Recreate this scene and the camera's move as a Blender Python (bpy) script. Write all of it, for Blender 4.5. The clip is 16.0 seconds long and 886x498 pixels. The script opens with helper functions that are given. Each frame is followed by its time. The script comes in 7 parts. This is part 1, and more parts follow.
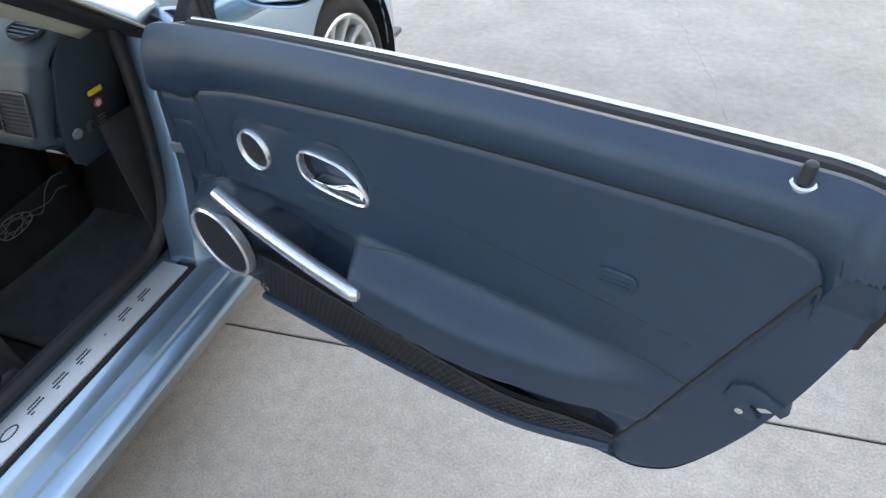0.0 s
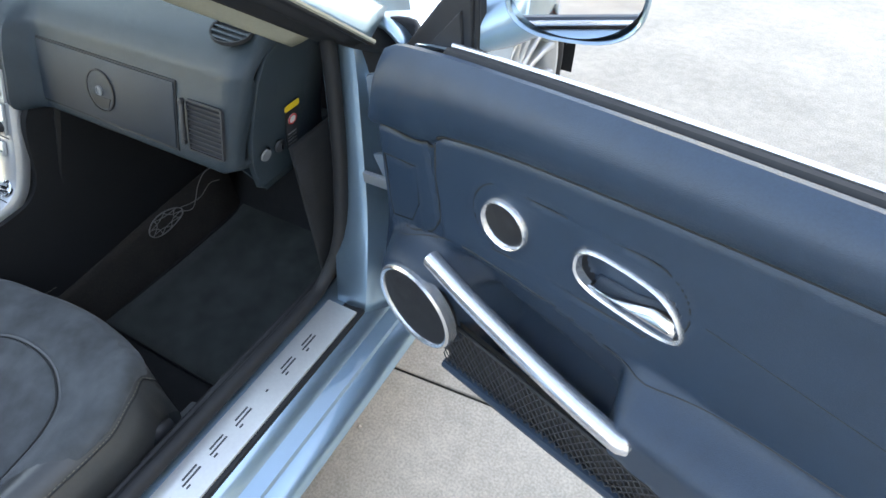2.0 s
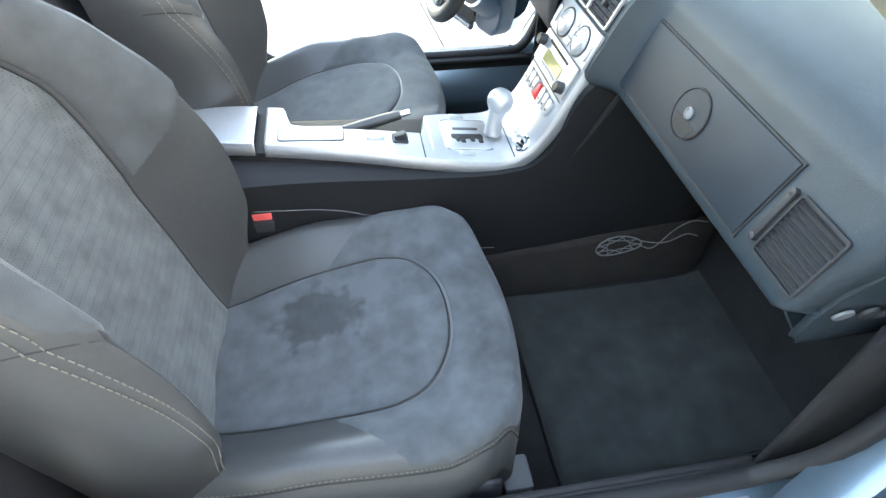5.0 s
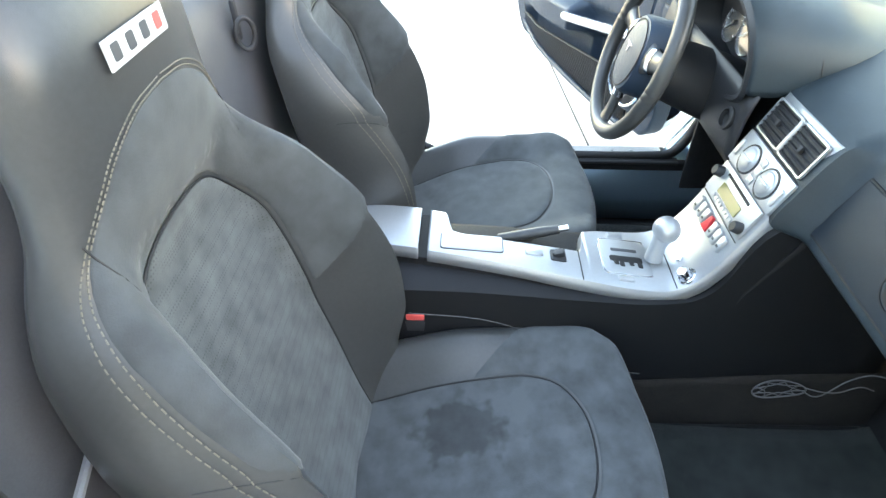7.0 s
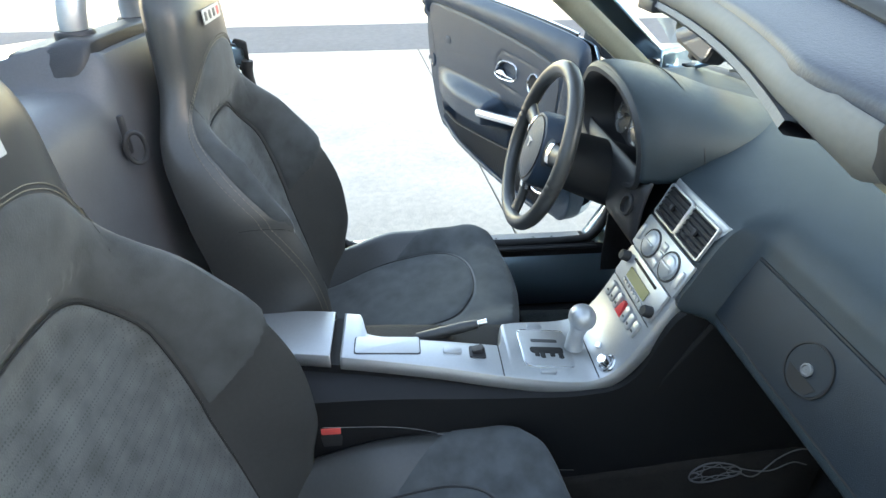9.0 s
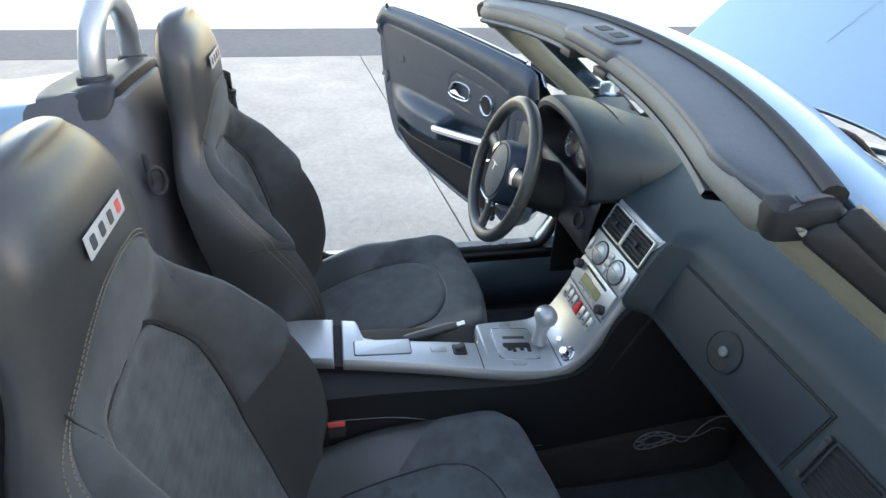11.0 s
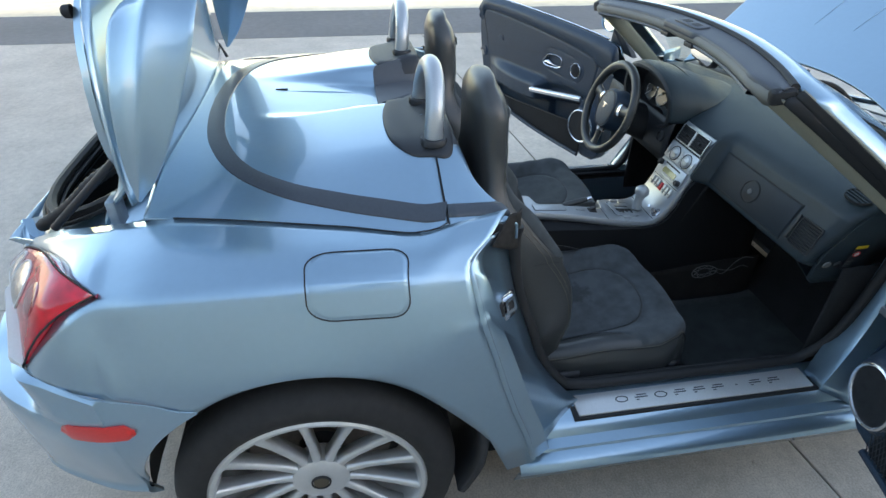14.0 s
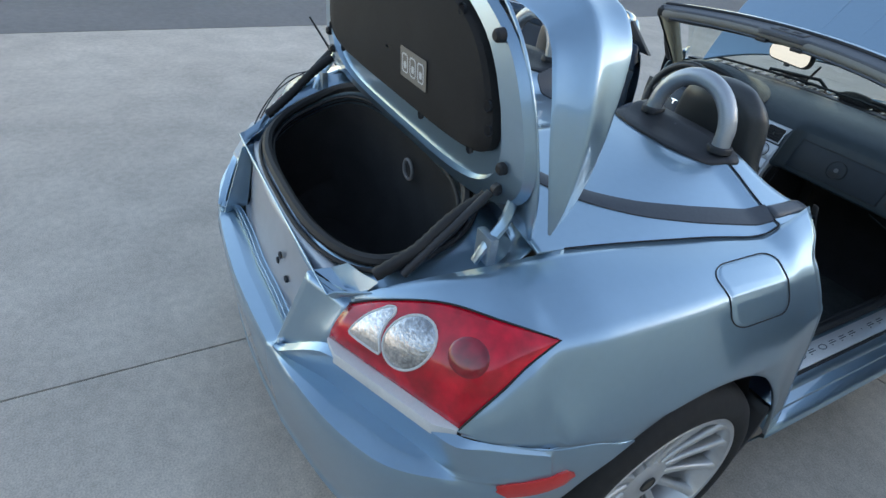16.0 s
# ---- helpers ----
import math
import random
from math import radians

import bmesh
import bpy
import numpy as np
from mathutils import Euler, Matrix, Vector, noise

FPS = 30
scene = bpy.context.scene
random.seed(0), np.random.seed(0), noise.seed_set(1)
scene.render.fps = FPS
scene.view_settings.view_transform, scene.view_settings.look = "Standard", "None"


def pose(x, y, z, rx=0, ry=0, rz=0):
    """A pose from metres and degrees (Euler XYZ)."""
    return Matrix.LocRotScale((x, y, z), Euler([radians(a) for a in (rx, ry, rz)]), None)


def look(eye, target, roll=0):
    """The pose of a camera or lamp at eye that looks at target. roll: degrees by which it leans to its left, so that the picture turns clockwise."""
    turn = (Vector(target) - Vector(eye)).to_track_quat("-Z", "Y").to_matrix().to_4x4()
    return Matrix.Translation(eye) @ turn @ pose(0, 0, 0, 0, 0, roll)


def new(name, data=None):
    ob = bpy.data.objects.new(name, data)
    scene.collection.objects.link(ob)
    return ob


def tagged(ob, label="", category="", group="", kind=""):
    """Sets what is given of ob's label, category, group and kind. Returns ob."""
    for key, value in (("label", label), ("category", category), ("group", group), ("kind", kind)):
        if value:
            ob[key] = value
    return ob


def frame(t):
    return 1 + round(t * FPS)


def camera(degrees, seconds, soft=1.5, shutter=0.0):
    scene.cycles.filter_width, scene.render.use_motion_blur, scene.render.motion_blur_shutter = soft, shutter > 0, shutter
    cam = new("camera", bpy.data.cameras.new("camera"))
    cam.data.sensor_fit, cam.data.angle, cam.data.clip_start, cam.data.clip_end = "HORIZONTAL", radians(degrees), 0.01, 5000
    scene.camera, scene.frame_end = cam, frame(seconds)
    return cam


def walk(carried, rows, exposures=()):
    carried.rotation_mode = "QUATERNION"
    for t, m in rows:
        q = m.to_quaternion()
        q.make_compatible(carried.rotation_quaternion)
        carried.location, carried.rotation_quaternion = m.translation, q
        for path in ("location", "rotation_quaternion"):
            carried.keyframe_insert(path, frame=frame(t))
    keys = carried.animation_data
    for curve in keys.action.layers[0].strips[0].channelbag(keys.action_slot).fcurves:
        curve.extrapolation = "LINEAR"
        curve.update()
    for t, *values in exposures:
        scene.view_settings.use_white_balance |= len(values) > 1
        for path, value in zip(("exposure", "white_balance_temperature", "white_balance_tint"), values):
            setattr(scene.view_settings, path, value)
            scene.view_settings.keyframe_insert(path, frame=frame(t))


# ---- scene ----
cam = camera(76.3, 16.0)
METRES, EYE, TILT, LEAN, TURN = 8.0, 1.5, 0.0, 0.0, 0.0
PATH = [
    (0, (1.65, 0.715, 1.224), (1.11, 2.087, -0.129), -3.6),
    (0.5, (1.533, 0.738, 1.229), (0.992, 2.084, -0.147), -2.9),
    (1, (1.426, 0.776, 1.228), (0.887, 2.103, -0.167), -2.2),
    (1.5, (1.33, 0.855, 1.21), (0.718, 2.135, -0.2), -2.6),
    (2, (1.264, 0.882, 1.211), (0.526, 2.087, -0.205), -2.6),
    (2.5, (1.208, 0.892, 1.213), (0.315, 1.984, -0.206), -2.6),
    (3, (1.12, 0.878, 1.226), (0.107, 1.857, -0.194), -0.9),
    (3.5, (1.044, 0.886, 1.221), (-0.036, 1.776, -0.207), 0.2),
    (4, (0.981, 0.889, 1.189), (-0.211, 1.623, -0.24), 2.0),
    (4.5, (0.939, 0.887, 1.175), (-0.376, 1.349, -0.26), 1.9),
    (5, (0.907, 0.898, 1.148), (-0.47, 1.153, -0.281), 1.5),
    (5.2, (0.888, 0.879, 1.145), (-0.499, 1.104, -0.279), 2.1),
    (7.3, (0.817, 0.8, 1.245), (-0.72, 0.691, -0.029), -1.1),
    (7.5, (0.81, 0.809, 1.249), (-0.747, 0.697, -0.001), -0.9),
    (8, (0.789, 0.83, 1.238), (-0.842, 0.717, 0.086), -1.1),
    (8.5, (0.786, 0.851, 1.236), (-0.895, 0.804, 0.154), -1.1),
    (9, (0.786, 0.864, 1.233), (-0.912, 0.976, 0.183), -0.6),
    (9.2, (0.788, 0.86, 1.228), (-0.909, 1.042, 0.185), -0.1),
    (11.3, (0.964, 0.738, 1.398), (-0.693, 1.087, 0.335), 1.7),
    (11.5, (1.025, 0.726, 1.435), (-0.619, 1.067, 0.348), 1.0),
    (12, (1.164, 0.651, 1.479), (-0.479, 0.968, 0.383), 1.0),
    (12.5, (1.286, 0.504, 1.51), (-0.356, 0.803, 0.409), 1.1),
    (13, (1.394, 0.383, 1.553), (-0.242, 0.683, 0.442), 1.1),
    (13.5, (1.517, 0.322, 1.525), (-0.12, 0.61, 0.413), 0.7),
    (14, (1.678, 0.138, 1.553), (0.044, 0.426, 0.437), 0.9),
    (14.5, (1.737, -0.128, 1.559), (0.11, 0.208, 0.446), 1.8),
    (15, (1.634, -0.421, 1.548), (0.036, 0.012, 0.426), 2.9),
    (15.5, (1.492, -0.695, 1.547), (-0.053, -0.107, 0.422), 4.2),
    (16, (1.276, -0.938, 1.553), (-0.137, -0.075, 0.431), 6.3),
]
EXPOSURES = [
    (0.0, 3.00, 8600, 21), (2.0, 3.57, 8850, 20), (4.0, 4.09, 8850, 19), (5.2, 4.68, 9050, 17), (8.0, 3.90, 8600, 14), (9.2, 3.30, 8350, 14),
    (11.5, 2.81, 8150, 19), (13.0, 2.46, 7800, 15), (14.5, 2.16, 7500, 14), (16.0, 1.85, 7350, 15),
]
walk(cam, [(t, look(eye, target, roll)) for t, eye, target, roll in PATH], EXPOSURES)

from mathutils.bvhtree import BVHTree

# ---- light ----
world = bpy.data.worlds.new("sky")
scene.world = world
world.use_nodes = True
wn = world.node_tree
sky = wn.nodes.new("ShaderNodeTexSky")
sky.sky_type, sky.sun_disc = "NISHITA", False
sky.sun_elevation, sky.sun_rotation = radians(13), radians(45)
sky.air_density, sky.dust_density, sky.ozone_density = 1.0, 0.5, 1.3
wn.links.new(sky.outputs[0], wn.nodes["Background"].inputs[0])
wn.nodes["Background"].inputs[1].default_value = 0.15
SUN = bpy.data.lights.new("sun", "SUN")
SUN.energy, SUN.angle, SUN.color = 3.0, radians(0.5), (1.0, 0.93, 0.82)
sun = new("sun", SUN)
sun.matrix_world = look((20 * math.cos(radians(13)) * math.sin(radians(45)), 20 * math.cos(radians(13)) * math.cos(radians(45)), 20 * math.sin(radians(13))), (0, 0, 0))


# ---- helpers ----
def material(name, color, rough=0.5, metal=0.0, scale=0.0, var=0.15, bump=0.0, bump_scale=None, coat=0.0, spec=0.5, sheen=0.0):
    m = bpy.data.materials.new(name)
    m.use_nodes = True
    nt = m.node_tree
    b = nt.nodes["Principled BSDF"]
    b.inputs["Base Color"].default_value = (*color, 1)
    b.inputs["Roughness"].default_value = rough
    b.inputs["Metallic"].default_value = metal
    b.inputs["Coat Weight"].default_value = coat
    b.inputs["Coat Roughness"].default_value = 0.04
    b.inputs["Specular IOR Level"].default_value = spec
    b.inputs["Sheen Weight"].default_value = sheen
    if scale:
        tc = nt.nodes.new("ShaderNodeTexCoord")
        n1 = nt.nodes.new("ShaderNodeTexNoise")
        n1.inputs["Scale"].default_value, n1.inputs["Detail"].default_value = scale, 6
        n2 = nt.nodes.new("ShaderNodeTexNoise")
        n2.inputs["Scale"].default_value, n2.inputs["Detail"].default_value = scale * 0.06, 3
        add = nt.nodes.new("ShaderNodeMath")
        add.operation = "ADD"
        ramp = nt.nodes.new("ShaderNodeMapRange")
        ramp.inputs["From Min"].default_value, ramp.inputs["From Max"].default_value = 0.7, 1.3
        ramp.inputs["To Min"].default_value, ramp.inputs["To Max"].default_value = 1 - var, 1 + var
        mul = nt.nodes.new("ShaderNodeVectorMath")
        mul.operation = "SCALE"
        mul.inputs[0].default_value = color
        nt.links.new(tc.outputs["Object"], n1.inputs["Vector"])
        nt.links.new(tc.outputs["Object"], n2.inputs["Vector"])
        nt.links.new(n1.outputs["Fac"], add.inputs[0])
        nt.links.new(n2.outputs["Fac"], add.inputs[1])
        nt.links.new(add.outputs[0], ramp.inputs["Value"])
        nt.links.new(ramp.outputs[0], mul.inputs["Scale"])
        nt.links.new(mul.outputs[0], b.inputs["Base Color"])
        if bump:
            n3 = nt.nodes.new("ShaderNodeTexNoise")
            n3.inputs["Scale"].default_value, n3.inputs["Detail"].default_value = bump_scale or scale * 2, 3
            bp = nt.nodes.new("ShaderNodeBump")
            bp.inputs["Strength"].default_value, bp.inputs["Distance"].default_value = bump, 0.002
            nt.links.new(tc.outputs["Object"], n3.inputs["Vector"])
            nt.links.new(n3.outputs["Fac"], bp.inputs["Height"])
            nt.links.new(bp.outputs[0], b.inputs["Normal"])
    return m


def part(name, bm, mat, parent=None, label="", smooth=True, solid=0.0, bevel=0.0, offset=-1.0):
    """One mesh object from a bmesh, under a thing or a part."""
    bmesh.ops.recalc_face_normals(bm, faces=bm.faces)
    me = bpy.data.meshes.new(name)
    bm.to_mesh(me)
    bm.free()
    ob = new(name, me)
    me.materials.append(mat)
    if smooth:
        me.polygons.foreach_set("use_smooth", [True] * len(me.polygons))
    if solid:
        s = ob.modifiers.new("solid", "SOLIDIFY")
        s.thickness, s.offset = solid, offset
    if bevel:
        v = ob.modifiers.new("bevel", "BEVEL")
        v.width, v.segments, v.limit_method, v.angle_limit = bevel, 3, "ANGLE", radians(35)
    if smooth:
        me.set_sharp_from_angle(angle=radians(38))
    if parent is not None:
        ob.parent = parent
        ob.matrix_parent_inverse = parent.matrix_world.inverted()
    if label:
        tagged(ob, label)
    return ob


def spline(pts, n):
    """n points evenly in parameter along a smooth curve through pts."""
    p = [Vector(q) for q in pts]
    p = [2 * p[0] - p[1], *p, 2 * p[-1] - p[-2]]
    out = []
    for k in range(n):
        s = k / (n - 1) * (len(p) - 3)
        i = min(int(s), len(p) - 4)
        u = s - i
        a, b, c, d = p[i:i + 4]
        out.append(0.5 * (2 * b + (c - a) * u + (2 * a - 5 * b + 4 * c - d) * u * u + (3 * b - a - 3 * c + d) * u ** 3))
    return out


def loft(rows, close_u=False, close_v=False, bm=None):
    """A sheet through rows of points; every row has the same length."""
    bm = bm or bmesh.new()
    v = [[bm.verts.new(p) for p in r] for r in rows]
    nu, nv = len(v), len(v[0])
    for i in range(nu if close_u else nu - 1):
        for j in range(nv if close_v else nv - 1):
            bm.faces.new((v[i][j], v[(i + 1) % nu][j], v[(i + 1) % nu][(j + 1) % nv], v[i][(j + 1) % nv]))
    return bm


def smooth_loft(rows, nu, nv, **k):
    """A smooth sheet through a few rows of a few control points."""
    rows = [spline(r, nv) for r in rows]
    cols = [spline([r[j] for r in rows], nu) for j in range(nv)]
    return loft([[c[i] for c in cols] for i in range(nu)], **k)


def tube(pts, radius, n=12, cap=True, bm=None, closed=False, flat=1.0):
    bm = bm or bmesh.new()
    pts = [Vector(p) for p in pts]
    rows = []
    up = Vector((0.13, 0.21, 0.97))
    m = len(pts)
    for i, p in enumerate(pts):
        d = (pts[(i + 1) % m] - pts[i - 1]) if closed else pts[min(i + 1, m - 1)] - pts[max(i - 1, 0)]
        d.normalize()
        a = d.cross(up).normalized()
        b = a.cross(d).normalized()
        r = radius[i] if isinstance(radius, (list, tuple)) else radius
        rows.append([p + a * r * math.cos(t) + b * r * flat * math.sin(t) for t in (2 * math.pi * k / n for k in range(n))])
    loft(rows, close_u=closed, close_v=True, bm=bm)
    if cap and not closed:
        bm.verts.ensure_lookup_table()
        bm.faces.new(bm.verts[-n:])
        bm.faces.new(bm.verts[-n * m:][:n][::-1])
    return bm


def box(x0, x1, y0, y1, z0, z1, bm=None, r=0.0):
    bm = bm or bmesh.new()
    g = bmesh.ops.create_cube(bm, size=1, matrix=Matrix.Translation(((x0 + x1) / 2, (y0 + y1) / 2, (z0 + z1) / 2)) @ Matrix.Diagonal((x1 - x0, y1 - y0, z1 - z0, 1)))
    if r:
        es = list({e for v in g["verts"] for e in v.link_edges})
        bmesh.ops.bevel(bm, geom=es, offset=r, segments=2, affect="EDGES", profile=0.5)
    return bm


def prism(outline, m, depth, r=0.0, bm=None):
    """A flat outline (x, y) at the pose m, extruded by depth along the pose's z."""
    bm = bm or bmesh.new()
    lo = [bm.verts.new(m @ Vector((x, y, 0))) for x, y in outline]
    hi = [bm.verts.new(m @ Vector((x, y, depth))) for x, y in outline]
    n = len(lo)
    f = [bm.faces.new(hi), bm.faces.new(lo[::-1])]
    for i in range(n):
        f.append(bm.faces.new((lo[i], lo[(i + 1) % n], hi[(i + 1) % n], hi[i])))
    if r:
        es = [e for e in f[0].edges]
        bmesh.ops.bevel(bm, geom=es, offset=r, segments=2, affect="EDGES", profile=0.5)
    return bm


def ring(outline, inner, m, depth, bm=None):
    """The band between two outlines of equal length, extruded."""
    bm = bm or bmesh.new()
    a = [[bm.verts.new(m @ Vector((x, y, d))) for x, y in o] for o, d in ((outline, 0), (outline, depth), (inner, depth), (inner, 0))]
    n = len(outline)
    for i in range(n):
        for k in range(4):
            q = a[(k + 1) % 4]
            bm.faces.new((a[k][i], a[k][(i + 1) % n], q[(i + 1) % n], q[i]))
    return bm


def rrect(w, h, r, n=5, cx=0, cy=0):
    """A rectangle with round corners, as an outline."""
    out = []
    for k, (sx, sy) in enumerate(((1, 1), (-1, 1), (-1, -1), (1, -1))):
        for i in range(n + 1):
            t = math.pi / 2 * (k + i / n)
            out.append((cx + sx * (w / 2 - r) + r * math.cos(t), cy + sy * (h / 2 - r) + r * math.sin(t)))
    return out


def oval(a, b=None, n=28, cx=0, cy=0):
    b = a if b is None else b
    return [(cx + a * math.cos(2 * math.pi * k / n), cy + b * math.sin(2 * math.pi * k / n)) for k in range(n)]


def pose_axes(o, x, y):
    """A pose from an origin, the direction of its x, and roughly of its y."""
    x = Vector(x).normalized()
    z = x.cross(Vector(y)).normalized()
    y = z.cross(x)
    m = Matrix((x, y, z)).transposed().to_4x4()
    m.translation = o
    return m


def lathe(profile, m, n=32, bm=None):
    """A profile of (radius, height) turned round the pose's z."""
    rows = [[m @ Vector((r * math.cos(2 * math.pi * k / n), r * math.sin(2 * math.pi * k / n), h)) for k in range(n)] for r, h in profile]
    return loft(rows, close_v=True, bm=bm)


def lerp(x, table):
    """Smooth value at x from a short table of (x, value), with no overshoot."""
    if x <= table[0][0]:
        return table[0][1]
    if x >= table[-1][0]:
        return table[-1][1]
    i = 0
    while x > table[i + 1][0]:
        i += 1

    def rise(k):
        return (table[k + 1][1] - table[k][1]) / (table[k + 1][0] - table[k][0])

    def slope(k):
        if k == 0 or k == len(table) - 1:
            return rise(0 if k == 0 else k - 1)
        p, q = rise(k - 1), rise(k)
        return 2 * p * q / (p + q) if p * q > 0 else 0.0

    (a, va), (b, vb) = table[i], table[i + 1]
    h = b - a
    u = (x - a) / h
    return va + u * u * (3 - 2 * u) * (vb - va) + h * u * (1 - u) * ((1 - u) * slope(i) - u * slope(i + 1))


# ---- materials ----
PAINT = material("aero_blue_paint", (0.285, 0.425, 0.525), 0.33, 0.85, scale=60, var=0.02, coat=1.0)
PAINT.node_tree.nodes["Principled BSDF"].inputs["Coat IOR"].default_value = 1.7
PAINT.node_tree.nodes["Principled BSDF"].inputs["Coat Roughness"].default_value = 0.015
BLACK = material("black_plastic", (0.022, 0.023, 0.026), 0.5, scale=300, var=0.1, bump=0.25)
RUBBER = material("rubber_seal", (0.012, 0.012, 0.013), 0.65, scale=80, var=0.2)
VINYL = material("dark_slate_vinyl", (0.015, 0.035, 0.061), 0.45, scale=420, var=0.12, bump=0.35, bump_scale=900)
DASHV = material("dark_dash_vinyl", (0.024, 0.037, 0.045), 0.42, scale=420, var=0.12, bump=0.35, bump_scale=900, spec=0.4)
# the dash vinyl about a third darker, for the glovebox lid alone
DASHDARK = material("darker_dash_vinyl", (0.016, 0.024, 0.032), 0.46, scale=420, var=0.12, bump=0.35, bump_scale=900, spec=0.35)
LEATHER = material("dark_slate_leather", (0.045, 0.047, 0.047), 0.33, scale=160, var=0.10, bump=0.08, bump_scale=900)
CARPET = material("black_carpet", (0.014, 0.014, 0.015), 0.95, scale=240, var=0.4, bump=0.8, bump_scale=700)
SILVER = material("satin_silver", (0.47, 0.49, 0.505), 0.36, 0.6, scale=200, var=0.04)
CHROME = material("chrome", (0.75, 0.76, 0.78), 0.12, 1.0)
ALLOY = material("alloy_wheel", (0.66, 0.66, 0.65), 0.33, 0.65, scale=50, var=0.06)
TYRE = material("tyre_rubber", (0.018, 0.017, 0.017), 0.75, scale=50, var=0.3, bump=0.2)
TAN = material("light_trim", (0.31, 0.295, 0.225), 0.7, scale=200, var=0.06)
LINING = material("grey_beige_lining", (0.20, 0.193, 0.172), 0.75, scale=200, var=0.06)
CONCRETE = material("concrete", (0.47, 0.455, 0.42), 0.85, scale=9, var=0.12, bump=0.4, bump_scale=180)
FLAP = material("dusty_rubber", (0.030, 0.027, 0.025), 0.9, scale=60, var=0.5, bump=0.3, spec=0.2)
ASPHALT = material("asphalt", (0.17, 0.16, 0.155), 0.9, scale=14, var=0.15, bump=0.6, bump_scale=160)
EARTH = material("gravel", (0.62, 0.55, 0.42), 0.9, scale=6, var=0.15, bump=0.5, bump_scale=60)
JOINT = material("joint_sealant", (0.035, 0.033, 0.03), 0.9, scale=40, var=0.3)
STUCCO = material("stucco", (0.56, 0.53, 0.485), 0.9, scale=40, var=0.08)
ROOF = material("roof_tile", (0.16, 0.12, 0.10), 0.85, scale=20, var=0.2)
LENS = material("clear_lens", (0.62, 0.61, 0.59), 0.16, 0.85, scale=150, var=0.6, coat=1.0, bump=0.8, bump_scale=170)
MARKER = material("marker_lens", (0.72, 0.025, 0.02), 0.3, coat=0.6, scale=200, var=0.08)
LABEL = material("printed_label", (0.20, 0.175, 0.145), 0.6, scale=90, var=0.1)
WHITE = material("pale_print", (0.62, 0.62, 0.60), 0.6, scale=200, var=0.05)
BAND = material("dark_band", (0.050, 0.058, 0.070), 0.32, scale=120, var=0.12, bump=0.1)
BADGE = material("hub_badge", (0.12, 0.10, 0.07), 0.4, 0.6)
DISC = material("brake_disc", (0.16, 0.13, 0.11), 0.45, 0.8, scale=60, var=0.2)
BRUSHED = material("brushed_steel", (0.72, 0.71, 0.69), 0.38, 0.55, scale=150, var=0.05)
MARK = material("dark_print", (0.06, 0.065, 0.07), 0.5)
HINGE = material("painted_steel", (0.30, 0.38, 0.44), 0.4, 0.5, scale=80, var=0.1)
GRILLE = material("speaker_cloth", (0.012, 0.013, 0.016), 0.8, scale=900, var=0.5, bump=0.8, bump_scale=1500)
NET = material("elastic_net", (0.042, 0.046, 0.052), 0.7)
NET2 = material("grey_net", (0.16, 0.16, 0.17), 0.8)
MIRROR = material("mirror_silver", (0.85, 0.86, 0.87), 0.03, 1.0)
CARPET2 = material("tunnel_carpet", (0.023, 0.019, 0.017), 0.95, scale=240, var=0.4, bump=0.8, bump_scale=700)
MAT = material("mat_carpet", (0.023, 0.028, 0.027), 0.95, scale=18, var=0.65, bump=0.8, bump_scale=800, sheen=0.1)
TRIMGREY = material("grey_leatherette", (0.080, 0.083, 0.090), 0.45, scale=300, var=0.1, bump=0.15)
SATIN = material("satin_chrome", (0.72, 0.73, 0.75), 0.27, 0.85, scale=200, var=0.03)
TUNNEL = material("black_leatherette", (0.010, 0.0105, 0.012), 0.6, scale=300, var=0.1, bump=0.2, spec=0.28)
FELT = material("moulded_felt", (0.020, 0.019, 0.019), 0.75, scale=200, var=0.2, bump=0.3, bump_scale=700, spec=0.25)
STITCH = material("pale_stitching", (0.15, 0.14, 0.11), 0.7)
STITCH2 = material("seam_thread", (0.016, 0.017, 0.018), 0.6)
HAZARD = material("red_plastic", (0.62, 0.03, 0.04), 0.35)
REDP = material("buckle_red", (0.75, 0.10, 0.09), 0.45)
LCD = material("olive_display", (0.24, 0.23, 0.09), 0.2, coat=0.5)
GREYP = material("grey_plastic", (0.16, 0.165, 0.17), 0.5, scale=200, var=0.08)
YELLOW = material("yellow_print", (0.75, 0.50, 0.03), 0.5)
GAUGE = material("gauge_face", (0.05, 0.055, 0.06), 0.25, coat=0.8)
FRAME = material("header_plastic", (0.060, 0.066, 0.078), 0.5, scale=200, var=0.1, bump=0.2)
PALEP = material("pale_plastic", (0.50, 0.50, 0.48), 0.5, scale=50, var=0.1)
SUEDE2 = material("dark_suede", (0.058, 0.065, 0.067), 0.95, scale=22, var=0.35, bump=0.2, bump_scale=500, sheen=0.12)
SUEDE3 = material("worn_suede", (0.050, 0.057, 0.061), 0.95, scale=24, var=0.55, bump=0.2, bump_scale=500, sheen=0.12)
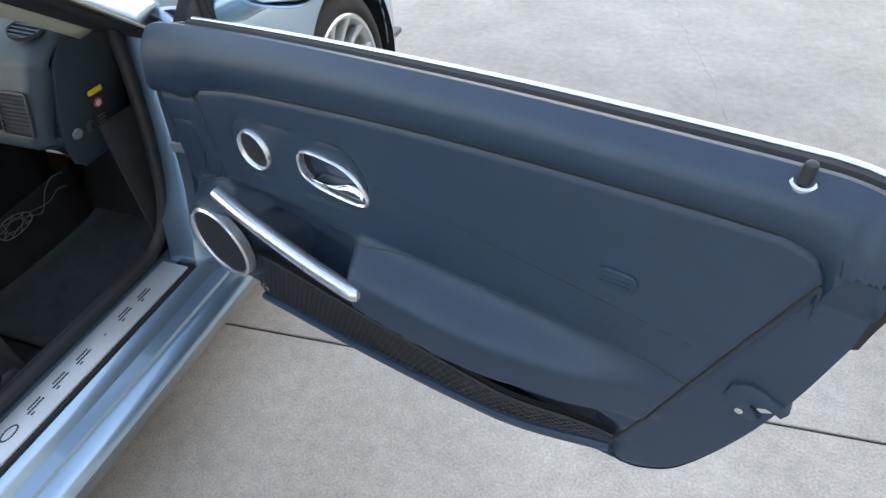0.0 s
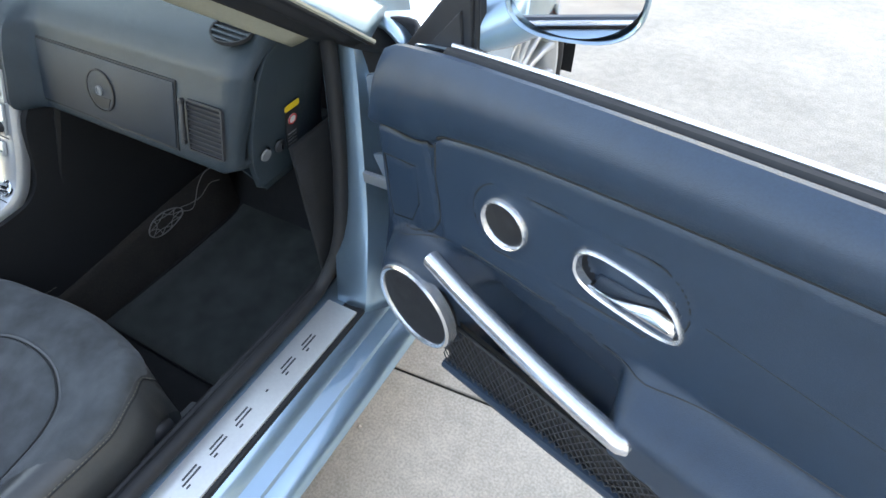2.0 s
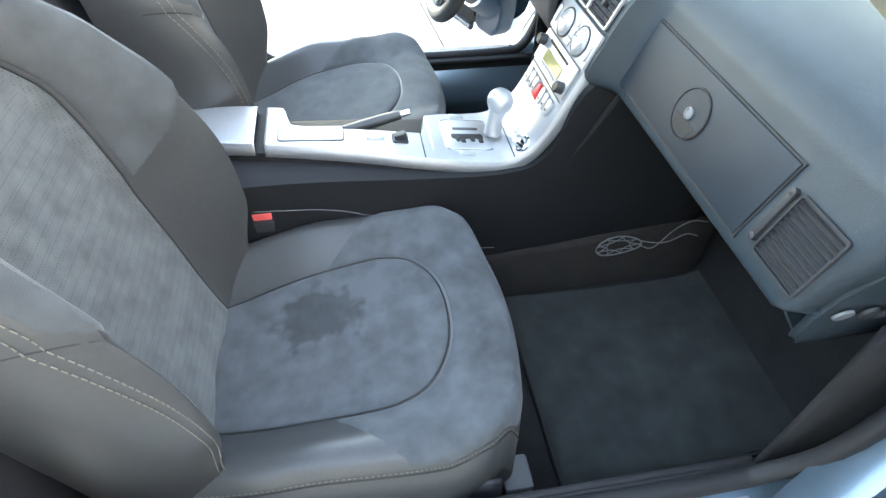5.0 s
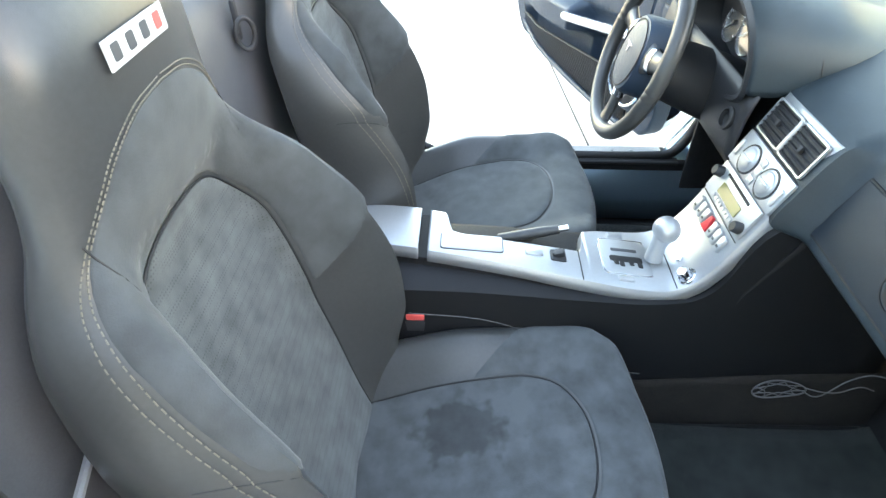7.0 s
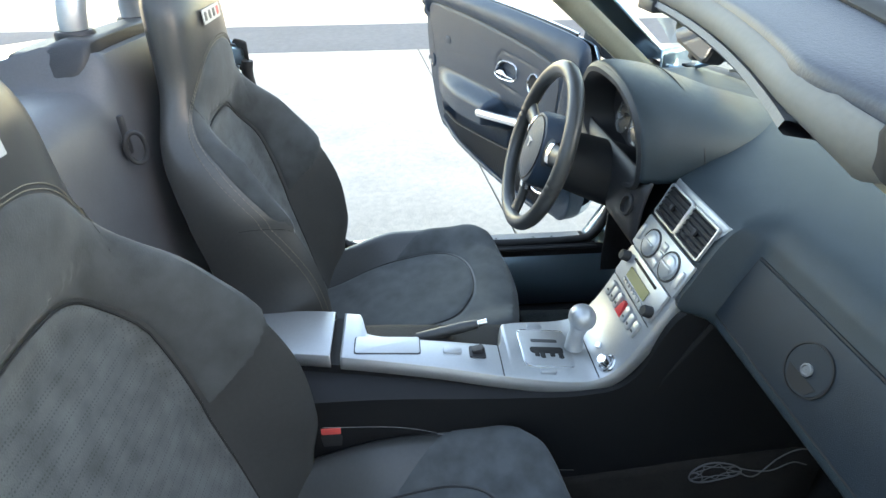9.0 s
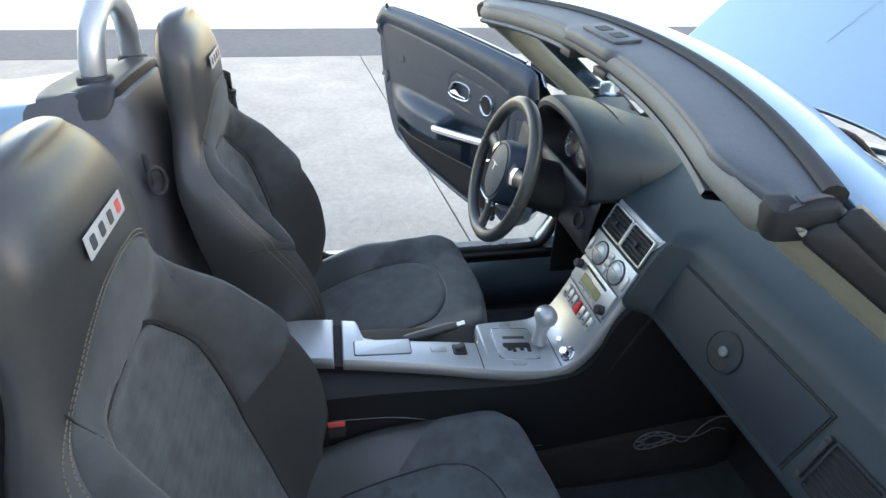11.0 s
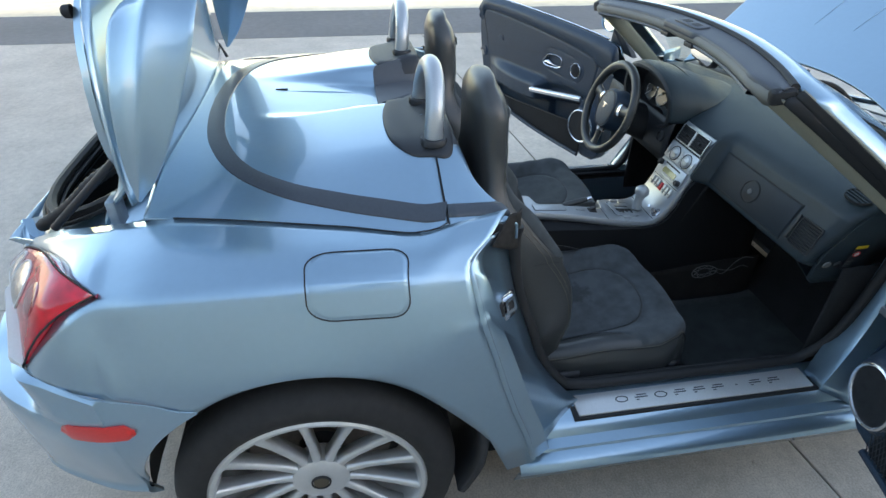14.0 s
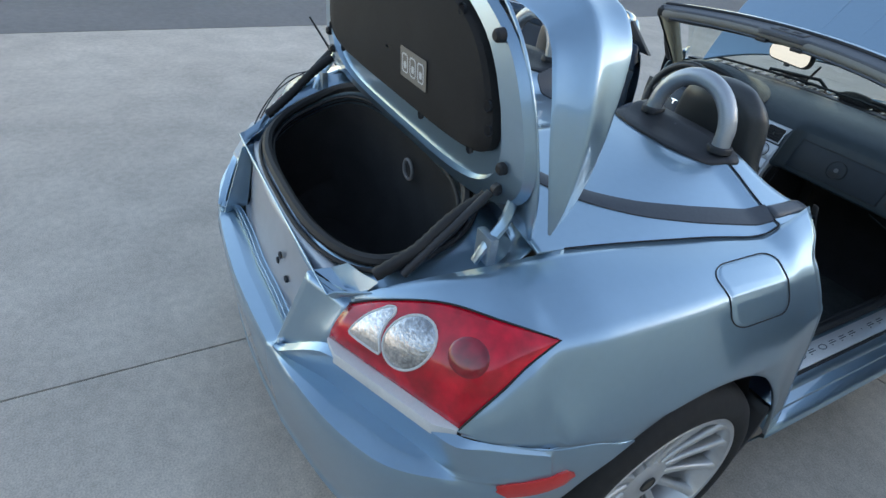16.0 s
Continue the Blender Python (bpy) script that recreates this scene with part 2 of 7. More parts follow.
# dark smear rubbed into the nap of one cushion
un = SUEDE3.node_tree
uc, um, ud, uw, ur, uk = un.nodes.new("ShaderNodeTexCoord"), un.nodes.new("ShaderNodeVectorMath"), un.nodes.new("ShaderNodeVectorMath"), un.nodes.new("ShaderNodeTexNoise"), un.nodes.new("ShaderNodeMapRange"), un.nodes.new("ShaderNodeVectorMath")
uw.inputs["Scale"].default_value, uw.inputs["Detail"].default_value = 28, 2
um.operation, um.inputs[2].default_value = "MULTIPLY_ADD", (-0.30, -0.80, -0.39)
um.inputs[1].default_value = (1, 1, 1)
ua, ut = un.nodes.new("ShaderNodeVectorMath"), un.nodes.new("ShaderNodeMath")
ua.operation, ua.inputs[1].default_value = "MULTIPLY", (1.0, 0.8, 0.3)
ud.operation = "LENGTH"
ut.operation, ut.inputs[1].default_value = "MULTIPLY_ADD", 0.12
ur.inputs["From Min"].default_value, ur.inputs["From Max"].default_value = 0.105, 0.125
ur.inputs["To Min"].default_value, ur.inputs["To Max"].default_value = 0.55, 1.0
uk.operation = "SCALE"
un.links.new(uc.outputs["Object"], um.inputs[0])
un.links.new(uc.outputs["Object"], uw.inputs["Vector"])
un.links.new(um.outputs[0], ua.inputs[0])
un.links.new(ua.outputs[0], ud.inputs[0])
un.links.new(uw.outputs["Fac"], ut.inputs[0])
un.links.new(ud.outputs["Value"], ut.inputs[2])
un.links.new(ut.outputs[0], ur.inputs["Value"])
usrc = un.nodes["Principled BSDF"].inputs["Base Color"].links[0].from_socket
un.links.new(usrc, uk.inputs[0])
un.links.new(ur.outputs[0], uk.inputs["Scale"])
un.links.new(uk.outputs[0], un.nodes["Principled BSDF"].inputs["Base Color"])
GLASS = bpy.data.materials.new("windscreen_tint")
GLASS.use_nodes = True
gn = GLASS.node_tree
gn.nodes.remove(gn.nodes["Principled BSDF"])
gt, gg, gm_ = gn.nodes.new("ShaderNodeBsdfTransparent"), gn.nodes.new("ShaderNodeBsdfGlossy"), gn.nodes.new("ShaderNodeMixShader")
gt.inputs[0].default_value, gg.inputs[0].default_value, gg.inputs["Roughness"].default_value = (0.86, 0.90, 0.86, 1), (1, 1, 1, 1), 0.02
fz, fp, fm = gn.nodes.new("ShaderNodeLayerWeight"), gn.nodes.new("ShaderNodeMath"), gn.nodes.new("ShaderNodeMath")
fz.inputs[0].default_value = 0.5
fp.operation, fp.inputs[1].default_value = "POWER", 4.5
fm.operation, fm.inputs[1].default_value, fm.inputs[2].default_value = "MULTIPLY_ADD", 0.7, 0.05
gn.links.new(fz.outputs["Facing"], fp.inputs[0])
gn.links.new(fp.outputs[0], fm.inputs[0])
gn.links.new(fm.outputs[0], gm_.inputs[0])
gn.links.new(gt.outputs[0], gm_.inputs[1])
gn.links.new(gg.outputs[0], gm_.inputs[2])
gn.links.new(gm_.outputs[0], gn.nodes["Material Output"].inputs[0])
RED = material("red_lens", (0.56, 0.003, 0.018), 0.12, scale=18, var=0.7, coat=0.8, spec=0.35, bump=0.15, bump_scale=55)
RED2 = material("deep_red_lens", (0.26, 0.002, 0.012), 0.12, scale=40, var=0.5, coat=0.8)
FASCIA = material("silver_blue_panel", (0.40, 0.42, 0.44), 0.45, 0.4, scale=30, var=0.06)
PERF = material("perforated_suede", (0.083, 0.091, 0.092), 0.95, scale=26, var=0.4, bump=0.2, bump_scale=500, sheen=0.12)
pn = PERF.node_tree
pv, pm, pk, pc = pn.nodes.new("ShaderNodeTexVoronoi"), pn.nodes.new("ShaderNodeMapRange"), pn.nodes.new("ShaderNodeVectorMath"), pn.nodes.new("ShaderNodeTexCoord")
pv.inputs["Scale"].default_value, pv.inputs["Randomness"].default_value = 230, 0.0
pm.inputs["From Min"].default_value, pm.inputs["From Max"].default_value, pm.inputs["To Min"].default_value = 0.22, 0.32, 0.62
pk.operation = "SCALE"
src = pn.nodes["Principled BSDF"].inputs["Base Color"].links[0].from_socket
pn.links.new(pc.outputs["Object"], pv.inputs["Vector"])
pn.links.new(pv.outputs["Distance"], pm.inputs["Value"])
pn.links.new(src, pk.inputs[0])
pn.links.new(pm.outputs[0], pk.inputs["Scale"])
pn.links.new(pk.outputs[0], pn.nodes["Principled BSDF"].inputs["Base Color"])


# concrete with broad stains, mottling and sand grain
cn = CONCRETE.node_tree
cb = cn.nodes["Principled BSDF"]
cc = cn.nodes.new("ShaderNodeTexCoord")
last = None
for sc, dt, lo, hi, f0, f1 in ((0.55, 4, 0.86, 1.08, 0.35, 0.65), (3.5, 5, 0.90, 1.07, 0.35, 0.65), (26, 4, 0.92, 1.07, 0.35, 0.65), (170, 3, 0.82, 1.14, 0.33, 0.67)):
    t1, t2 = cn.nodes.new("ShaderNodeTexNoise"), cn.nodes.new("ShaderNodeMapRange")
    t1.inputs["Scale"].default_value, t1.inputs["Detail"].default_value = sc, dt
    t2.inputs["From Min"].default_value, t2.inputs["From Max"].default_value = f0, f1
    t2.inputs["To Min"].default_value, t2.inputs["To Max"].default_value = lo, hi
    cn.links.new(cc.outputs["Object"], t1.inputs["Vector"])
    cn.links.new(t1.outputs["Fac"], t2.inputs["Value"])
    if last is None:
        last = t2.outputs[0]
    else:
        t3 = cn.nodes.new("ShaderNodeMath")
        t3.operation = "MULTIPLY"
        cn.links.new(last, t3.inputs[0])
        cn.links.new(t2.outputs[0], t3.inputs[1])
        last = t3.outputs[0]
ck = cn.nodes.new("ShaderNodeVectorMath")
ck.operation, ck.inputs[0].default_value = "SCALE", (0.528, 0.462, 0.392)
cn.links.new(last, ck.inputs["Scale"])
cn.links.new(ck.outputs[0], cb.inputs["Base Color"])
# ---- ground ----
XJ, YJ = [-4.95, -0.41, 4.1, 8.7], [-12.2, -7.65, -3.1, 1.43, 6.0, 10.6]


def slab(x, y, z=0.0):
    """The cross joints run a little askew."""
    return Vector((x, y + 0.083 * x, z))


bm = bmesh.new()
bmesh.ops.create_grid(bm, x_segments=60, y_segments=60, size=150, matrix=Matrix.Translation((0, 0, -0.016)))
tagged(part("ground", bm, EARTH, smooth=False), "pale sunlit gravel ground out to the horizon", "ground", kind="structure")
pave = new("pavement")
tagged(pave, "pale grey concrete driveway slabs with dark joints", "driveway", kind="structure")
for i in range(len(XJ) - 1):
    for j in range(len(YJ) - 1):
        c = [slab(x, y) for x, y in ((XJ[i] + 0.003, YJ[j] + 0.004), (XJ[i + 1] - 0.003, YJ[j] + 0.004), (XJ[i + 1] - 0.003, YJ[j + 1] - 0.004), (XJ[i] + 0.003, YJ[j + 1] - 0.004))]
        part("slab", prism([(v.x, v.y) for v in c], Matrix.Translation((0, 0, -0.1)), 0.1, 0.003), CONCRETE, pave, smooth=False)
bm = bmesh.new()
for x in XJ[1:3]:
    prism([(x - 0.005, YJ[0]), (x + 0.005, YJ[0]), (x + 0.005, YJ[-1]), (x - 0.005, YJ[-1])], Matrix.Translation((0, 0, -0.05)), 0.044, bm=bm)
for y in YJ[1:-1]:
    prism([tuple(slab(*q)[:2]) for q in ((XJ[0], y - 0.006), (XJ[-1], y - 0.006), (XJ[-1], y + 0.006), (XJ[0], y + 0.006))], Matrix.Translation((0, 0, -0.05)), 0.0435, bm=bm)
part("joint_filler", bm, JOINT, pave, smooth=False)
c = [(-6.45, -70), (-6.45 + 1.5 * 1.0, -70), (-4.97, 0), (-4.90, 70), (-6.2, 70), (-6.35, 0)]
tagged(part("road", prism(c, Matrix.Translation((0, 0, -0.05)), 0.048), ASPHALT, smooth=False), "worn grey asphalt strip beside the driveway", "road", kind="structure")
random.seed(5)
for x, y in ((0.75, 1.315), (2.32, 1.28)):
    bm = bmesh.new()
    bmesh.ops.create_icosphere(bm, subdivisions=1, radius=0.006, matrix=Matrix.Translation((x, y, 0.003)))
    tagged(part("pebble", bm, CONCRETE if y > 1.3 else RUBBER), "tiny pebble lying on the driveway concrete", "pebble", group="pebbles on the driveway")
# hairline crack
pts = [Vector((lerp(y, [(2.85, 2.03), (3.17, 1.994), (3.54, 1.93), (3.88, 1.84), (4.7, 1.74)]) + random.uniform(-0.012, 0.012), y, -0.0010)) for y in [2.85 + 1.85 * k / 34 for k in range(35)]]
bm = bmesh.new()
for a, b in zip(pts, pts[1:]):
    tube([a, b], 0.0014, 4, bm=bm)
part("crack", bm, JOINT, pave)

# unseen house, added to keep the sun off the car and bounce light back
house = new("house")
tagged(house, "unseen stucco house added beside the driveway to shade the car", "house", kind="structure")
part("wall", box(5.0, 5.3, -40, 40, -0.02, 3.1), STUCCO, house, smooth=False)
part("roof", prism([(4.6, 3.1), (13.4, 3.1), (9.0, 5.1)], Matrix(((1, 0, 0, 0), (0, 0, 1, -41), (0, 1, 0, 0), (0, 0, 0, 1))), 82), ROOF, house, smooth=False)
# added end wall out of view, closing off the low sky behind the car
part("wall", box(-9.0, 4.99, -9.3, -9.0, -0.02, 3.0), STUCCO, house, smooth=False)

# ---- car body ----
car = new("car")
tagged(car, "pale blue two-seat convertible with doors, bonnet and boot open", "car")


def flip(rows):
    return [[Vector((-p[0], p[1], p[2])) for p in r] for r in rows]


def both(name, rows, mat, label="", **k):
    """A panel and its mirror image on the other side."""
    a = part(name, loft(rows), mat, car, label, **k)
    b = part(name, loft(flip(rows)), mat, car, label, **k)
    return a, b


def arch(y, c=0.0, z=0.33, r=0.388):
    return z + math.sqrt(max(r * r - (y - c) ** 2, 0)) if abs(y - c) < r else 0


def ease(u):
    u = max(0.0, min(1.0, u))
    return u * u * (3 - 2 * u)


EDGE = [(0.33, 0.525), (0.52, 0.452), (0.68, 0.402), (0.80, 0.366), (0.885, 0.352), (0.93, 0.412), (0.96, 0.468)]


def crease_row(upper, lower):
    """A section above and one below a soft body crease."""
    up, lo = spline(upper, 10), spline(lower, 15)
    row = up + lo[1:]
    for i in (8, 10, 9):
        row[i] = row[i] * 0.6 + (row[i - 1] + row[i + 1]) * 0.2
    return row


def quarter_row(y):
    sx = lerp(y, [(-0.36, 0.572), (-0.23, 0.598), (0.10, 0.652), (0.27, 0.688), (0.33, 0.690), (0.45, 0.668)])
    sz = lerp(y, [(-0.36, 0.928), (-0.23, 0.945), (0.10, 0.929), (0.27, 0.922), (0.36, 0.942), (0.45, 0.953)])
    cx = lerp(y, [(-0.36, 0.762), (-0.25, 0.786), (0.0, 0.803), (0.25, 0.800), (0.45, 0.792)])
    cz = lerp(y, [(-0.36, 0.872), (-0.25, 0.888), (0.0, 0.898), (0.25, 0.888), (0.45, 0.878)])
    wx = lerp(y, [(-0.36, 0.838), (-0.20, 0.864), (0.0, 0.874), (0.25, 0.864), (0.45, 0.842)])
    low = max(arch(y), lerp(y, [(-0.36, 0.690), (-0.235, 0.660), (-0.23, 0.3)]), 0.30)
    bx = lerp(y, [(-0.36, 0.842), (-0.2, 0.868), (0.3, 0.866), (0.45, 0.838)])
    wz = max(0.72, low + 0.02)
    row = crease_row([(sx, y, sz), ((sx + cx) / 2 + 0.006, y, sz * 0.42 + cz * 0.58 + 0.012), (cx, y, cz)], [(cx, y, cz), (cx + 0.036, y, cz - 0.075), (wx, y, wz), (bx, y, low)])
    k = ease((y - 0.16) / 0.29)
    return [Vector((p.x, p.y + (lerp(p.z, EDGE) - 0.45) * k, p.z)) for p in row]


ys = [-0.36 + 0.81 * k / 54 for k in range(55)]
rows = [quarter_row(y) for y in ys]
# round the corner behind the lamp
corner = [
    [(0.430, -0.628, 0.812), (0.440, -0.630, 0.790), (0.440, -0.640, 0.745), (0.442, -0.650, 0.738), (0.446, -0.668, 0.732)],
    [(0.470, -0.585, 0.850), (0.550, -0.570, 0.800), (0.600, -0.590, 0.745), (0.606, -0.596, 0.738), (0.610, -0.602, 0.728)],
    [(0.520, -0.505, 0.892), (0.640, -0.505, 0.830), (0.742, -0.530, 0.740), (0.748, -0.534, 0.728), (0.752, -0.540, 0.716)],
    [(0.550, -0.430, 0.912), (0.690, -0.430, 0.880), (0.772, -0.434, 0.824), (0.796, -0.445, 0.768), (0.812, -0.452, 0.702)],
    [(0.572, -0.362, 0.928), (0.695, -0.362, 0.905), (0.762, -0.362, 0.872), (0.800, -0.362, 0.790), (0.842, -0.362, 0.690)],
]
cr = [crease_row(r[:3], r[2:]) for r in corner]
cr = [[c[i] for c in [spline([r[j] for r in cr], 24) for j in range(24)]] for i in range(24)]
both("quarter_panel", cr[:-1] + rows, PAINT, solid=0.010)

# fuel flap
def on_quarter(y, v):
    """v is the way down the panel from the crease, in metres."""
    r = quarter_row(y)
    i, d = 9, abs(v)
    st = 1 if v > 0 else -1
    while d > (r[i + st] - r[i]).length:
        d -= (r[i + st] - r[i]).length
        i += st
    return r[i].lerp(r[i + st], d / (r[i + st] - r[i]).length)


def flap_point(a, b):
    y = 0.137 + 0.106 * a
    v = 0.000 + 0.070 * b
    p = on_quarter(y, v)
    n = (on_quarter(y + 0.01, v) - p).cross(on_quarter(y, v + 0.008) - p).normalized()
    return p, (n if n.x > 0 else -n)


out = []
for (x0, y0), (x1, y1) in (lambda o: zip(o, o[1:] + o[:1]))(rrect(2, 2, 0.5, 6)):
    n = max(1, int(math.hypot(x1 - x0, y1 - y0) / 0.1))
    out += [(x0 + (x1 - x0) * k / n, y0 + (y1 - y0) * k / n) for k in range(n)]
rws = []
for k in range(41):
    b = -1 + k / 20
    w = 1 if abs(b) < 0.5 else 0.5 + math.sqrt(max(0, 0.25 - (abs(b) - 0.5) ** 2))
    rws.append([(lambda q: q[0] + q[1] * (0.0016 if 0 < k < 40 and 0 < j < 24 else -0.001))(flap_point(w * (j / 12 - 1), b)) for j in range(25)])
part("fuel_flap", loft(rws), PAINT, car, "painted fuel filler flap")
tb = [(lambda q: q[0] + q[1] * 0.0008)(flap_point(x * 1.03, y * 1.04)) for x, y in out]
part("flap_gap", tube(tb, 0.0015, 6, closed=True), RUBBER, car)

# seams drawn as real grooves filled with dark sealant
for s in (1, -1):
    pts = [Vector((s * (p[0] - 0.002), p[1], p[2] + 0.001)) for p in [r[0] for r in rows if r[0].y < 0.27 and r[0].y > -0.24]]
    part("panel_gap", tube(pts, 0.0015, 6), RUBBER, car)
    pts = spline([(s * 0.8675, -0.238, 0.6625), (s * 0.858, -0.30, 0.684), (s * 0.838, -0.40, 0.6955), (s * 0.79, -0.49, 0.708), (s * 0.757, -0.541, 0.718)], 16)
    part("bumper_seam", tube(pts, 0.0016, 6), PAINT, car)

# tail lamps
def lamp(s):
    top = spline([(0.757, -0.358, 0.884), (0.685, -0.437, 0.896), (0.594, -0.505, 0.888), (0.505, -0.582, 0.850), (0.440, -0.632, 0.806)], 22)
    side = spline([(0.757, -0.358, 0.884), (0.760, -0.420, 0.853), (0.764, -0.470, 0.815), (0.756, -0.510, 0.768), (0.748, -0.540, 0.724)], 11)
    bot = side + [Vector((0.748 - 0.305 * k / 11, -0.540 - 0.138 * k / 11, 0.724 + 0.006 * k / 11)) for k in range(1, 12)]
    rws = []
    for k in range(14):
        v = k / 13
        row = []
        for i in range(22):
            p = top[i].lerp(bot[i], v)
            b = math.sin(math.pi * v) * min(1, 4 * i / 21)
            b *= 1 if s > 0 else 0.1
            row.append(Vector((s * (p.x + 0.012 * b + 0.002), p.y - 0.014 * b - 0.002, p.z + 0.008 * b + (0.001 if s > 0 else -0.034))))
        rws.append(row)
    ob = part("tail_lamp", loft(rws), RED, car, "red wrap-round tail lamp with clear round insert", solid=0.03)
    tree = BVHTree.FromPolygons([p for r in rws for p in r], [(i * 22 + j, i * 22 + j + 1, i * 22 + j + 23, i * 22 + j + 22) for i in range(13) for j in range(21)])
    n = Vector((s * 0.42, -0.63, 0.65)).normalized()
    e1 = Vector((0, 0, 1)).cross(n).normalized() * s
    e2 = n.cross(e1).normalized()
    e2 = e2 if e2.z > 0 else -e2
    c = Vector((s * 0.571, -0.561, 0.805))

    def lay(x, y, h):
        """A place on the lens over the lamp's own flat axes."""
        q = c + e1 * x + e2 * y
        hit = tree.ray_cast(q + n * 0.2, -n, 0.5)[0] or tree.find_nearest(q)[0]
        return hit + n * h

    rnd = [(0.016 + 0.052 * math.cos(t) + 0.006 * math.sin(t), -0.009 + 0.055 * math.sin(t) + 0.006 * math.cos(t)) for t in [2 * math.pi * k / 36 for k in range(36)]]
    ind = [(p.x, p.y) for p in spline([(-0.055, 0.036), (-0.040, 0.040), (-0.034, 0.030), (-0.043, 0.004), (-0.044, -0.026), (-0.037, -0.050), (-0.046, -0.054), (-0.110, -0.044), (-0.114, -0.032), (-0.092, 0.004), (-0.055, 0.036)], 37)[:-1]]
    ref = [(0.135 + 0.040 * math.cos(t), 0.012 + 0.036 * math.sin(t)) for t in [2 * math.pi * k / 36 for k in range(36)]]
    for o, mat, nm, dome in ((rnd, LENS, "reversing_lens", 0.006), (ind, LENS, "indicator_lens", 0.002), (ref, RED2, "reflector", 0.0008)):
        mx, my = sum(q[0] for q in o) / 36, sum(q[1] for q in o) / 36
        rr = [[lay(mx + (x - mx) * q, my + (y - my) * q, h) for x, y in o] for q, h in ((1, 0.0), (0.985, 0.002 if mat is LENS else 0.0006), (0.85, 0.002 + dome * 0.4), (0.6, 0.002 + dome * 0.75), (0.3, 0.002 + dome), (0.02, 0.002 + dome))]
        part(nm, loft(rr, close_v=True), mat, ob, "clear ribbed lens over a bright reflector" if mat is LENS else "")
        if mat is LENS:
            part("bezel", tube([lay(x, y, 0.001) for x, y in o], 0.0028, 6, closed=True), WHITE, ob)
    edge = [Vector((s * (p.x + 0.002), p.y - 0.002, p.z + 0.001)) for p in top[::-1] + side[1:]]
    part("lamp_gasket", tube(edge, 0.0022, 6), RUBBER, ob)


lamp(1)
lamp(-1)
# ledge along the foot of the lamps, in plain pale white instead of body paint
for s in (1, -1):
    out, up, rws = Vector((0.412, -0.911, 0)), Vector((0, 0, 1)), []
    for k in range(25):
        q = k / 24
        p = Vector((0.748 - 0.305 * q, -0.540 - 0.138 * q, 0.724 + 0.006 * q))
        w = min(1.0, 0.25 + 6 * min(q, 1 - q))
        rws.append([Vector((s * v.x, v.y, v.z)) for v in (p - out * 0.004 + up * 0.003, p + out * 0.002 + up * 0.003, p + out * 0.004 + up * 0.003, p + out * 0.020 * w + up * 0.002, p + out * (0.026 * w) + up * 0.001, p + out * (0.029 * w) - up * 0.005, p + out * (0.029 * w) - up * 0.022)])
    part("lamp_ledge", loft(rws), WHITE, car, "plain pale strip along the foot of the lamp")

# rear bumper with its step under the lamps; stations run from the wheel arch to the middle
PLAN = spline([(0.852, -0.390), (0.832, -0.46), (0.792, -0.535), (0.716, -0.640), (0.640, -0.692), (0.500, -0.744), (0.310, -0.780), (0.28, -0.783), (0.15, -0.793), (0.0, -0.798)], 55)
TOPP = spline([(0.836, -0.392, 0.693), (0.795, -0.48, 0.705), (0.754, -0.544, 0.715), (0.660, -0.588, 0.718), (0.560, -0.634, 0.720), (0.450, -0.684, 0.722), (0.330, -0.752, 0.640), (0.300, -0.715, 0.640), (0.16, -0.708, 0.640), (0.0, -0.712, 0.640)], 55)
LIP = spline([(0.802, -0.391), (0.792, -0.44), (0.770, -0.50), (0.700, -0.625), (0.625, -0.680), (0.490, -0.725), (0.310, -0.762), (0.28, -0.765), (0.15, -0.775), (0.0, -0.780)], 55)
def folded(pts, counts):
    """Straight runs between fold lines, with a point close on either side of each fold."""
    out = [Vector(pts[0])]
    for a, b, n in zip(pts, pts[1:], counts):
        a, b = Vector(a), Vector(b)
        qs = [0.10, 0.90, 1.0] if n == 3 else [0.06] + [k / (n - 2) for k in range(1, n - 2)] + [0.94, 1.0]
        out += [a.lerp(b, q) for q in qs]
    return out


NROW = 16 + 1 + 3 + 6 + 7 + 5 + 3
half = []
SIDE = [(0.30, 0.790), (0.345, 0.803), (0.362, 0.800), (0.45, 0.828), (0.55, 0.851), (0.612, 0.853), (0.65, 0.848), (0.693, 0.837)]
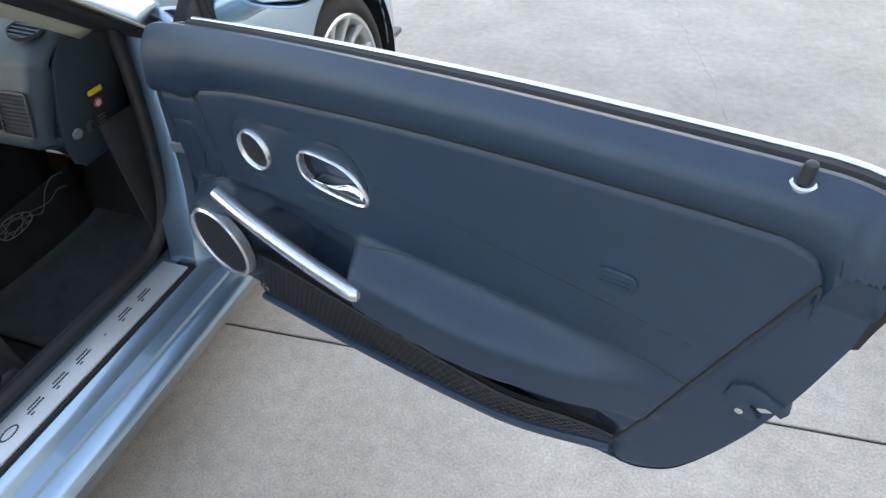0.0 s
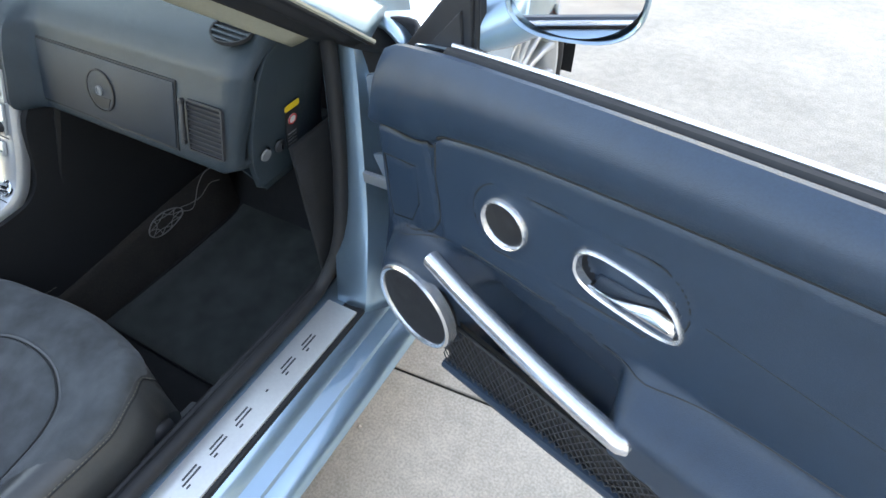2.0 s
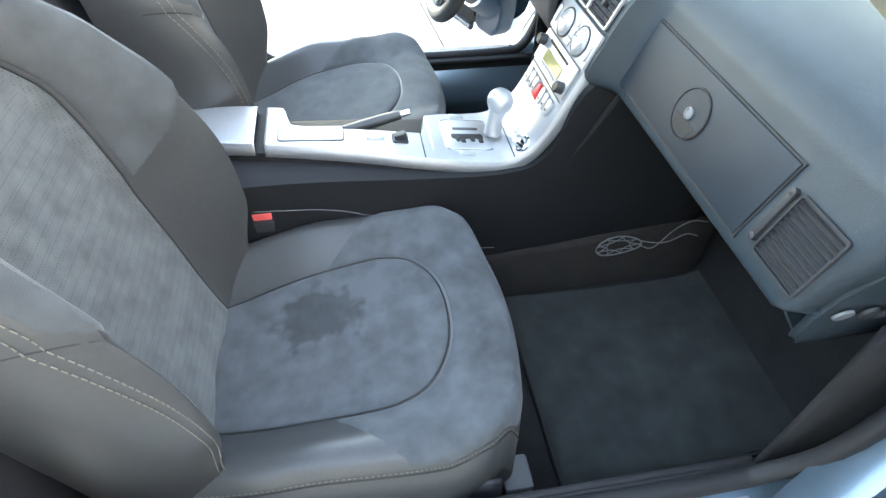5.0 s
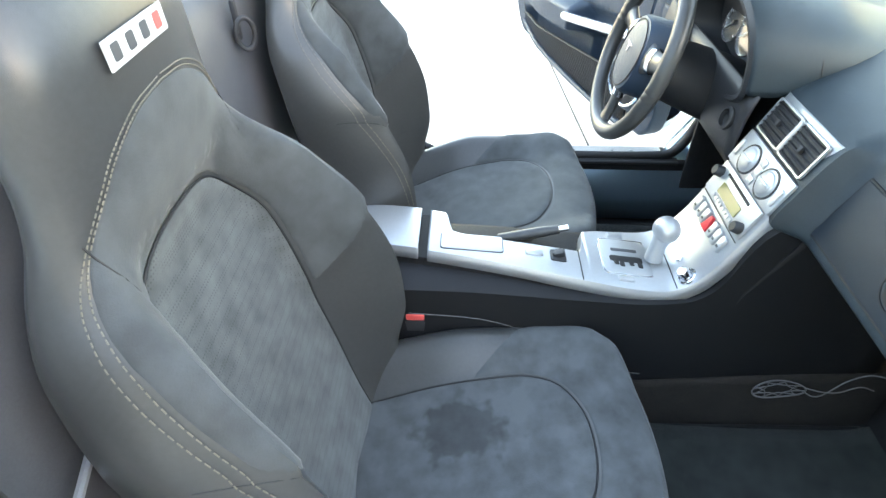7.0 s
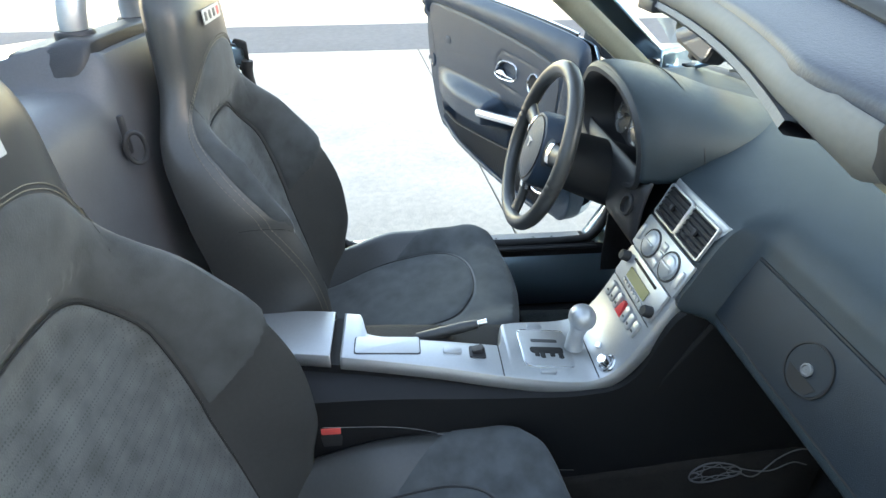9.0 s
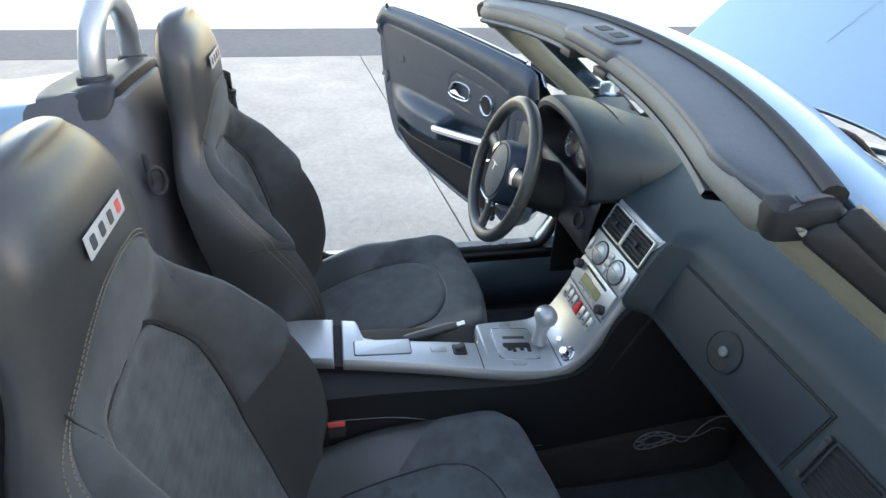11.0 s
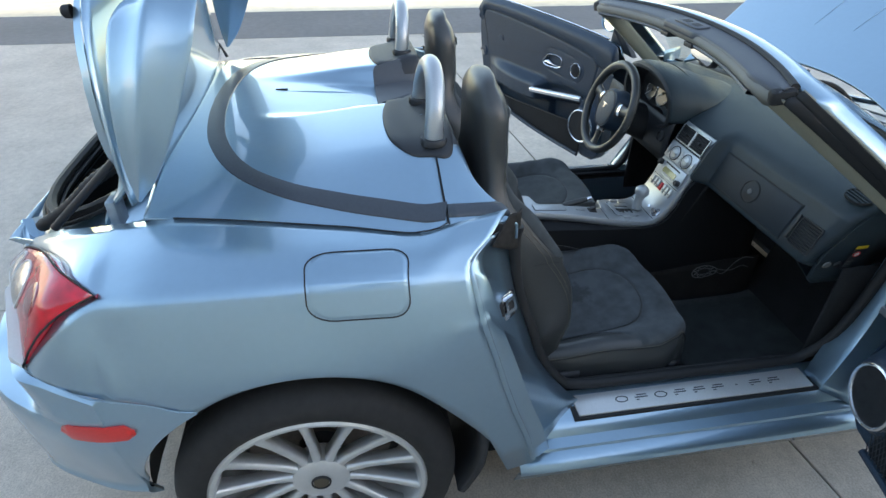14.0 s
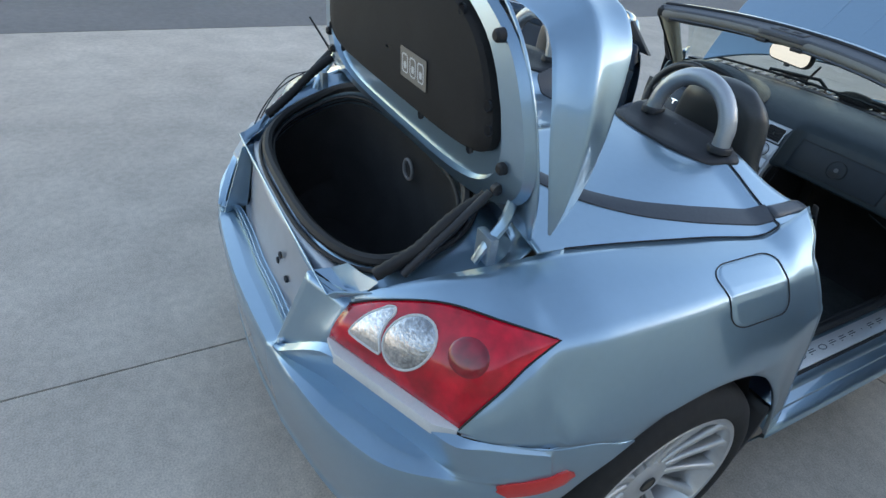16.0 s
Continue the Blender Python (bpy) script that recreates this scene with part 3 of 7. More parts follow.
for i in range(55):
    o, t, l = PLAN[i], TOPP[i], LIP[i]
    k = ease((i - 8) / 5)
    n = Vector((o.x * 0.75, o.y + 0.05, 0)).normalized()
    m = ease((i - 26) / 5)
    edge = 0.612 + 0.006 * m
    lo = [Vector((l.x, l.y, 0.300)) - n * 0.030, Vector((l.x, l.y, 0.326)) - n * 0.006, Vector((l.x, l.y, 0.345)) + n * 0.003, Vector((l.x, l.y, 0.362)), Vector((l.x, l.y, 0)).lerp(Vector((o.x, o.y, 0)), 0.55) + Vector((0, 0, 0.45)), Vector((o.x, o.y, 0.55)), Vector((o.x, o.y, edge - 0.010))]
    # the step: outer edge, foot of the wall, chamfer below the lamp
    wall = Vector((t.x, t.y, 0)) + n * 0.010
    foot = Vector((o.x, o.y, 0)) * (1 - k) + wall * k
    hi = [Vector((o.x, o.y, edge)) - n * (0.003 + 0.002 * k), Vector((o.x, o.y, 0)).lerp(foot, 0.5) + Vector((0, 0, edge + 0.005 * k + 0.012 * (1 - k))), foot + Vector((0, 0, 0.623 + 0.017 * (1 - k))), Vector((wall.x, wall.y, max(0.641, t.z - 0.008))) + n * 0.011 * k, Vector((t.x, t.y, t.z)) + n * 0.002 - Vector((0, 0, 0.001)), t]
    half.append(spline(lo, 16) + folded(hi, (3, 6, 7, 5, 3))[:])
arch_rows = []
for i in range(14):
    th = radians(58 - 58 * i / 14)
    y, lo = -0.388 * math.cos(th), 0.33 + 0.388 * math.sin(th)
    tz = lerp(-y, [(0.2, 0.660), (0.23, 0.663), (0.30, 0.682), (0.392, 0.693)])
    off = 0.026 * (1 - ease((-y - 0.19) / 0.20))
    lo = min(lo, tz - 0.003)
    row = []
    for k in range(NROW):
        z = lo + (tz - lo) * max(0.0, min(1.0, (half[0][k].z - half[0][0].z) / (half[0][-1].z - half[0][0].z)))
        row.append(Vector((lerp(z, SIDE) + off * min(1, (z - 0.3) / 0.36), y, z)))
    arch_rows.append(row)
half = arch_rows + half
both_half = half + flip(half[:-1])[::-1]
bump = part("rear_bumper", loft(both_half), PAINT, car, "painted rear bumper with a step", solid=0.008)
for s in (1, -1):
    # side marker
    rws = []
    for k in range(9):
        y = -0.335 - 0.152 * k / 8
        x = lerp(-y, [(0.33, 0.858), (0.39, 0.854), (0.46, 0.834), (0.50, 0.812)])
        h = 0.019 if 0 < k < 8 else 0.005
        zz = 0.613 - 0.008 * k / 8
        rws.append([(s * (x - 0.012), y, zz - h), (s * (x + 0.004), y, zz - h), (s * (x + 0.006), y, zz), (s * (x + 0.001), y, zz + h), (s * (x - 0.015), y, zz + h)])
    part("side_marker", loft(rws), MARKER, car, "flat red side marker lamp", solid=0.004)
    # wheel wells
    rws = [[(s * x, r * math.cos(t), 0.33 + r * math.sin(t)) for t in [math.pi * (k / 24 * 1.04 - 0.04) for k in range(25)]] for x, r in ((0.790, 0.387), (0.70, 0.392), (0.50, 0.39))]
    part("wheel_well", loft(rws), RUBBER, car)
    part("mud_guard", smooth_loft([[(s * x, y, z) for y, z in ((0.405, 0.44), (0.40, 0.33), (0.365, 0.245), (0.35, 0.22))] for x in (0.60, 0.845)], 5, 10), BLACK, car, solid=0.02)

# rear fascia below the boot opening, and the box ends beside it
rws = []
for k in range(31):
    x = 0.345 * (k / 15 - 1)
    b = -0.035 * (x / 0.345) ** 2
    rws.append(spline([(x, -0.725 - b, 0.630), (x, -0.708 - b, 0.640), (x, -0.700 - b, 0.70), (x, -0.686 - b, 0.785), (x, -0.680 - b, 0.818), (x, -0.655 - b, 0.826)], 16))
part("rear_fascia", loft(rws), FASCIA, car, "silver-blue panel below the boot opening", solid=0.006)
for s in (1, -1):
    # box end beside the recess: outer face, inner cheek, top with its dark pocket
    tl, tr, r1, br, bl = [Vector((s * x, y, z)) for x, y, z in ((0.326, -0.686, 0.818), (0.443, -0.627, 0.803), (0.447, -0.684, 0.728), (0.395, -0.712, 0.636), (0.304, -0.762, 0.622))]
    rws = [[bl.lerp(tl, v) for v in [j / 10 for j in range(11)]], [bl.lerp(br, 0.5).lerp(tl.lerp(tr, 0.5), v) + Vector((0, -0.004, 0)) for v in [j / 10 for j in range(11)]], [(br.lerp(r1, v / 0.5) if v < 0.5 else r1.lerp(tr, (v - 0.5) / 0.5)) for v in [j / 10 for j in range(11)]]]
    part("horn_face", loft([[c[i] for c in [spline([r[j] for r in rws], 9) for j in range(11)]] for i in range(9)]), PAINT, car, solid=0.005)
    b1, t1 = Vector((s * 0.318, -0.690, 0.632)), Vector((s * 0.334, -0.650, 0.822))
    part("horn_side", loft([[bl, tl], [bl.lerp(b1, 0.5), tl.lerp(t1, 0.5)], [b1, t1]]), PAINT, car, smooth=False, solid=0.004)
    part("horn_top", loft([[tl, tr], [tl.lerp(t1, 0.25) + Vector((0, 0, 0.001)), tr + Vector((0, 0.012, 0.004))]]), PAINT, car, smooth=False)
    lift = Vector((0, 0, 0.010))
    p0, p1, p2, p3 = tl + Vector((s * 0.012, 0.012, 0.002)), tl + Vector((s * 0.040, 0.075, 0.022)), tr + Vector((s * 0.004, 0.052, 0.034)), tr + Vector((-s * 0.006, 0.012, 0.004))
    part("horn_pocket", loft([[p0 + lift, p0.lerp(p3, 0.5) + lift * 0.2, p3 + lift], [p0.lerp(p1, 0.5) + lift * 0.7, (p0 + p1 + p2 + p3) / 4 - lift * 3.2, p3.lerp(p2, 0.5) + lift * 0.7], [p1 + lift, p1.lerp(p2, 0.5) + lift * 0.7, p2 + lift]]), PAINT, car, "hollow painted pocket beside the boot opening")
for x, z in ((0.13, 0.735), (0.10, 0.70), (0.17, 0.69)):
    part("fascia_bolt", lathe([(0.009, 0), (0.009, 0.006), (0.004, 0.008), (0.0005, 0.008)], pose_axes((x, -0.694, z), (1, 0, 0), (0, 0, 1)), 12), BLACK, car)

# boot: frame, seal, tub
def boot_ring(k, grow, drop=0.0):
    t = 2 * math.pi * k / 60
    c, sn = math.cos(t), math.sin(t)
    x = (0.425 + grow) * math.copysign(abs(c) ** 0.62, c)
    v = (0.170 + grow) * math.copysign(abs(sn) ** 0.62, sn)
    x *= 1 - 0.16 * max(0, -sn)
    return Vector((x, -0.468 + v, 0.905 + 0.40 * v - 0.02 * abs(c) ** 3 - drop))


def boot_outer(k):
    t = 2 * math.pi * k / 60
    c, sn = math.cos(t), math.sin(t)
    r = boot_ring(k, 0.16)
    y = max(-0.672, min(-0.27, r.y))
    lim = lerp(y, [(-0.66, 0.415), (-0.58, 0.472), (-0.50, 0.522), (-0.36, 0.572), (-0.27, 0.59)])
    x = max(-lim, min(lim, r.x))
    return Vector((x, y, lerp(y, [(-0.672, 0.823), (-0.58, 0.845), (-0.50, 0.885), (-0.36, 0.922), (-0.27, 0.945)])))


rws = [[boot_outer(k) for k in range(60)], [boot_outer(k).lerp(boot_ring(k, 0.03), 0.35) + Vector((0, 0, -0.035)) for k in range(60)], [boot_outer(k).lerp(boot_ring(k, 0.03), 0.8) + Vector((0, 0, -0.03)) for k in range(60)], [boot_ring(k, 0.016, 0.004) for k in range(60)], [boot_ring(k, 0.004, 0.004) for k in range(60)], [boot_ring(k, 0.0, 0.04) for k in range(60)]]
part("boot_frame", loft(rws, close_v=True), PAINT, car, solid=0.004)
part("boot_seal", tube([boot_ring(k, 0.006, -0.008) for k in range(60)], 0.014, 8, closed=True), RUBBER, car, "black rubber boot seal")
part("seal_lip", tube([boot_ring(k, 0.026, 0.000) for k in range(60)], 0.0055, 8, closed=True), RUBBER, car)
part("seal_lip", tube([boot_ring(k, -0.010, 0.012) for k in range(60)], 0.0050, 8, closed=True), RUBBER, car)
rws = [[boot_ring(k, g, d) * 1 for k in range(60)] for g, d in ((0.0, 0.03), (0.01, 0.12), (0.0, 0.3))] + [[Vector((boot_ring(k, -0.05).x * 0.9, -0.47 + (boot_ring(k, -0.05).y + 0.468) * 0.8, 0.52)) for k in range(60)], [Vector((0.01 * math.cos(2 * math.pi * k / 60), -0.47, 0.52)) for k in range(60)]]
part("boot_lining", loft(rws, close_v=True), CARPET, car, "black carpet boot lining")
part("tether_ring", tube([(0.01 + 0.026 * math.cos(t), -0.306, 0.85 + 0.028 * math.sin(t)) for t in [2 * math.pi * k / 24 for k in range(24)]], 0.0045, 8, closed=True), GREYP, car)
part("catch_bar", tube([(0.02, -0.632, 0.80), (0.02, -0.625, 0.76)], 0.018, 8), BLACK, car)

# boot lid, raised
LID = pose_axes((0, -0.325, 0.965), (1, 0, 0), (0, -0.06, 1.0))  # x across, y up, z to the rear


def lid_half(v):
    return lerp(v, [(0, 0.575), (0.08, 0.58), (0.2, 0.555), (0.33, 0.495), (0.42, 0.40), (0.47, 0.27), (0.49, 0.02)])


rws = []
for k in range(26):
    v = 0.005 + 0.485 * math.sin(k / 25 * math.pi / 2)
    w = lid_half(v)
    rws.append([LID @ Vector((w * u, v, -0.075 * (1 - abs(u) ** 2.2) * (0.5 + 0.5 * ease(v / 0.3)) - 0.012)) for u in [j / 20 - 1 for j in range(41)]])
lid = part("boot_lid", loft(rws), PAINT, car, "raised boot lid with a fixed spoiler", solid=0.006)
# inner pressing with a step round the lining
def lid_ring(s, d):
    o = []
    for k in range(64):
        t = 2 * math.pi * k / 64
        c, sn = math.cos(t), math.sin(t)
        v = 0.235 + 0.235 * s * math.copysign(abs(sn) ** 0.55, sn) + (0.060 * max(0, -sn) if s < 0.82 else 0)
        w = lid_half(max(0.01, v)) * (0.35 + 0.65 * s)
        o.append(LID @ Vector((min(0.60, w) * math.copysign(abs(c) ** 0.42, c) * (1.0 if s > 0.9 else 0.96 - 0.05 * max(0, -sn)), v, d)))
    return o


rws = [lid_ring(1.0, -0.006), lid_ring(0.97, 0.012), lid_ring(0.86, 0.020), lid_ring(0.84, 0.006), lid_ring(0.7, 0.004), lid_ring(0.1, 0.004)]
part("inner_panel", loft(rws, close_v=True), PAINT, lid)
mid_lid = LID @ Vector((0, 0.22, 0.034))
edge_l = lid_ring(0.765, 0.032)
rws = [lid_ring(0.80, 0.006), lid_ring(0.795, 0.024), edge_l] + [[mid_lid + (p - mid_lid) * q + Vector((0, -0.001 - 0.004 * (1 - q), 0)) for p in edge_l] for q in (0.9, 0.6, 0.3, 0.02)]
part("lid_lining", loft(rws, close_v=True), FELT, lid, "black moulded lid lining")
for k in range(0, 64, 7):
    p = lid_ring(0.78, 0.033)[k]
    part("trim_clip", lathe([(0.011, 0), (0.010, 0.006), (0.004, 0.008), (0.0005, 0.008)], pose_axes(p, (1, 0, 0), (0, 0, 1)) @ pose(0, 0, 0, 180, 0, 0), 12), BLACK, lid)
for s in (1, -1):
    for u, v in ((0.45, 0.36), (0.50, 0.13)):
        part("rubber_stop", lathe([(0.013, 0), (0.012, 0.014), (0.008, 0.018), (0.0005, 0.018)], LID @ pose(s * u, v, 0.014), 14), RUBBER, lid)
m = LID @ pose(0.145, 0.212, 0.0385)
part("instruction_label", prism(rrect(0.132, 0.068, 0.004, 3), m, 0.001), LABEL, lid, "grey printed instruction label with three pictograms", smooth=False)
for k in range(3):
    part("pictogram", ring(rrect(0.030, 0.044, 0.008, 3, cx=-0.040 + 0.040 * k), rrect(0.024, 0.038, 0.006, 3, cx=-0.040 + 0.040 * k), m @ pose(0, 0, 0.0012), 0.0008), WHITE, lid, smooth=False)
    part("pictogram", prism(rrect(0.012, 0.016, 0.004, 2, cx=-0.040 + 0.040 * k, cy=-0.004), m @ pose(0, 0, 0.0012), 0.0008), WHITE, lid, smooth=False)
part("aerial", tube([(-0.60, -0.300, 0.955), (-0.60, -0.318, 1.000), (-0.60, -0.387, 1.112)], [0.006, 0.004, 0.003], 8), BLACK, car, "short black rod aerial")
# hinge arms and gas struts
for s in (1, -1):
    part("lid_hinge", tube(spline([(s * 0.520, -0.40, 0.905), (s * 0.525, -0.38, 0.945), (s * 0.525, -0.345, 0.99), (s * 0.515, -0.325, 1.06), (s * 0.505, -0.322, 1.14)], 14), 0.012, 8, flat=0.6), PAINT, car)
    part("hinge_bracket", box(min(s * 0.49, s * 0.545), max(s * 0.49, s * 0.545), -0.385, -0.365, 0.90, 0.965, r=0.004), HINGE, car)
    part("gas_strut", tube([(s * 0.475, -0.535, 0.875), (s * 0.482, -0.36, 1.035)], 0.009, 10), BLACK, car)
    part("wiring_hose", tube(spline([(s * 0.44, -0.58, 0.862), (s * 0.458, -0.50, 0.915), (s * 0.462, -0.43, 0.975), (s * 0.47, -0.36, 1.02)], 30), [0.013 + 0.0022 * (k % 2) for k in range(30)], 10), RUBBER, car)
    part("strut_ball", lathe([(0.012, 0), (0.012, 0.012), (0.004, 0.016), (0.0005, 0.016)], pose_axes((s * 0.485, -0.352, 1.045), (0, 1, 0), (0, 0, 1)), 12), BLACK, car)

# spoiler: one blade over the lid whose ends run down to points
pth = [(0.598, -0.292, 0.992), (0.590, -0.272, 1.06), (0.570, -0.250, 1.15), (0.538, -0.226, 1.25), (0.495, -0.204, 1.325), (0.42, -0.190, 1.362), (0.25, -0.182, 1.378), (0.0, -0.180, 1.382)]
pth = spline(pth + [(-x, y, z) for x, y, z in pth[:-1]][::-1], 81)
rws = []
for i, p in enumerate(pth):
    d = (pth[min(i + 1, 80)] - pth[max(i - 1, 0)]).normalized()
    a = min(i, 80 - i) / 40
    ch = lerp(a, [(0, 0.004), (0.12, 0.030), (0.35, 0.066), (0.55, 0.080), (1, 0.074)])
    th = lerp(a, [(0, 0.003), (0.12, 0.010), (0.4, 0.018), (1, 0.016)])
    cdir = Vector((0, 0.90, 0.25)).normalized()
    cdir = (cdir - d * cdir.dot(d)).normalized()
    ndir = d.cross(cdir)
    rws.append([p + cdir * ch * math.cos(t) * (0.35 + 0.65 * abs(math.cos(t))) + ndir * th * 1.6 * math.sin(t) * (0.35 + 0.65 * abs(math.sin(t)) ** 4) for t in [2 * math.pi * k / 32 for k in range(32)]])
sp = loft(rws, close_v=True)
part("spoiler", sp, PAINT, lid, "painted fixed spoiler blade")
for s in (1, -1):
    rws = [[Vector((s * 0.19 + w * math.cos(t), -0.20 - 0.075 * (1 - q) + 0.04 * q * math.sin(t), 1.20 + 0.16 * q)) for t in [2 * math.pi * k / 14 for k in range(14)]] for q, w in ((0.02, 0.004), (0.3, 0.014), (0.7, 0.022), (1.0, 0.03))]
    part("spoiler_fin", loft(rws, close_v=True), PAINT, lid)

# rear deck cover
def deck_w(y):
    return lerp(y, [(-0.30, 0.588), (-0.23, 0.595), (0.10, 0.6495), (0.27, 0.6855), (0.33, 0.684)])


def deck_z(x, y):
    edge = lerp(y, [(-0.30, 0.947), (-0.23, 0.944), (0.10, 0.929), (0.27, 0.9225), (0.33, 0.938)])
    a = min(1.0, abs(x) / deck_w(y))
    crown = lerp(y, [(-0.30, 0.045), (-0.1, 0.060), (0.1, 0.056), (0.33, 0.046)])
    crown *= 0.55 * (1 - a ** 5) + 0.45 * (1 - a * a)
    # the two humps that run back from the hoops, with a valley between
    h = 0.062 * ease((y + 0.16) / 0.52)
    inner = 0.118 + 0.012 * ease((0.33 - y) / 0.4)
    return edge + crown + h * ease((abs(x) - inner) / 0.060) * (1 - ease((abs(x) - 0.42) / 0.27))


rws = [[Vector((deck_w(y) * s, y, deck_z(deck_w(y) * s, y))) for s in [math.sin(math.pi / 2 * (k / 80 - 1)) for k in range(161)]] for y in [-0.30 + 0.6245 * k / 60 for k in range(61)]]
part("deck_cover", loft(rws), PAINT, car, "painted folding-roof cover with twin humps", solid=0.010)
# dark band round the deck
mid = [Vector((p.x, p.y, 0)) for p in spline([(0.651, 0.325), (0.625, 0.22), (0.589, 0.10), (0.535, -0.02), (0.445, -0.122), (0.31, -0.185), (0.155, -0.212), (0.0, -0.220)], 45)]
mid = mid + [Vector((-p.x, p.y, 0)) for p in mid[:-1]][::-1]
rws = []
for i, p in enumerate(mid):
    d = (mid[min(i + 1, 88)] - mid[max(i - 1, 0)]).normalized()
    n = Vector((-d.y, d.x, 0))
    w = 0.0230
    rws.append([Vector((q.x, q.y, deck_z(max(-deck_w(q.y), min(deck_w(q.y), q.x)), q.y) + h)) for q, h in ((p + n * w, -0.002), (p + n * (w - 0.002), 0.003), (p + n * w * 0.4, 0.0045), (p - n * w * 0.4, 0.0045), (p - n * (w - 0.002), 0.003), (p - n * w, -0.002))])
part("deck_band", loft(rws), BAND, car, "dark grey rubber band round the deck")
part("deck_ridge", tube([(-0.048, y, deck_z(0.048, y) - 0.0012) for y in [-0.06 + 0.25 * k / 24 for k in range(25)]], [0.0008 + 0.0030 * math.sin(math.pi * k / 24) for k in range(25)], 8), PAINT, car)
part("washer_slot", box(-0.062, -0.056, -0.075, -0.040, deck_z(0.06, -0.06) - 0.002, deck_z(0.06, -0.06) + 0.003, r=0.001), RUBBER, car)
# painted shoulder caps in front of the deck seam
def top_z(x, y):
    """The deck surface, carried on past its front seam."""
    return deck_z(min(abs(x), deck_w(0.33)), min(y, 0.33)) - 0.03 * max(0, y - 0.33)


for s in (1, -1):
    rws = []
    for k in range(21):
        x = 0.475 + 0.213 * k / 20
        y1 = lerp(x, [(0.475, 0.388), (0.56, 0.402), (0.61, 0.430), (0.645, 0.462), (0.67, 0.474), (0.69, 0.476)])
        row = [Vector((s * x, 0.3265 + (y1 - 0.3265) * q, top_z(x, 0.3265 + (y1 - 0.3265) * q) + e)) for q, e in ((0, -0.006), (0.01, 0.0), (0.3, 0), (0.6, 0), (0.85, -0.001), (0.95, -0.004), (1.0, -0.010))]
        rws.append(row + [row[-1] + Vector((0, 0.001, -0.035))])
    part("shoulder_cap", loft(rws), PAINT, car, solid=0.006)
    rws = []
    for k in range(5):
        x = 0.630 + 0.042 * k / 4
        y1 = lerp(x, [(0.475, 0.388), (0.56, 0.402), (0.61, 0.430), (0.645, 0.462), (0.67, 0.474), (0.69, 0.476)])
        rws.append([Vector((s * x, y, top_z(x, y) + (0.0045 if 0 < k < 4 else -0.002))) for y in [0.3275 + (y1 - 0.010 - 0.3275) * q / 6 for q in range(7)]])
    part("band_end", loft(rws), BAND, car, solid=0.004)
    part("deck_gap", tube([(s * x, 0.3245, top_z(x, 0.3245) + 0.0005) for x in [0.47 + 0.213 * k / 20 for k in range(21)]] + [(s * 0.687, 0.319, 0.940), (s * 0.692, 0.305, 0.935), (s * 0.693, 0.285, 0.930), (s * 0.690, 0.258, 0.926)], 0.0017, 6), RUBBER, car)
    # hoop plate, laid over the hump
    o = [(0.140, 0.285), (0.17, 0.245), (0.24, 0.225), (0.33, 0.220), (0.42, 0.230), (0.478, 0.264), (0.506, 0.312), (0.518, 0.346), (0.495, 0.366), (0.42, 0.374), (0.34, 0.374), (0.25, 0.374), (0.160, 0.372), (0.138, 0.34)]
    cl = spline(o + [o[0]], 57)[:-1]
    rws = []
    for q, h in ((1.0, -0.012), (1.0, 0.003), (0.985, 0.006), (0.93, 0.008), (0.86, 0.009), (0.79, 0.009), (0.72, 0.009), (0.65, 0.009), (0.57, 0.009), (0.48, 0.009), (0.38, 0.009), (0.25, 0.009), (0.12, 0.009), (0.02, 0.009)):
        row = []
        for p in cl:
            x, y = 0.33 + (p.x - 0.33) * q, 0.315 + (p.y - 0.315) * q
            row.append(Vector((s * x, y, top_z(x, y) + h)))
        rws.append(row)
    part("hoop_plate", loft(rws, close_v=True), BLACK, car, "black plastic plate under the roll hoop")
    pts = [(s * 0.470, 0.325, 1.00)] + [(s * (0.3535 + 0.1165 * math.cos(t)), 0.325 + 0.012 * math.sin(t), 1.055 + 0.116 * math.sin(t)) for t in [math.pi * k / 28 for k in range(29)]] + [(s * 0.237, 0.325, 1.00)]
    h = part("roll_hoop", tube(pts, 0.0220, 18), SILVER, car, "polished silver roll hoop")
    for x in (0.470, 0.237):
        part("hoop_collar", lathe([(0.031, -0.006), (0.031, 0.004), (0.028, 0.008), (0.0225, 0.009)], pose(s * x, 0.325, top_z(x, 0.325) + 0.008), 24), BLACK, h)
# bulkhead between the hoops
rws = []
for k in range(133):
    x = 0.66 * (k / 66 - 1)
    dz = top_z(x, 0.33) - 0.006 - 0.05 * ease((abs(x) - 0.44) / 0.10)
    y0 = 0.222 + 0.078 * ease((abs(x) - 0.165) / 0.03)
    up = 0.010 * (1 - ease((abs(x) - 0.165) / 0.03))
    rws.append([Vector((x, y0, top_z(x, y0) - 0.004)), Vector((x, y0 + 0.003, top_z(x, y0) + 0.004 * (y0 < 0.29) - 0.004 * (y0 >= 0.29)))] + [Vector((x, y, z)) for y, z in ((0.30, dz + up), (0.340, dz + up), (0.366, dz + up - 0.004), (0.384, dz - 0.010), (0.394, dz - 0.030), (0.402, dz - 0.08), (0.415, 0.74), (0.43, 0.60), (0.44, 0.40), (0.45, 0.09))])
part("bulkhead_trim", loft(rws), TRIMGREY, car, "grey leatherette bulkhead behind the seats", solid=0.010)

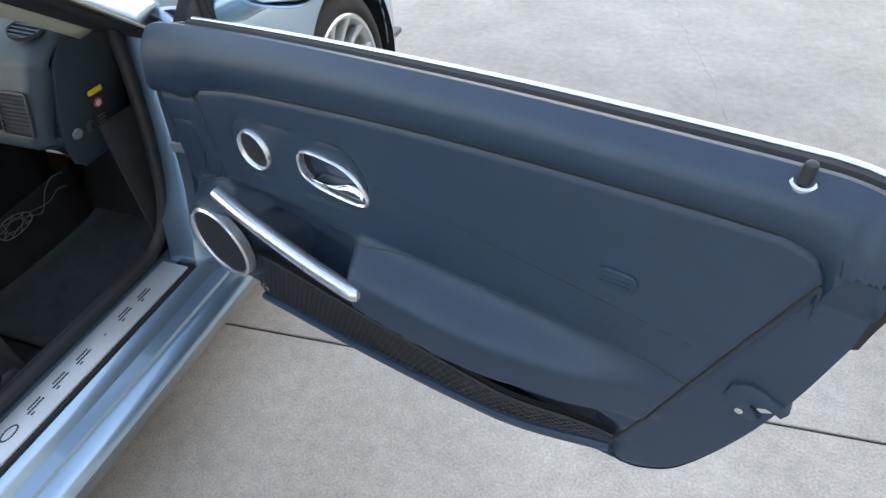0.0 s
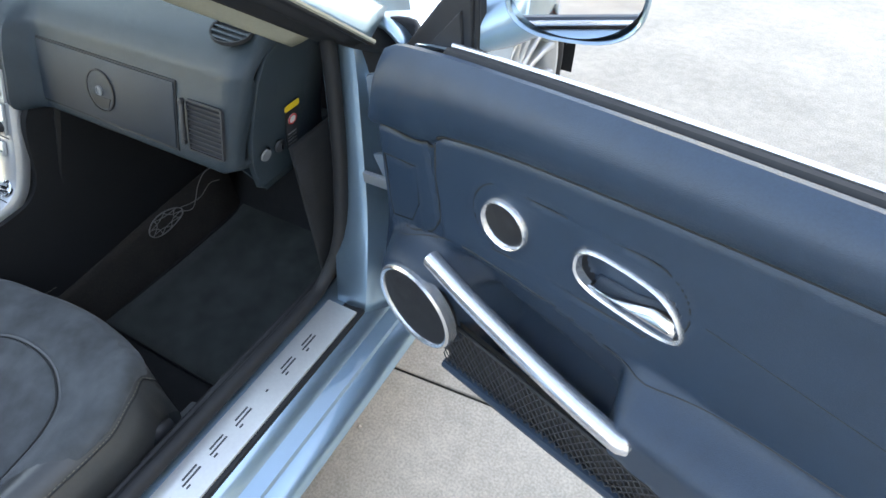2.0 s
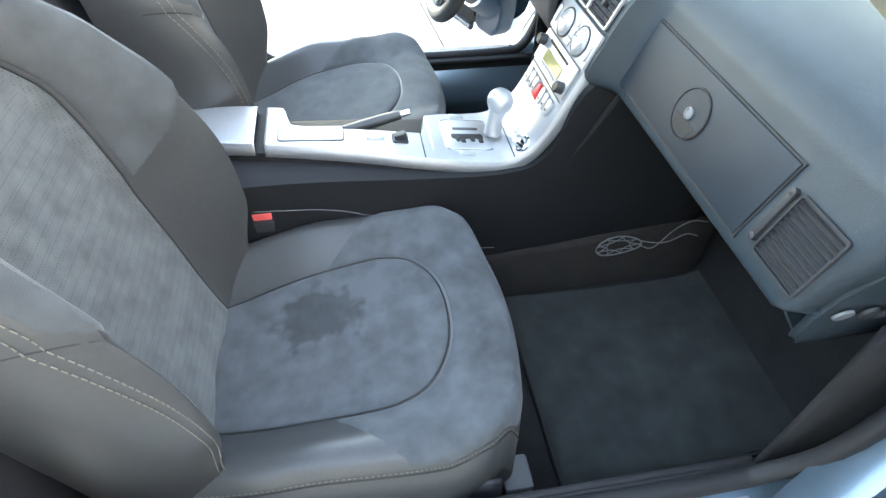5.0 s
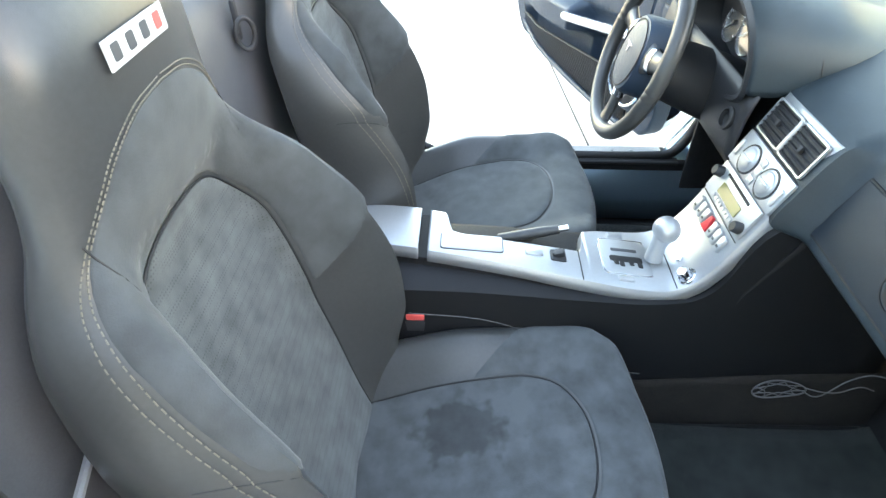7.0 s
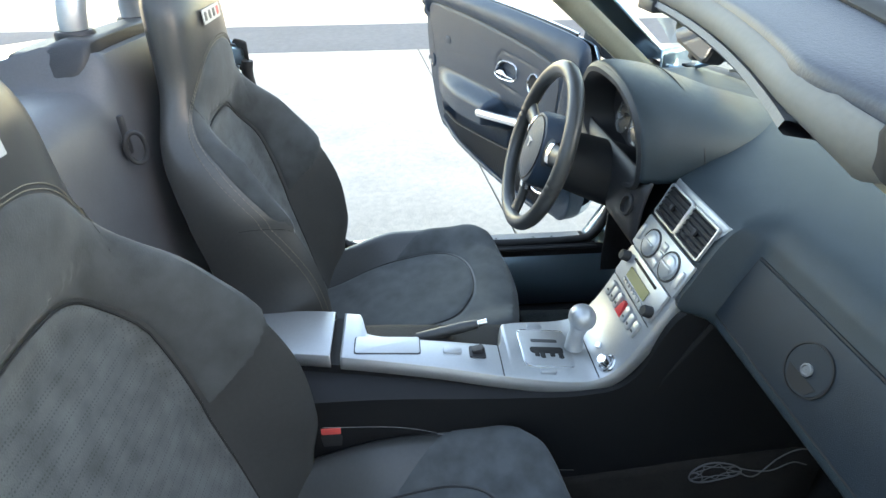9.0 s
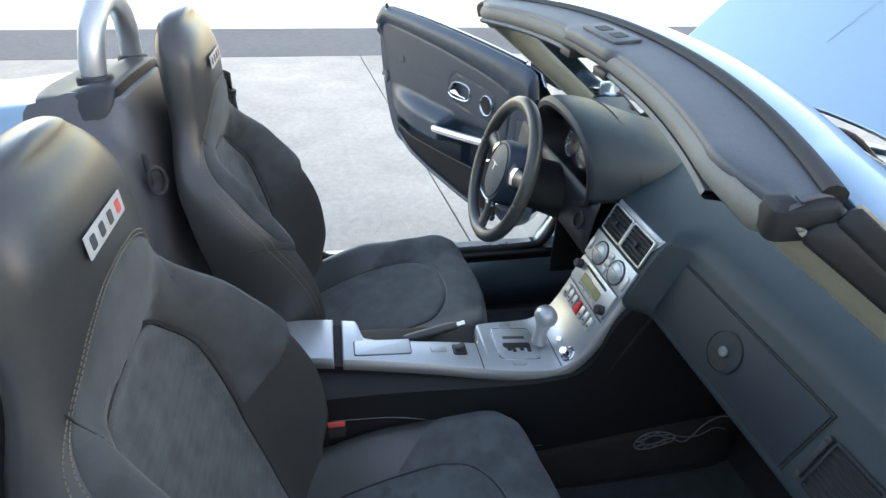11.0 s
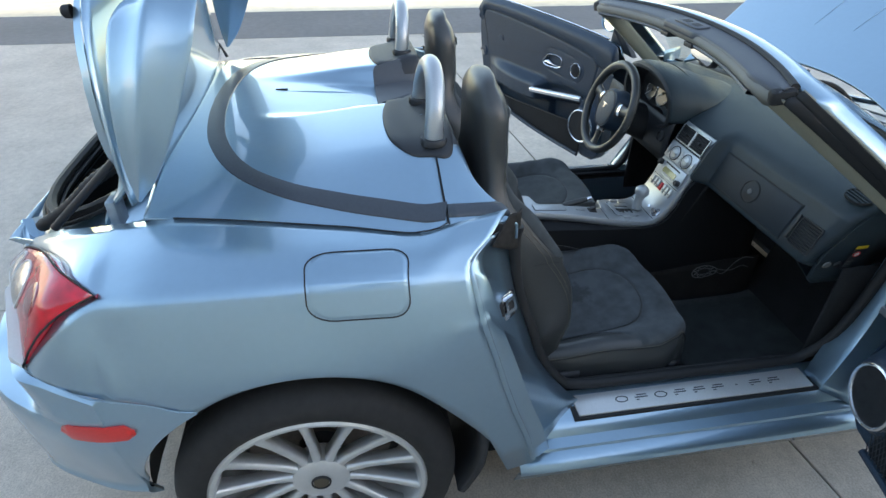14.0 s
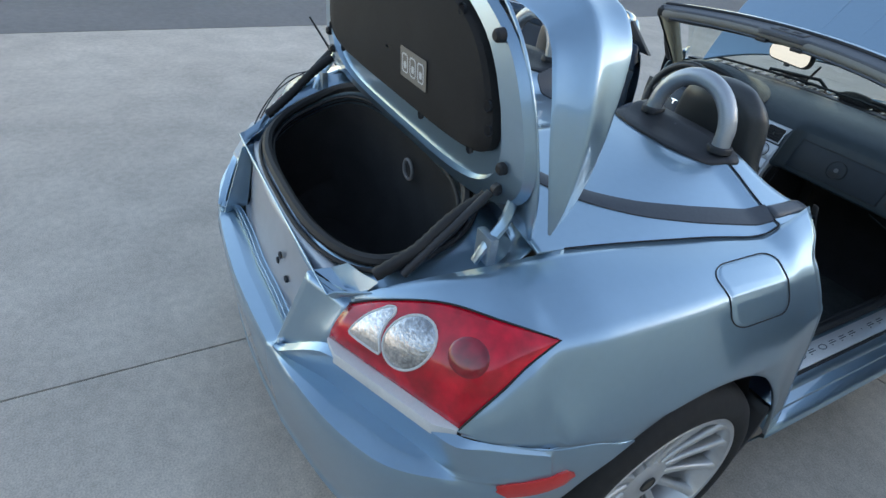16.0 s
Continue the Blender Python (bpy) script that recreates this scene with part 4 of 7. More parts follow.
# wheels
def wheel(cx, cy, R, rim, side):
    m = Matrix.Translation((cx, cy, R)) @ pose(0, 0, 0, 0, 90 * side, 0)
    prof = [(rim - 0.002, 0.040), (rim + 0.008, 0.052), (rim + 0.025, 0.056), (R - 0.035, 0.052), (R - 0.014, 0.036), (R - 0.004, 0.016), (R, -0.004)]
    for h in (-0.03, -0.07, -0.11):
        prof += [(R, h), (R - 0.007, h - 0.002), (R - 0.007, h - 0.008), (R, h - 0.010)]
    prof += [(R, -0.15), (R - 0.014, -0.18), (R - 0.05, -0.19), (rim, -0.18)]
    t = part("wheel", lathe(prof, m, 72), TYRE, car, "black low-profile tyre on a silver alloy wheel")
    bm = bmesh.new()
    for k in range(64):
        a = m @ pose(0, 0, 0, 0, 0, k * 360 / 64)
        for h0, h1, sk in ((0.012, -0.027, 0.006), (-0.042, -0.068, -0.004)):
            vs = [a @ Vector(q) for q in ((R - 0.004 - 0.006 * (h0 > 0), -0.0025, h0), (R + 0.0006, -0.0025 + sk, h1), (R + 0.0006, 0.0025 + sk, h1), (R - 0.004 - 0.006 * (h0 > 0), 0.0025, h0))]
            lo = [bm.verts.new(v) for v in vs]
            bm.faces.new(lo)
    tagged(part("tread_sipes", bm, RUBBER, t, smooth=False), kind="stuff")
    part("rim", lathe([(rim, 0.036), (rim + 0.003, 0.046), (rim - 0.003, 0.051), (rim - 0.012, 0.049), (rim - 0.017, 0.038), (rim - 0.021, 0.0), (rim - 0.032, -0.05), (rim - 0.032, -0.15)], m, 72), ALLOY, t, "silver multi-spoke alloy rim")
    part("hub_cap", lathe([(0.0005, 0.018), (0.020, 0.018), (0.021, 0.0165), (0.03, 0.017), (0.058, 0.014), (0.068, 0.008), (0.070, -0.002), (0.067, -0.02), (0.06, -0.05)], m, 48), ALLOY, t)
    part("hub_badge", lathe([(0.0005, 0.0205), (0.018, 0.0200), (0.0195, 0.017)], m, 24), BADGE, t)
    part("badge_ring", lathe([(0.0195, 0.017), (0.020, 0.0212), (0.0235, 0.0205), (0.024, 0.0165)], m, 28), BLACK, t)
    part("brake_disc", lathe([(0.06, -0.085), (0.175, -0.085), (0.175, -0.11), (0.06, -0.11)], m, 40), DISC, t)
    part("wheel_back", lathe([(0.0005, -0.13), (rim - 0.03, -0.13)], m, 32), RUBBER, t)
    rws = []
    for r, w, h, d in ((0.058, 0.0115, 0.010, 0.035), (0.075, 0.0105, 0.0085, 0.035), (0.12, 0.0092, 0.014, 0.032), (0.18, 0.0095, 0.027, 0.032), (rim - 0.022, 0.0115, 0.040, 0.04), (rim - 0.012, 0.0145, 0.046, 0.04)):
        rws.append([Vector(q) for q in ((r, -w, h - d), (r, -w, h - 0.006), (r, -w * 0.72, h - 0.001), (r, -w * 0.3, h), (r, w * 0.3, h), (r, w * 0.72, h - 0.001), (r, w, h - 0.006), (r, w, h - d))])
    bm = loft(rws, close_v=True)
    bmesh.ops.recalc_face_normals(bm, faces=bm.faces)
    me = bpy.data.meshes.new("spoke")
    bm.to_mesh(me)
    bm.free()
    me.polygons.foreach_set("use_smooth", [True] * len(me.polygons))
    me.materials.append(ALLOY)
    for k in range(14):
        sp = new("spoke", me)
        sp.parent = t
        sp.matrix_parent_inverse = t.matrix_world.inverted()
        sp.matrix_basis = m @ pose(0, 0, 0, 0, 0, k * 360 / 14 + 4)
    return t


wheel(0.816, 0, 0.33, 0.250, 1)
wheel(-0.816, 0, 0.33, 0.250, -1)
wheel(0.650, 2.34, 0.318, 0.238, 1)
wheel(-0.650, 2.34, 0.318, 0.238, -1)

# ---- sills and door openings ----
for s in (1, -1):
    prof = [(0.60, 0.16), (0.615, 0.25), (0.632, 0.315), (0.655, 0.335), (0.745, 0.324), (0.765, 0.305), (0.772, 0.292), (0.800, 0.286), (0.803, 0.279), (0.822, 0.275), (0.838, 0.262), (0.842, 0.248), (0.828, 0.238), (0.80, 0.17)]
    part("sill", loft([[Vector((s * x, y, z)) for x, z in prof] for y in (0.50, 0.62, 1.0, 1.5, 2.02)]), PAINT, car, solid=0.004)
    a = part("sill_plate", box(min(s * 0.672, s * 0.742), max(s * 0.672, s * 0.742), 0.685, 1.395, 0.324, 0.334, r=0.002), BRUSHED, car, "brushed steel sill plate with raised letter marks")
    a.rotation_euler = (0, 0, 0)
    part("plate_border", box(min(s * 0.664, s * 0.750), max(s * 0.664, s * 0.750), 0.67, 1.41, 0.318, 0.329, r=0.002), RUBBER, car)
    # nine letter marks as plain small shapes
    for k in range(9):
        y = 0.822 + 0.4685 * k / 8
        m = pose(s * 0.706, y, 0.334, 0, 0, 90 * s)
        bm = bmesh.new()
        if k in (0, 2):
            ring(oval(0.019, 0.011, 16), oval(0.0155, 0.0085, 16), m, 0.0012, bm)
        else:
            box(-0.019 if k != 6 else -0.003, 0.019 if k != 6 else 0.003, -0.0015, 0.0015, 0, 0.0012, bm)
            if k != 6:
                box(-0.012, 0.018, 0.0065, 0.0095, 0, 0.0012, bm)
                box(-0.018, -0.010, -0.0095, -0.0065, 0, 0.0012, bm)
            bm.transform(m)
        part("letter_mark", bm, MARK, a, smooth=False)
    for y0, y1, x, z in ((0.60, 1.42, 0.648, 0.345),):
        for dx in (0, 0.010, 0.020):
            part("sill_trim_rib", tube([(s * (x - dx), y0, z), (s * (x - dx), y1, z)], 0.006, 8), RUBBER, car)
    # rubber door seal all the way round the opening
    pts = spline([(s * 0.662, 0.484, 0.905), (s * 0.663, 0.480, 0.86), (s * 0.668, 0.497, 0.735), (s * 0.668, 0.545, 0.60), (s * 0.668, 0.580, 0.50), (s * 0.662, 0.640, 0.405), (s * 0.655, 0.72, 0.358), (s * 0.655, 1.0, 0.352), (s * 0.655, 1.33, 0.352), (s * 0.658, 1.415, 0.372), (s * 0.674, 1.462, 0.455), (s * 0.675, 1.500, 0.60), (s * 0.675, 1.522, 0.75), (s * 0.678, 1.526, 0.86)], 70)
    part("door_seal", tube(pts, 0.014, 10), RUBBER, car, "black rubber door seal")
    # rear jamb
    oe = quarter_row(0.45)[4:]
    ie = [(0.662, 0.466, 0.893), (0.664, 0.462, 0.87), (0.676, 0.488, 0.735), (0.676, 0.535, 0.60), (0.676, 0.572, 0.50), (0.676, 0.640, 0.395), (0.690, 0.70, 0.335)]
    rws = []
    for o, i in zip(oe, spline(ie, len(oe))):
        k = 0.25 + 0.75 * ease((0.905 - o.z) / 0.06)
        rws.append([Vector((s * p.x, p.y, p.z)) for p in (o, o + Vector((-0.005, 0.012, 0)) * k, o + Vector((-0.012, 0.013, 0)) * k, o + Vector((-0.014, 0.022, 0)) * k, o.lerp(i, 0.2) + Vector((0, 0.020, 0)) * k, o.lerp(i, 0.3) + Vector((-0.010, 0.002, 0)) * k, o.lerp(i, 0.75) + Vector((-0.004, -0.006, 0)), i)])
    cols = [spline([r[j] for r in rws], 40) for j in range(8)]
    part("rear_jamb", loft(cols), PAINT, car, solid=0.004)
    part("jamb_flap", smooth_loft([[(s * 0.690, 0.456, 0.952), (s * 0.712, 0.432, 0.928), (s * 0.738, 0.408, 0.905)], [(s * 0.680, 0.476, 0.950), (s * 0.694, 0.462, 0.915), (s * 0.704, 0.456, 0.872)], [(s * 0.662, 0.490, 0.948), (s * 0.668, 0.488, 0.905), (s * 0.672, 0.488, 0.855)]], 10, 10), FLAP, car, "dusty black rubber flap at the jamb corner", solid=0.003)
    n, up = Vector((s * 0.74, 0.62, 0.25)).normalized(), Vector((0, 0, 1))
    up = (up - n * up.dot(n)).normalized()
    SM = pose_axes(Vector((s * 0.714, 0.455, 0.726)) + n * 0.004, up.cross(n), up)
    st = part("striker_plate", prism(rrect(0.046, 0.064, 0.006, 3), SM, 0.007, 0.002), CHROME, car, "bright door striker plate")
    part("striker_frame", ring(rrect(0.036, 0.040, 0.004, 3), rrect(0.020, 0.022, 0.003, 3), SM @ pose(0, 0.004, 0.007), 0.007), CHROME, st)
    part("striker_recess", prism(rrect(0.020, 0.022, 0.002, 2), SM @ pose(0, 0.004, 0.0072), 0.001), RUBBER, st)
    part("striker_buffer", box(-0.034, -0.020, -0.014, 0.020, 0.0, 0.010, r=0.003), RUBBER, st).matrix_basis = SM if s > 0 else SM @ pose(0.054, 0, 0)
    # front jamb
    ie = [(0.662, 1.528, 0.90), (0.655, 1.530, 0.80), (0.658, 1.510, 0.66), (0.665, 1.480, 0.52), (0.676, 1.440, 0.42), (0.690, 1.405, 0.335)]
    me = [(0.700, 1.560, 0.90), (0.708, 1.562, 0.80), (0.712, 1.545, 0.66), (0.724, 1.515, 0.52), (0.742, 1.470, 0.42), (0.755, 1.420, 0.318)]
    oe = [(0.745, 1.650, 0.90), (0.748, 1.655, 0.80), (0.748, 1.640, 0.66), (0.762, 1.600, 0.52), (0.790, 1.56, 0.42), (0.800, 1.52, 0.28)]
    rws = [[Vector((s * p[0], p[1], p[2])) for p in r] for r in (ie, me, oe)]
    part("front_jamb", loft([spline(r, 26) for r in (rws[0], [a.lerp(b, 0.85) + Vector((s * 0.004, -0.006, 0)) for a, b in zip(rws[0], rws[1])], rws[1], [a.lerp(b, 0.3) for a, b in zip(rws[1], rws[2])], rws[2])]), PAINT, car, solid=0.004)
    for z in (0.722, 0.42):
        h = part("door_hinge", prism(rrect(0.055, 0.075, 0.006, 3), pose_axes((s * 0.738, 1.575, z), (s * 0.75, 0.66, 0), (0, 0, 1)), -0.008 * s, 0.0), HINGE, car, "painted steel door hinge with dark bolts")
        for dz in (-0.018, 0.018):
            part("hinge_bolt", lathe([(0.011, 0), (0.011, 0.006), (0.007, 0.010), (0.0005, 0.010)], pose_axes((s * 0.732, 1.566, z + dz), (s * 0.75, 0.66, 0), (0, 0, 1)) @ (pose(0, 0, 0) if s > 0 else pose(0, 0, 0, 180, 0, 0)), 12), RUBBER, h)
        part("hinge_arm", box(min(s * 0.75, s * 0.80), max(s * 0.75, s * 0.80), 1.545, 1.575, z - 0.02, z + 0.02, r=0.004), HINGE, h)
    ck = part("check_strap", prism(rrect(0.048, 0.055, 0.006, 3), pose_axes((s * 0.715, 1.538, 0.586), (s * 0.85, 0.5, 0), (0, 0, 1)), -0.006 * s), HINGE, car)
    part("strap_arm", box(min(s * 0.72, s * 0.83), max(s * 0.72, s * 0.83), 1.505, 1.515, 0.575, 0.597, r=0.002), SILVER, ck)
    part("a_post_boot", smooth_loft([[(s * 0.70, 1.56, z0), (s * 0.74, 1.60, z0 + 0.01), (s * 0.79, 1.61, z0 + 0.01), (s * 0.82, 1.57, z0)] for z0 in (0.73, 0.77, 0.815, 0.835)], 8, 10), RUBBER, car, solid=0.008)

# ---- doors ----
def door(s, O, ang):
    D = Vector((math.cos(ang), math.sin(ang), 0))
    M = pose_axes(O, D, (0, 0, 1))  # x along, y up, z to the inside
    if s < 0:
        M = Matrix.Diagonal((-1, 1, 1, 1)) @ M

    def zb(u):
        return lerp(u, [(-0.04, 0.50), (-0.035, 0.38), (-0.015, 0.315), (0.03, 0.285), (0.33, 0.294), (0.55, 0.312), (0.72, 0.332), (0.86, 0.330), (0.93, 0.342), (0.98, 0.380), (1.035, 0.505), (1.070, 0.650), (1.085, 0.76)])

    def zt(u):
        return lerp(u, [(-0.04, 0.80), (-0.02, 0.875), (0.02, 0.890), (0.2, 0.908), (0.45, 0.924), (0.75, 0.936), (1.0, 0.939), (1.05, 0.932), (1.075, 0.90), (1.085, 0.85)])

    def seam(u):
        return lerp(u, [(-0.06, 0.75), (0.07, 0.772), (0.10, 0.792), (0.32, 0.828), (0.66, 0.858), (0.84, 0.867), (0.985, 0.871), (1.02, 0.861), (1.036, 0.835), (1.04, 0.80)])

    def line(p, a, b):
        d = (b - a).normalized()
        w = p - a
        t = max(0, min((b - a).length, w.dot(d)))
        return (w - d * t).length

    def depth(u, z):
        n, P = 0.0, Vector((u, z))
        groove = lambda d, w=0.0035, h=0.0045: h * math.exp(-(d / w) ** 2)
        sm, top = seam(u), zt(u)
        if z > sm:
            t = (z - sm) / max(0.02, top - sm)
            n += 0.016 * math.sin(min(1, t * 2.2) * math.pi / 2) - 0.030 * (max(0, t - 0.52) / 0.48) ** 2.2
        n -= groove(abs(z - sm)) * (1 if u < 1.035 else 0)
        # rear end behind the slanting edge
        a, b = Vector((1.037, 0.84)), Vector((0.902, 0.414))
        side = (u - b.x) - (z - b.y) * (a.x - b.x) / (a.y - b.y)
        if z < 0.86:
            n -= 0.014 * ease(side / 0.012)
            n -= groove(abs(side))
        # armrest swelling
        k = ease((u - 0.405) / 0.05) * (1 - ease((u - 0.62) / 0.36))
        k2 = ease((u - 0.405) / 0.05) * (1 - ease((u - 0.80) / 0.17))
        hi, lo = 0.625, lerp(u, [(0.4, 0.508), (0.6, 0.497), (0.75, 0.503), (0.93, 0.51)])
        if lo - 0.03 < z < hi + 0.02:
            t = (z - lo) / (hi - lo)
            n += (0.042 * k + 0.024 * k2) * ease(min(1, max(0, (1.0 - t) / 0.45))) * ease(min(1, max(0, (t + 0.12) / 0.16)))
        # below it the pocket falls back
        pl = lerp(u, [(0.12, 0.56), (0.40, 0.515), (0.45, 0.498), (0.7, 0.490), (0.90, 0.47)])
        if 0.10 < u < 0.93 and z < pl:
            n -= 0.045 * ease((pl - z) / 0.03) * ease((u - 0.13) / 0.05) * (1 - ease((u - 0.86) / 0.06))
        # hollow behind the pull bar
        sw = lerp(u, [(-0.06, 0.56), (-0.02, 0.571), (0.13, 0.614), (0.28, 0.619), (0.42, 0.606), (0.5, 0.61)])
        if u < 0.43 and z < sw:
            n -= 0.030 * ease((sw - z) / 0.045) * ease((u - 0.09) / 0.06) * (1 - ease((u - 0.40) / 0.03))
            n -= groove(sw - z, 0.004, 0.003)
        # speaker pod
        d = math.hypot(u - 0.072, z - 0.472)
        n += 0.052 * (1 - ease((d - 0.085) / 0.05)) * (1 if z < 0.60 else 0) * (1 - ease((z - 0.555) / 0.05))
        # plate round tweeter and handle
        d = line(P, Vector((0.210, 0.710)), Vector((0.405, 0.722)))
        n -= groove(abs(d - 0.058), 0.0025, 0.003)
        d = line(P, Vector((0.345, 0.719)), Vector((0.425, 0.717)))
        n -= 0.020 * (1 - ease((d - 0.022) / 0.008))
        # hatch at the front
        d = max(abs(u - 0.0) - 0.036, abs(z - 0.645 - 0.2 * u) - 0.062)
        n -= groove(abs(d), 0.0025, 0.003)
        n -= groove(abs(u - 0.075 + 0.15 * (z - 0.69)), 0.004, 0.004) * (1 if 0.60 < z < sm else 0)
        # stitch line
        n -= groove(abs(z - lerp(u, [(0.45, 0.735), (0.95, 0.685)])), 0.002, 0.0012) * (1 if 0.47 < u < 0.97 else 0)
        return n

    us = [-0.04 + 1.125 * k / 230 for k in range(231)]
    rws = []
    for u in us:
        a, b = zb(u), zt(u)
        sm = min(max(seam(u), a + 0.02), b - 0.02)
        zz = [a + (sm - 0.003 - a) * (j + 0.5) / 84 for j in range(84)] + [sm - 0.002, sm + 0.002] + [sm + 0.003 + (b - sm - 0.003) * (j + 0.5) / 30 for j in range(30)]
        row = [M @ Vector((u, a, -0.06)), M @ Vector((u, a + 0.002, -0.012 + 0.5 * depth(u, a)))]
        row += [M @ Vector((u, z, depth(u, z) - (0.012 * (1 - (j + 0.5) / 4) ** 2 if j < 4 else 0))) for j, z in enumerate(zz)]
        row += [M @ Vector((u, b - 0.003, -0.021)), M @ Vector((u, b - 0.018, -0.027))]
        rws.append(row)
    d = part("door", loft(rws), VINYL, car, "open door with slate vinyl trim and silver fittings" if s > 0 else "open driver door with slate vinyl trim and silver fittings")
    # seams of the trim
    def trim_line(nm, uz, r=0.0013, lift=-0.0004, n=50, closed=False):
        ps = spline([(u, z, 0) for u, z in uz], n)
        part(nm, tube([M @ Vector((p.x, p.y, depth(p.x, p.y) + lift)) for p in (ps[:-1] if closed else ps)], r, 5, closed=closed), STITCH2, d)

    trim_line("trim_seam", [(u, seam(u)) for u in (0.085, 0.10, 0.20, 0.32, 0.5, 0.66, 0.84, 0.93, 0.985)], 0.0022, 0.001, 90)
    trim_line("trim_seam", [(0.078, 0.770), (0.03, 0.760), (-0.02, 0.756), (-0.038, 0.752)], 0.0022, 0.001, 20)
    trim_line("trim_seam", [(1.034, 0.83), (1.0, 0.725), (0.955, 0.58), (0.905, 0.425)], 0.0022, 0.001)
    trim_line("trim_seam", [(0.082, 0.775), (0.080, 0.72), (0.085, 0.66), (0.070, 0.61), (0.03, 0.585), (-0.02, 0.571)], 0.0016)
    trim_line("trim_seam", [(0.0, 0.566), (0.06, 0.592), (0.13, 0.614), (0.21, 0.620), (0.28, 0.619), (0.42, 0.607), (0.55, 0.622), (0.75, 0.627), (0.90, 0.628), (0.962, 0.615)], 0.0012, 0.0, 80)
    cap = [(0.210 + 0.058 * math.cos(t), 0.710 + 0.058 * math.sin(t)) for t in [math.pi / 2 + math.pi * k / 10 for k in range(11)]] + [(0.405 + 0.058 * math.cos(t), 0.722 + 0.058 * math.sin(t)) for t in [-math.pi / 2 + math.pi * k / 10 for k in range(11)]]
    trim_line("trim_seam", cap + [cap[0]], 0.0012, 0.0006, 90, True)
    hat = [(-0.034, 0.705), (0.036, 0.712), (0.038, 0.645), (0.020, 0.600), (-0.028, 0.585), (-0.036, 0.64), (-0.034, 0.705)]
    part("hatch_seam", tube([M @ Vector((u, z, depth(u, z) + 0.0003)) for u, z in hat[:-1]], 0.0013, 5, closed=True), STITCH2, d)
    trim_line("trim_stitch", [(0.48, 0.735), (0.7, 0.713), (0.96, 0.685)], 0.0006, 0.0)
    # painted outer shell
    rws = []
    for u in [-0.03 + 1.10 * k / 40 for k in range(41)]:
        a, b = zb(u), zt(u)
        rws.append([M @ Vector((u, zz, n)) for zz, n in ((a + 0.004, -0.02), (a + 0.004, -0.075), (a + 0.05, -0.120), (a * 0.5 + b * 0.5, -0.145), (b - 0.13, -0.125), (b - 0.060, -0.092), (b - 0.018, -0.062), (b - 0.014, -0.050))])
    part("outer_skin", loft([spline(r, 18) for r in rws]), PAINT, d, "pale blue painted outer skin")
    part("glass_seal", tube([M @ Vector((u, zt(u) - 0.019, -0.032)) for u in [0.07 + 0.98 * k / 40 for k in range(41)]], 0.0095, 8), RUBBER, d)
    part("belt_moulding", tube([M @ Vector((u, zt(u) - 0.006, -0.050)) for u in [0.07 + 0.98 * k / 40 for k in range(41)]], 0.0036, 8), SATIN, d, "bright belt moulding")
    part("window_seal", tube([M @ Vector((u, zt(u) - 0.012, -0.040)) for u in [0.07 + 0.98 * k / 40 for k in range(41)]], 0.0075, 8), RUBBER, d)
    # pull bar
    b0, b1 = Vector((0.105, 0.600, 0.040)), Vector((0.452, 0.556, 0.068))
    ps = spline([b0, b0.lerp(b1, 0.3) + Vector((0, 0.001, 0.006)), b0.lerp(b1, 0.7) + Vector((0, 0.001, 0.006)), b1, b1 + Vector((0.012, -0.002, -0.004))], 24)
    part("pull_bar", tube([M @ p for p in ps], 0.0150, 14), SATIN, d, "satin silver pull bar")
    # speakers
    for nm, u, z, n, r, w in (("speaker", 0.072, 0.472, 0.054, 0.076, 0.0085), ("tweeter", 0.210, 0.710, 0.0, 0.033, 0.0055)):
        m = M @ pose(u, z, n)
        g = part(nm, lathe([(0.0005, 0.006), (r * 0.6, 0.005), (r, 0.002), (r + 0.004, -0.02)], m, 40), GRILLE, d, "black speaker grille with a silver ring")
        part("trim_ring", lathe([(r - 0.002, 0.0), (r, 0.006), (r + w * 0.5, 0.0085), (r + w, 0.005), (r + w + 0.001, -0.012)], m, 44), SATIN, g)
    # release handle in its bright frame
    def slot(d, n):
        """Rounded slanting outline of the handle opening, drawn in by d."""
        out = []
        for k in range(40):
            t = 2 * math.pi * k / 40
            c, v = math.copysign(abs(math.cos(t)) ** 0.62, math.cos(t)), math.copysign(abs(math.sin(t)) ** 0.72, math.sin(t))
            out.append(M @ Vector((0.389 + (0.072 - d) * c - 0.018 * v * max(0, c), 0.717 + (0.036 - d) * v - 0.004 * c, n)))
        return out

    fr = part("release_surround", loft([slot(d0, n) for d0, n in ((0.0, -0.006), (0.0005, 0.002), (0.003, 0.005), (0.006, 0.003), (0.007, -0.008))], close_v=True), SATIN, d, "bright release handle surround")
    part("handle_cup", loft([slot(d0, n) for d0, n in ((0.006, -0.004), (0.009, -0.030), (0.022, -0.036), (0.034, -0.036))], close_v=True), BLACK, fr)
    part("release_handle", smooth_loft([[M @ Vector((u, z, n)) for z, n in ((0.692, -0.02), (0.694, 0.000), (0.700, 0.004), (zz, -0.004), (zz + 0.002, -0.02))] for u, zz in ((0.345, 0.700), (0.39, 0.703), (0.425, 0.712), (0.455, 0.708))], 14, 14), CHROME, fr, solid=0.003)
    # lock knob
    part("lock_collar", lathe([(0.0125, -0.012), (0.0112, 0.000), (0.0088, 0.0012), (0.0066, 0.000)], M @ pose(0.985, 0.931, -0.002, -72, 0, 0), 24), SATIN, d)
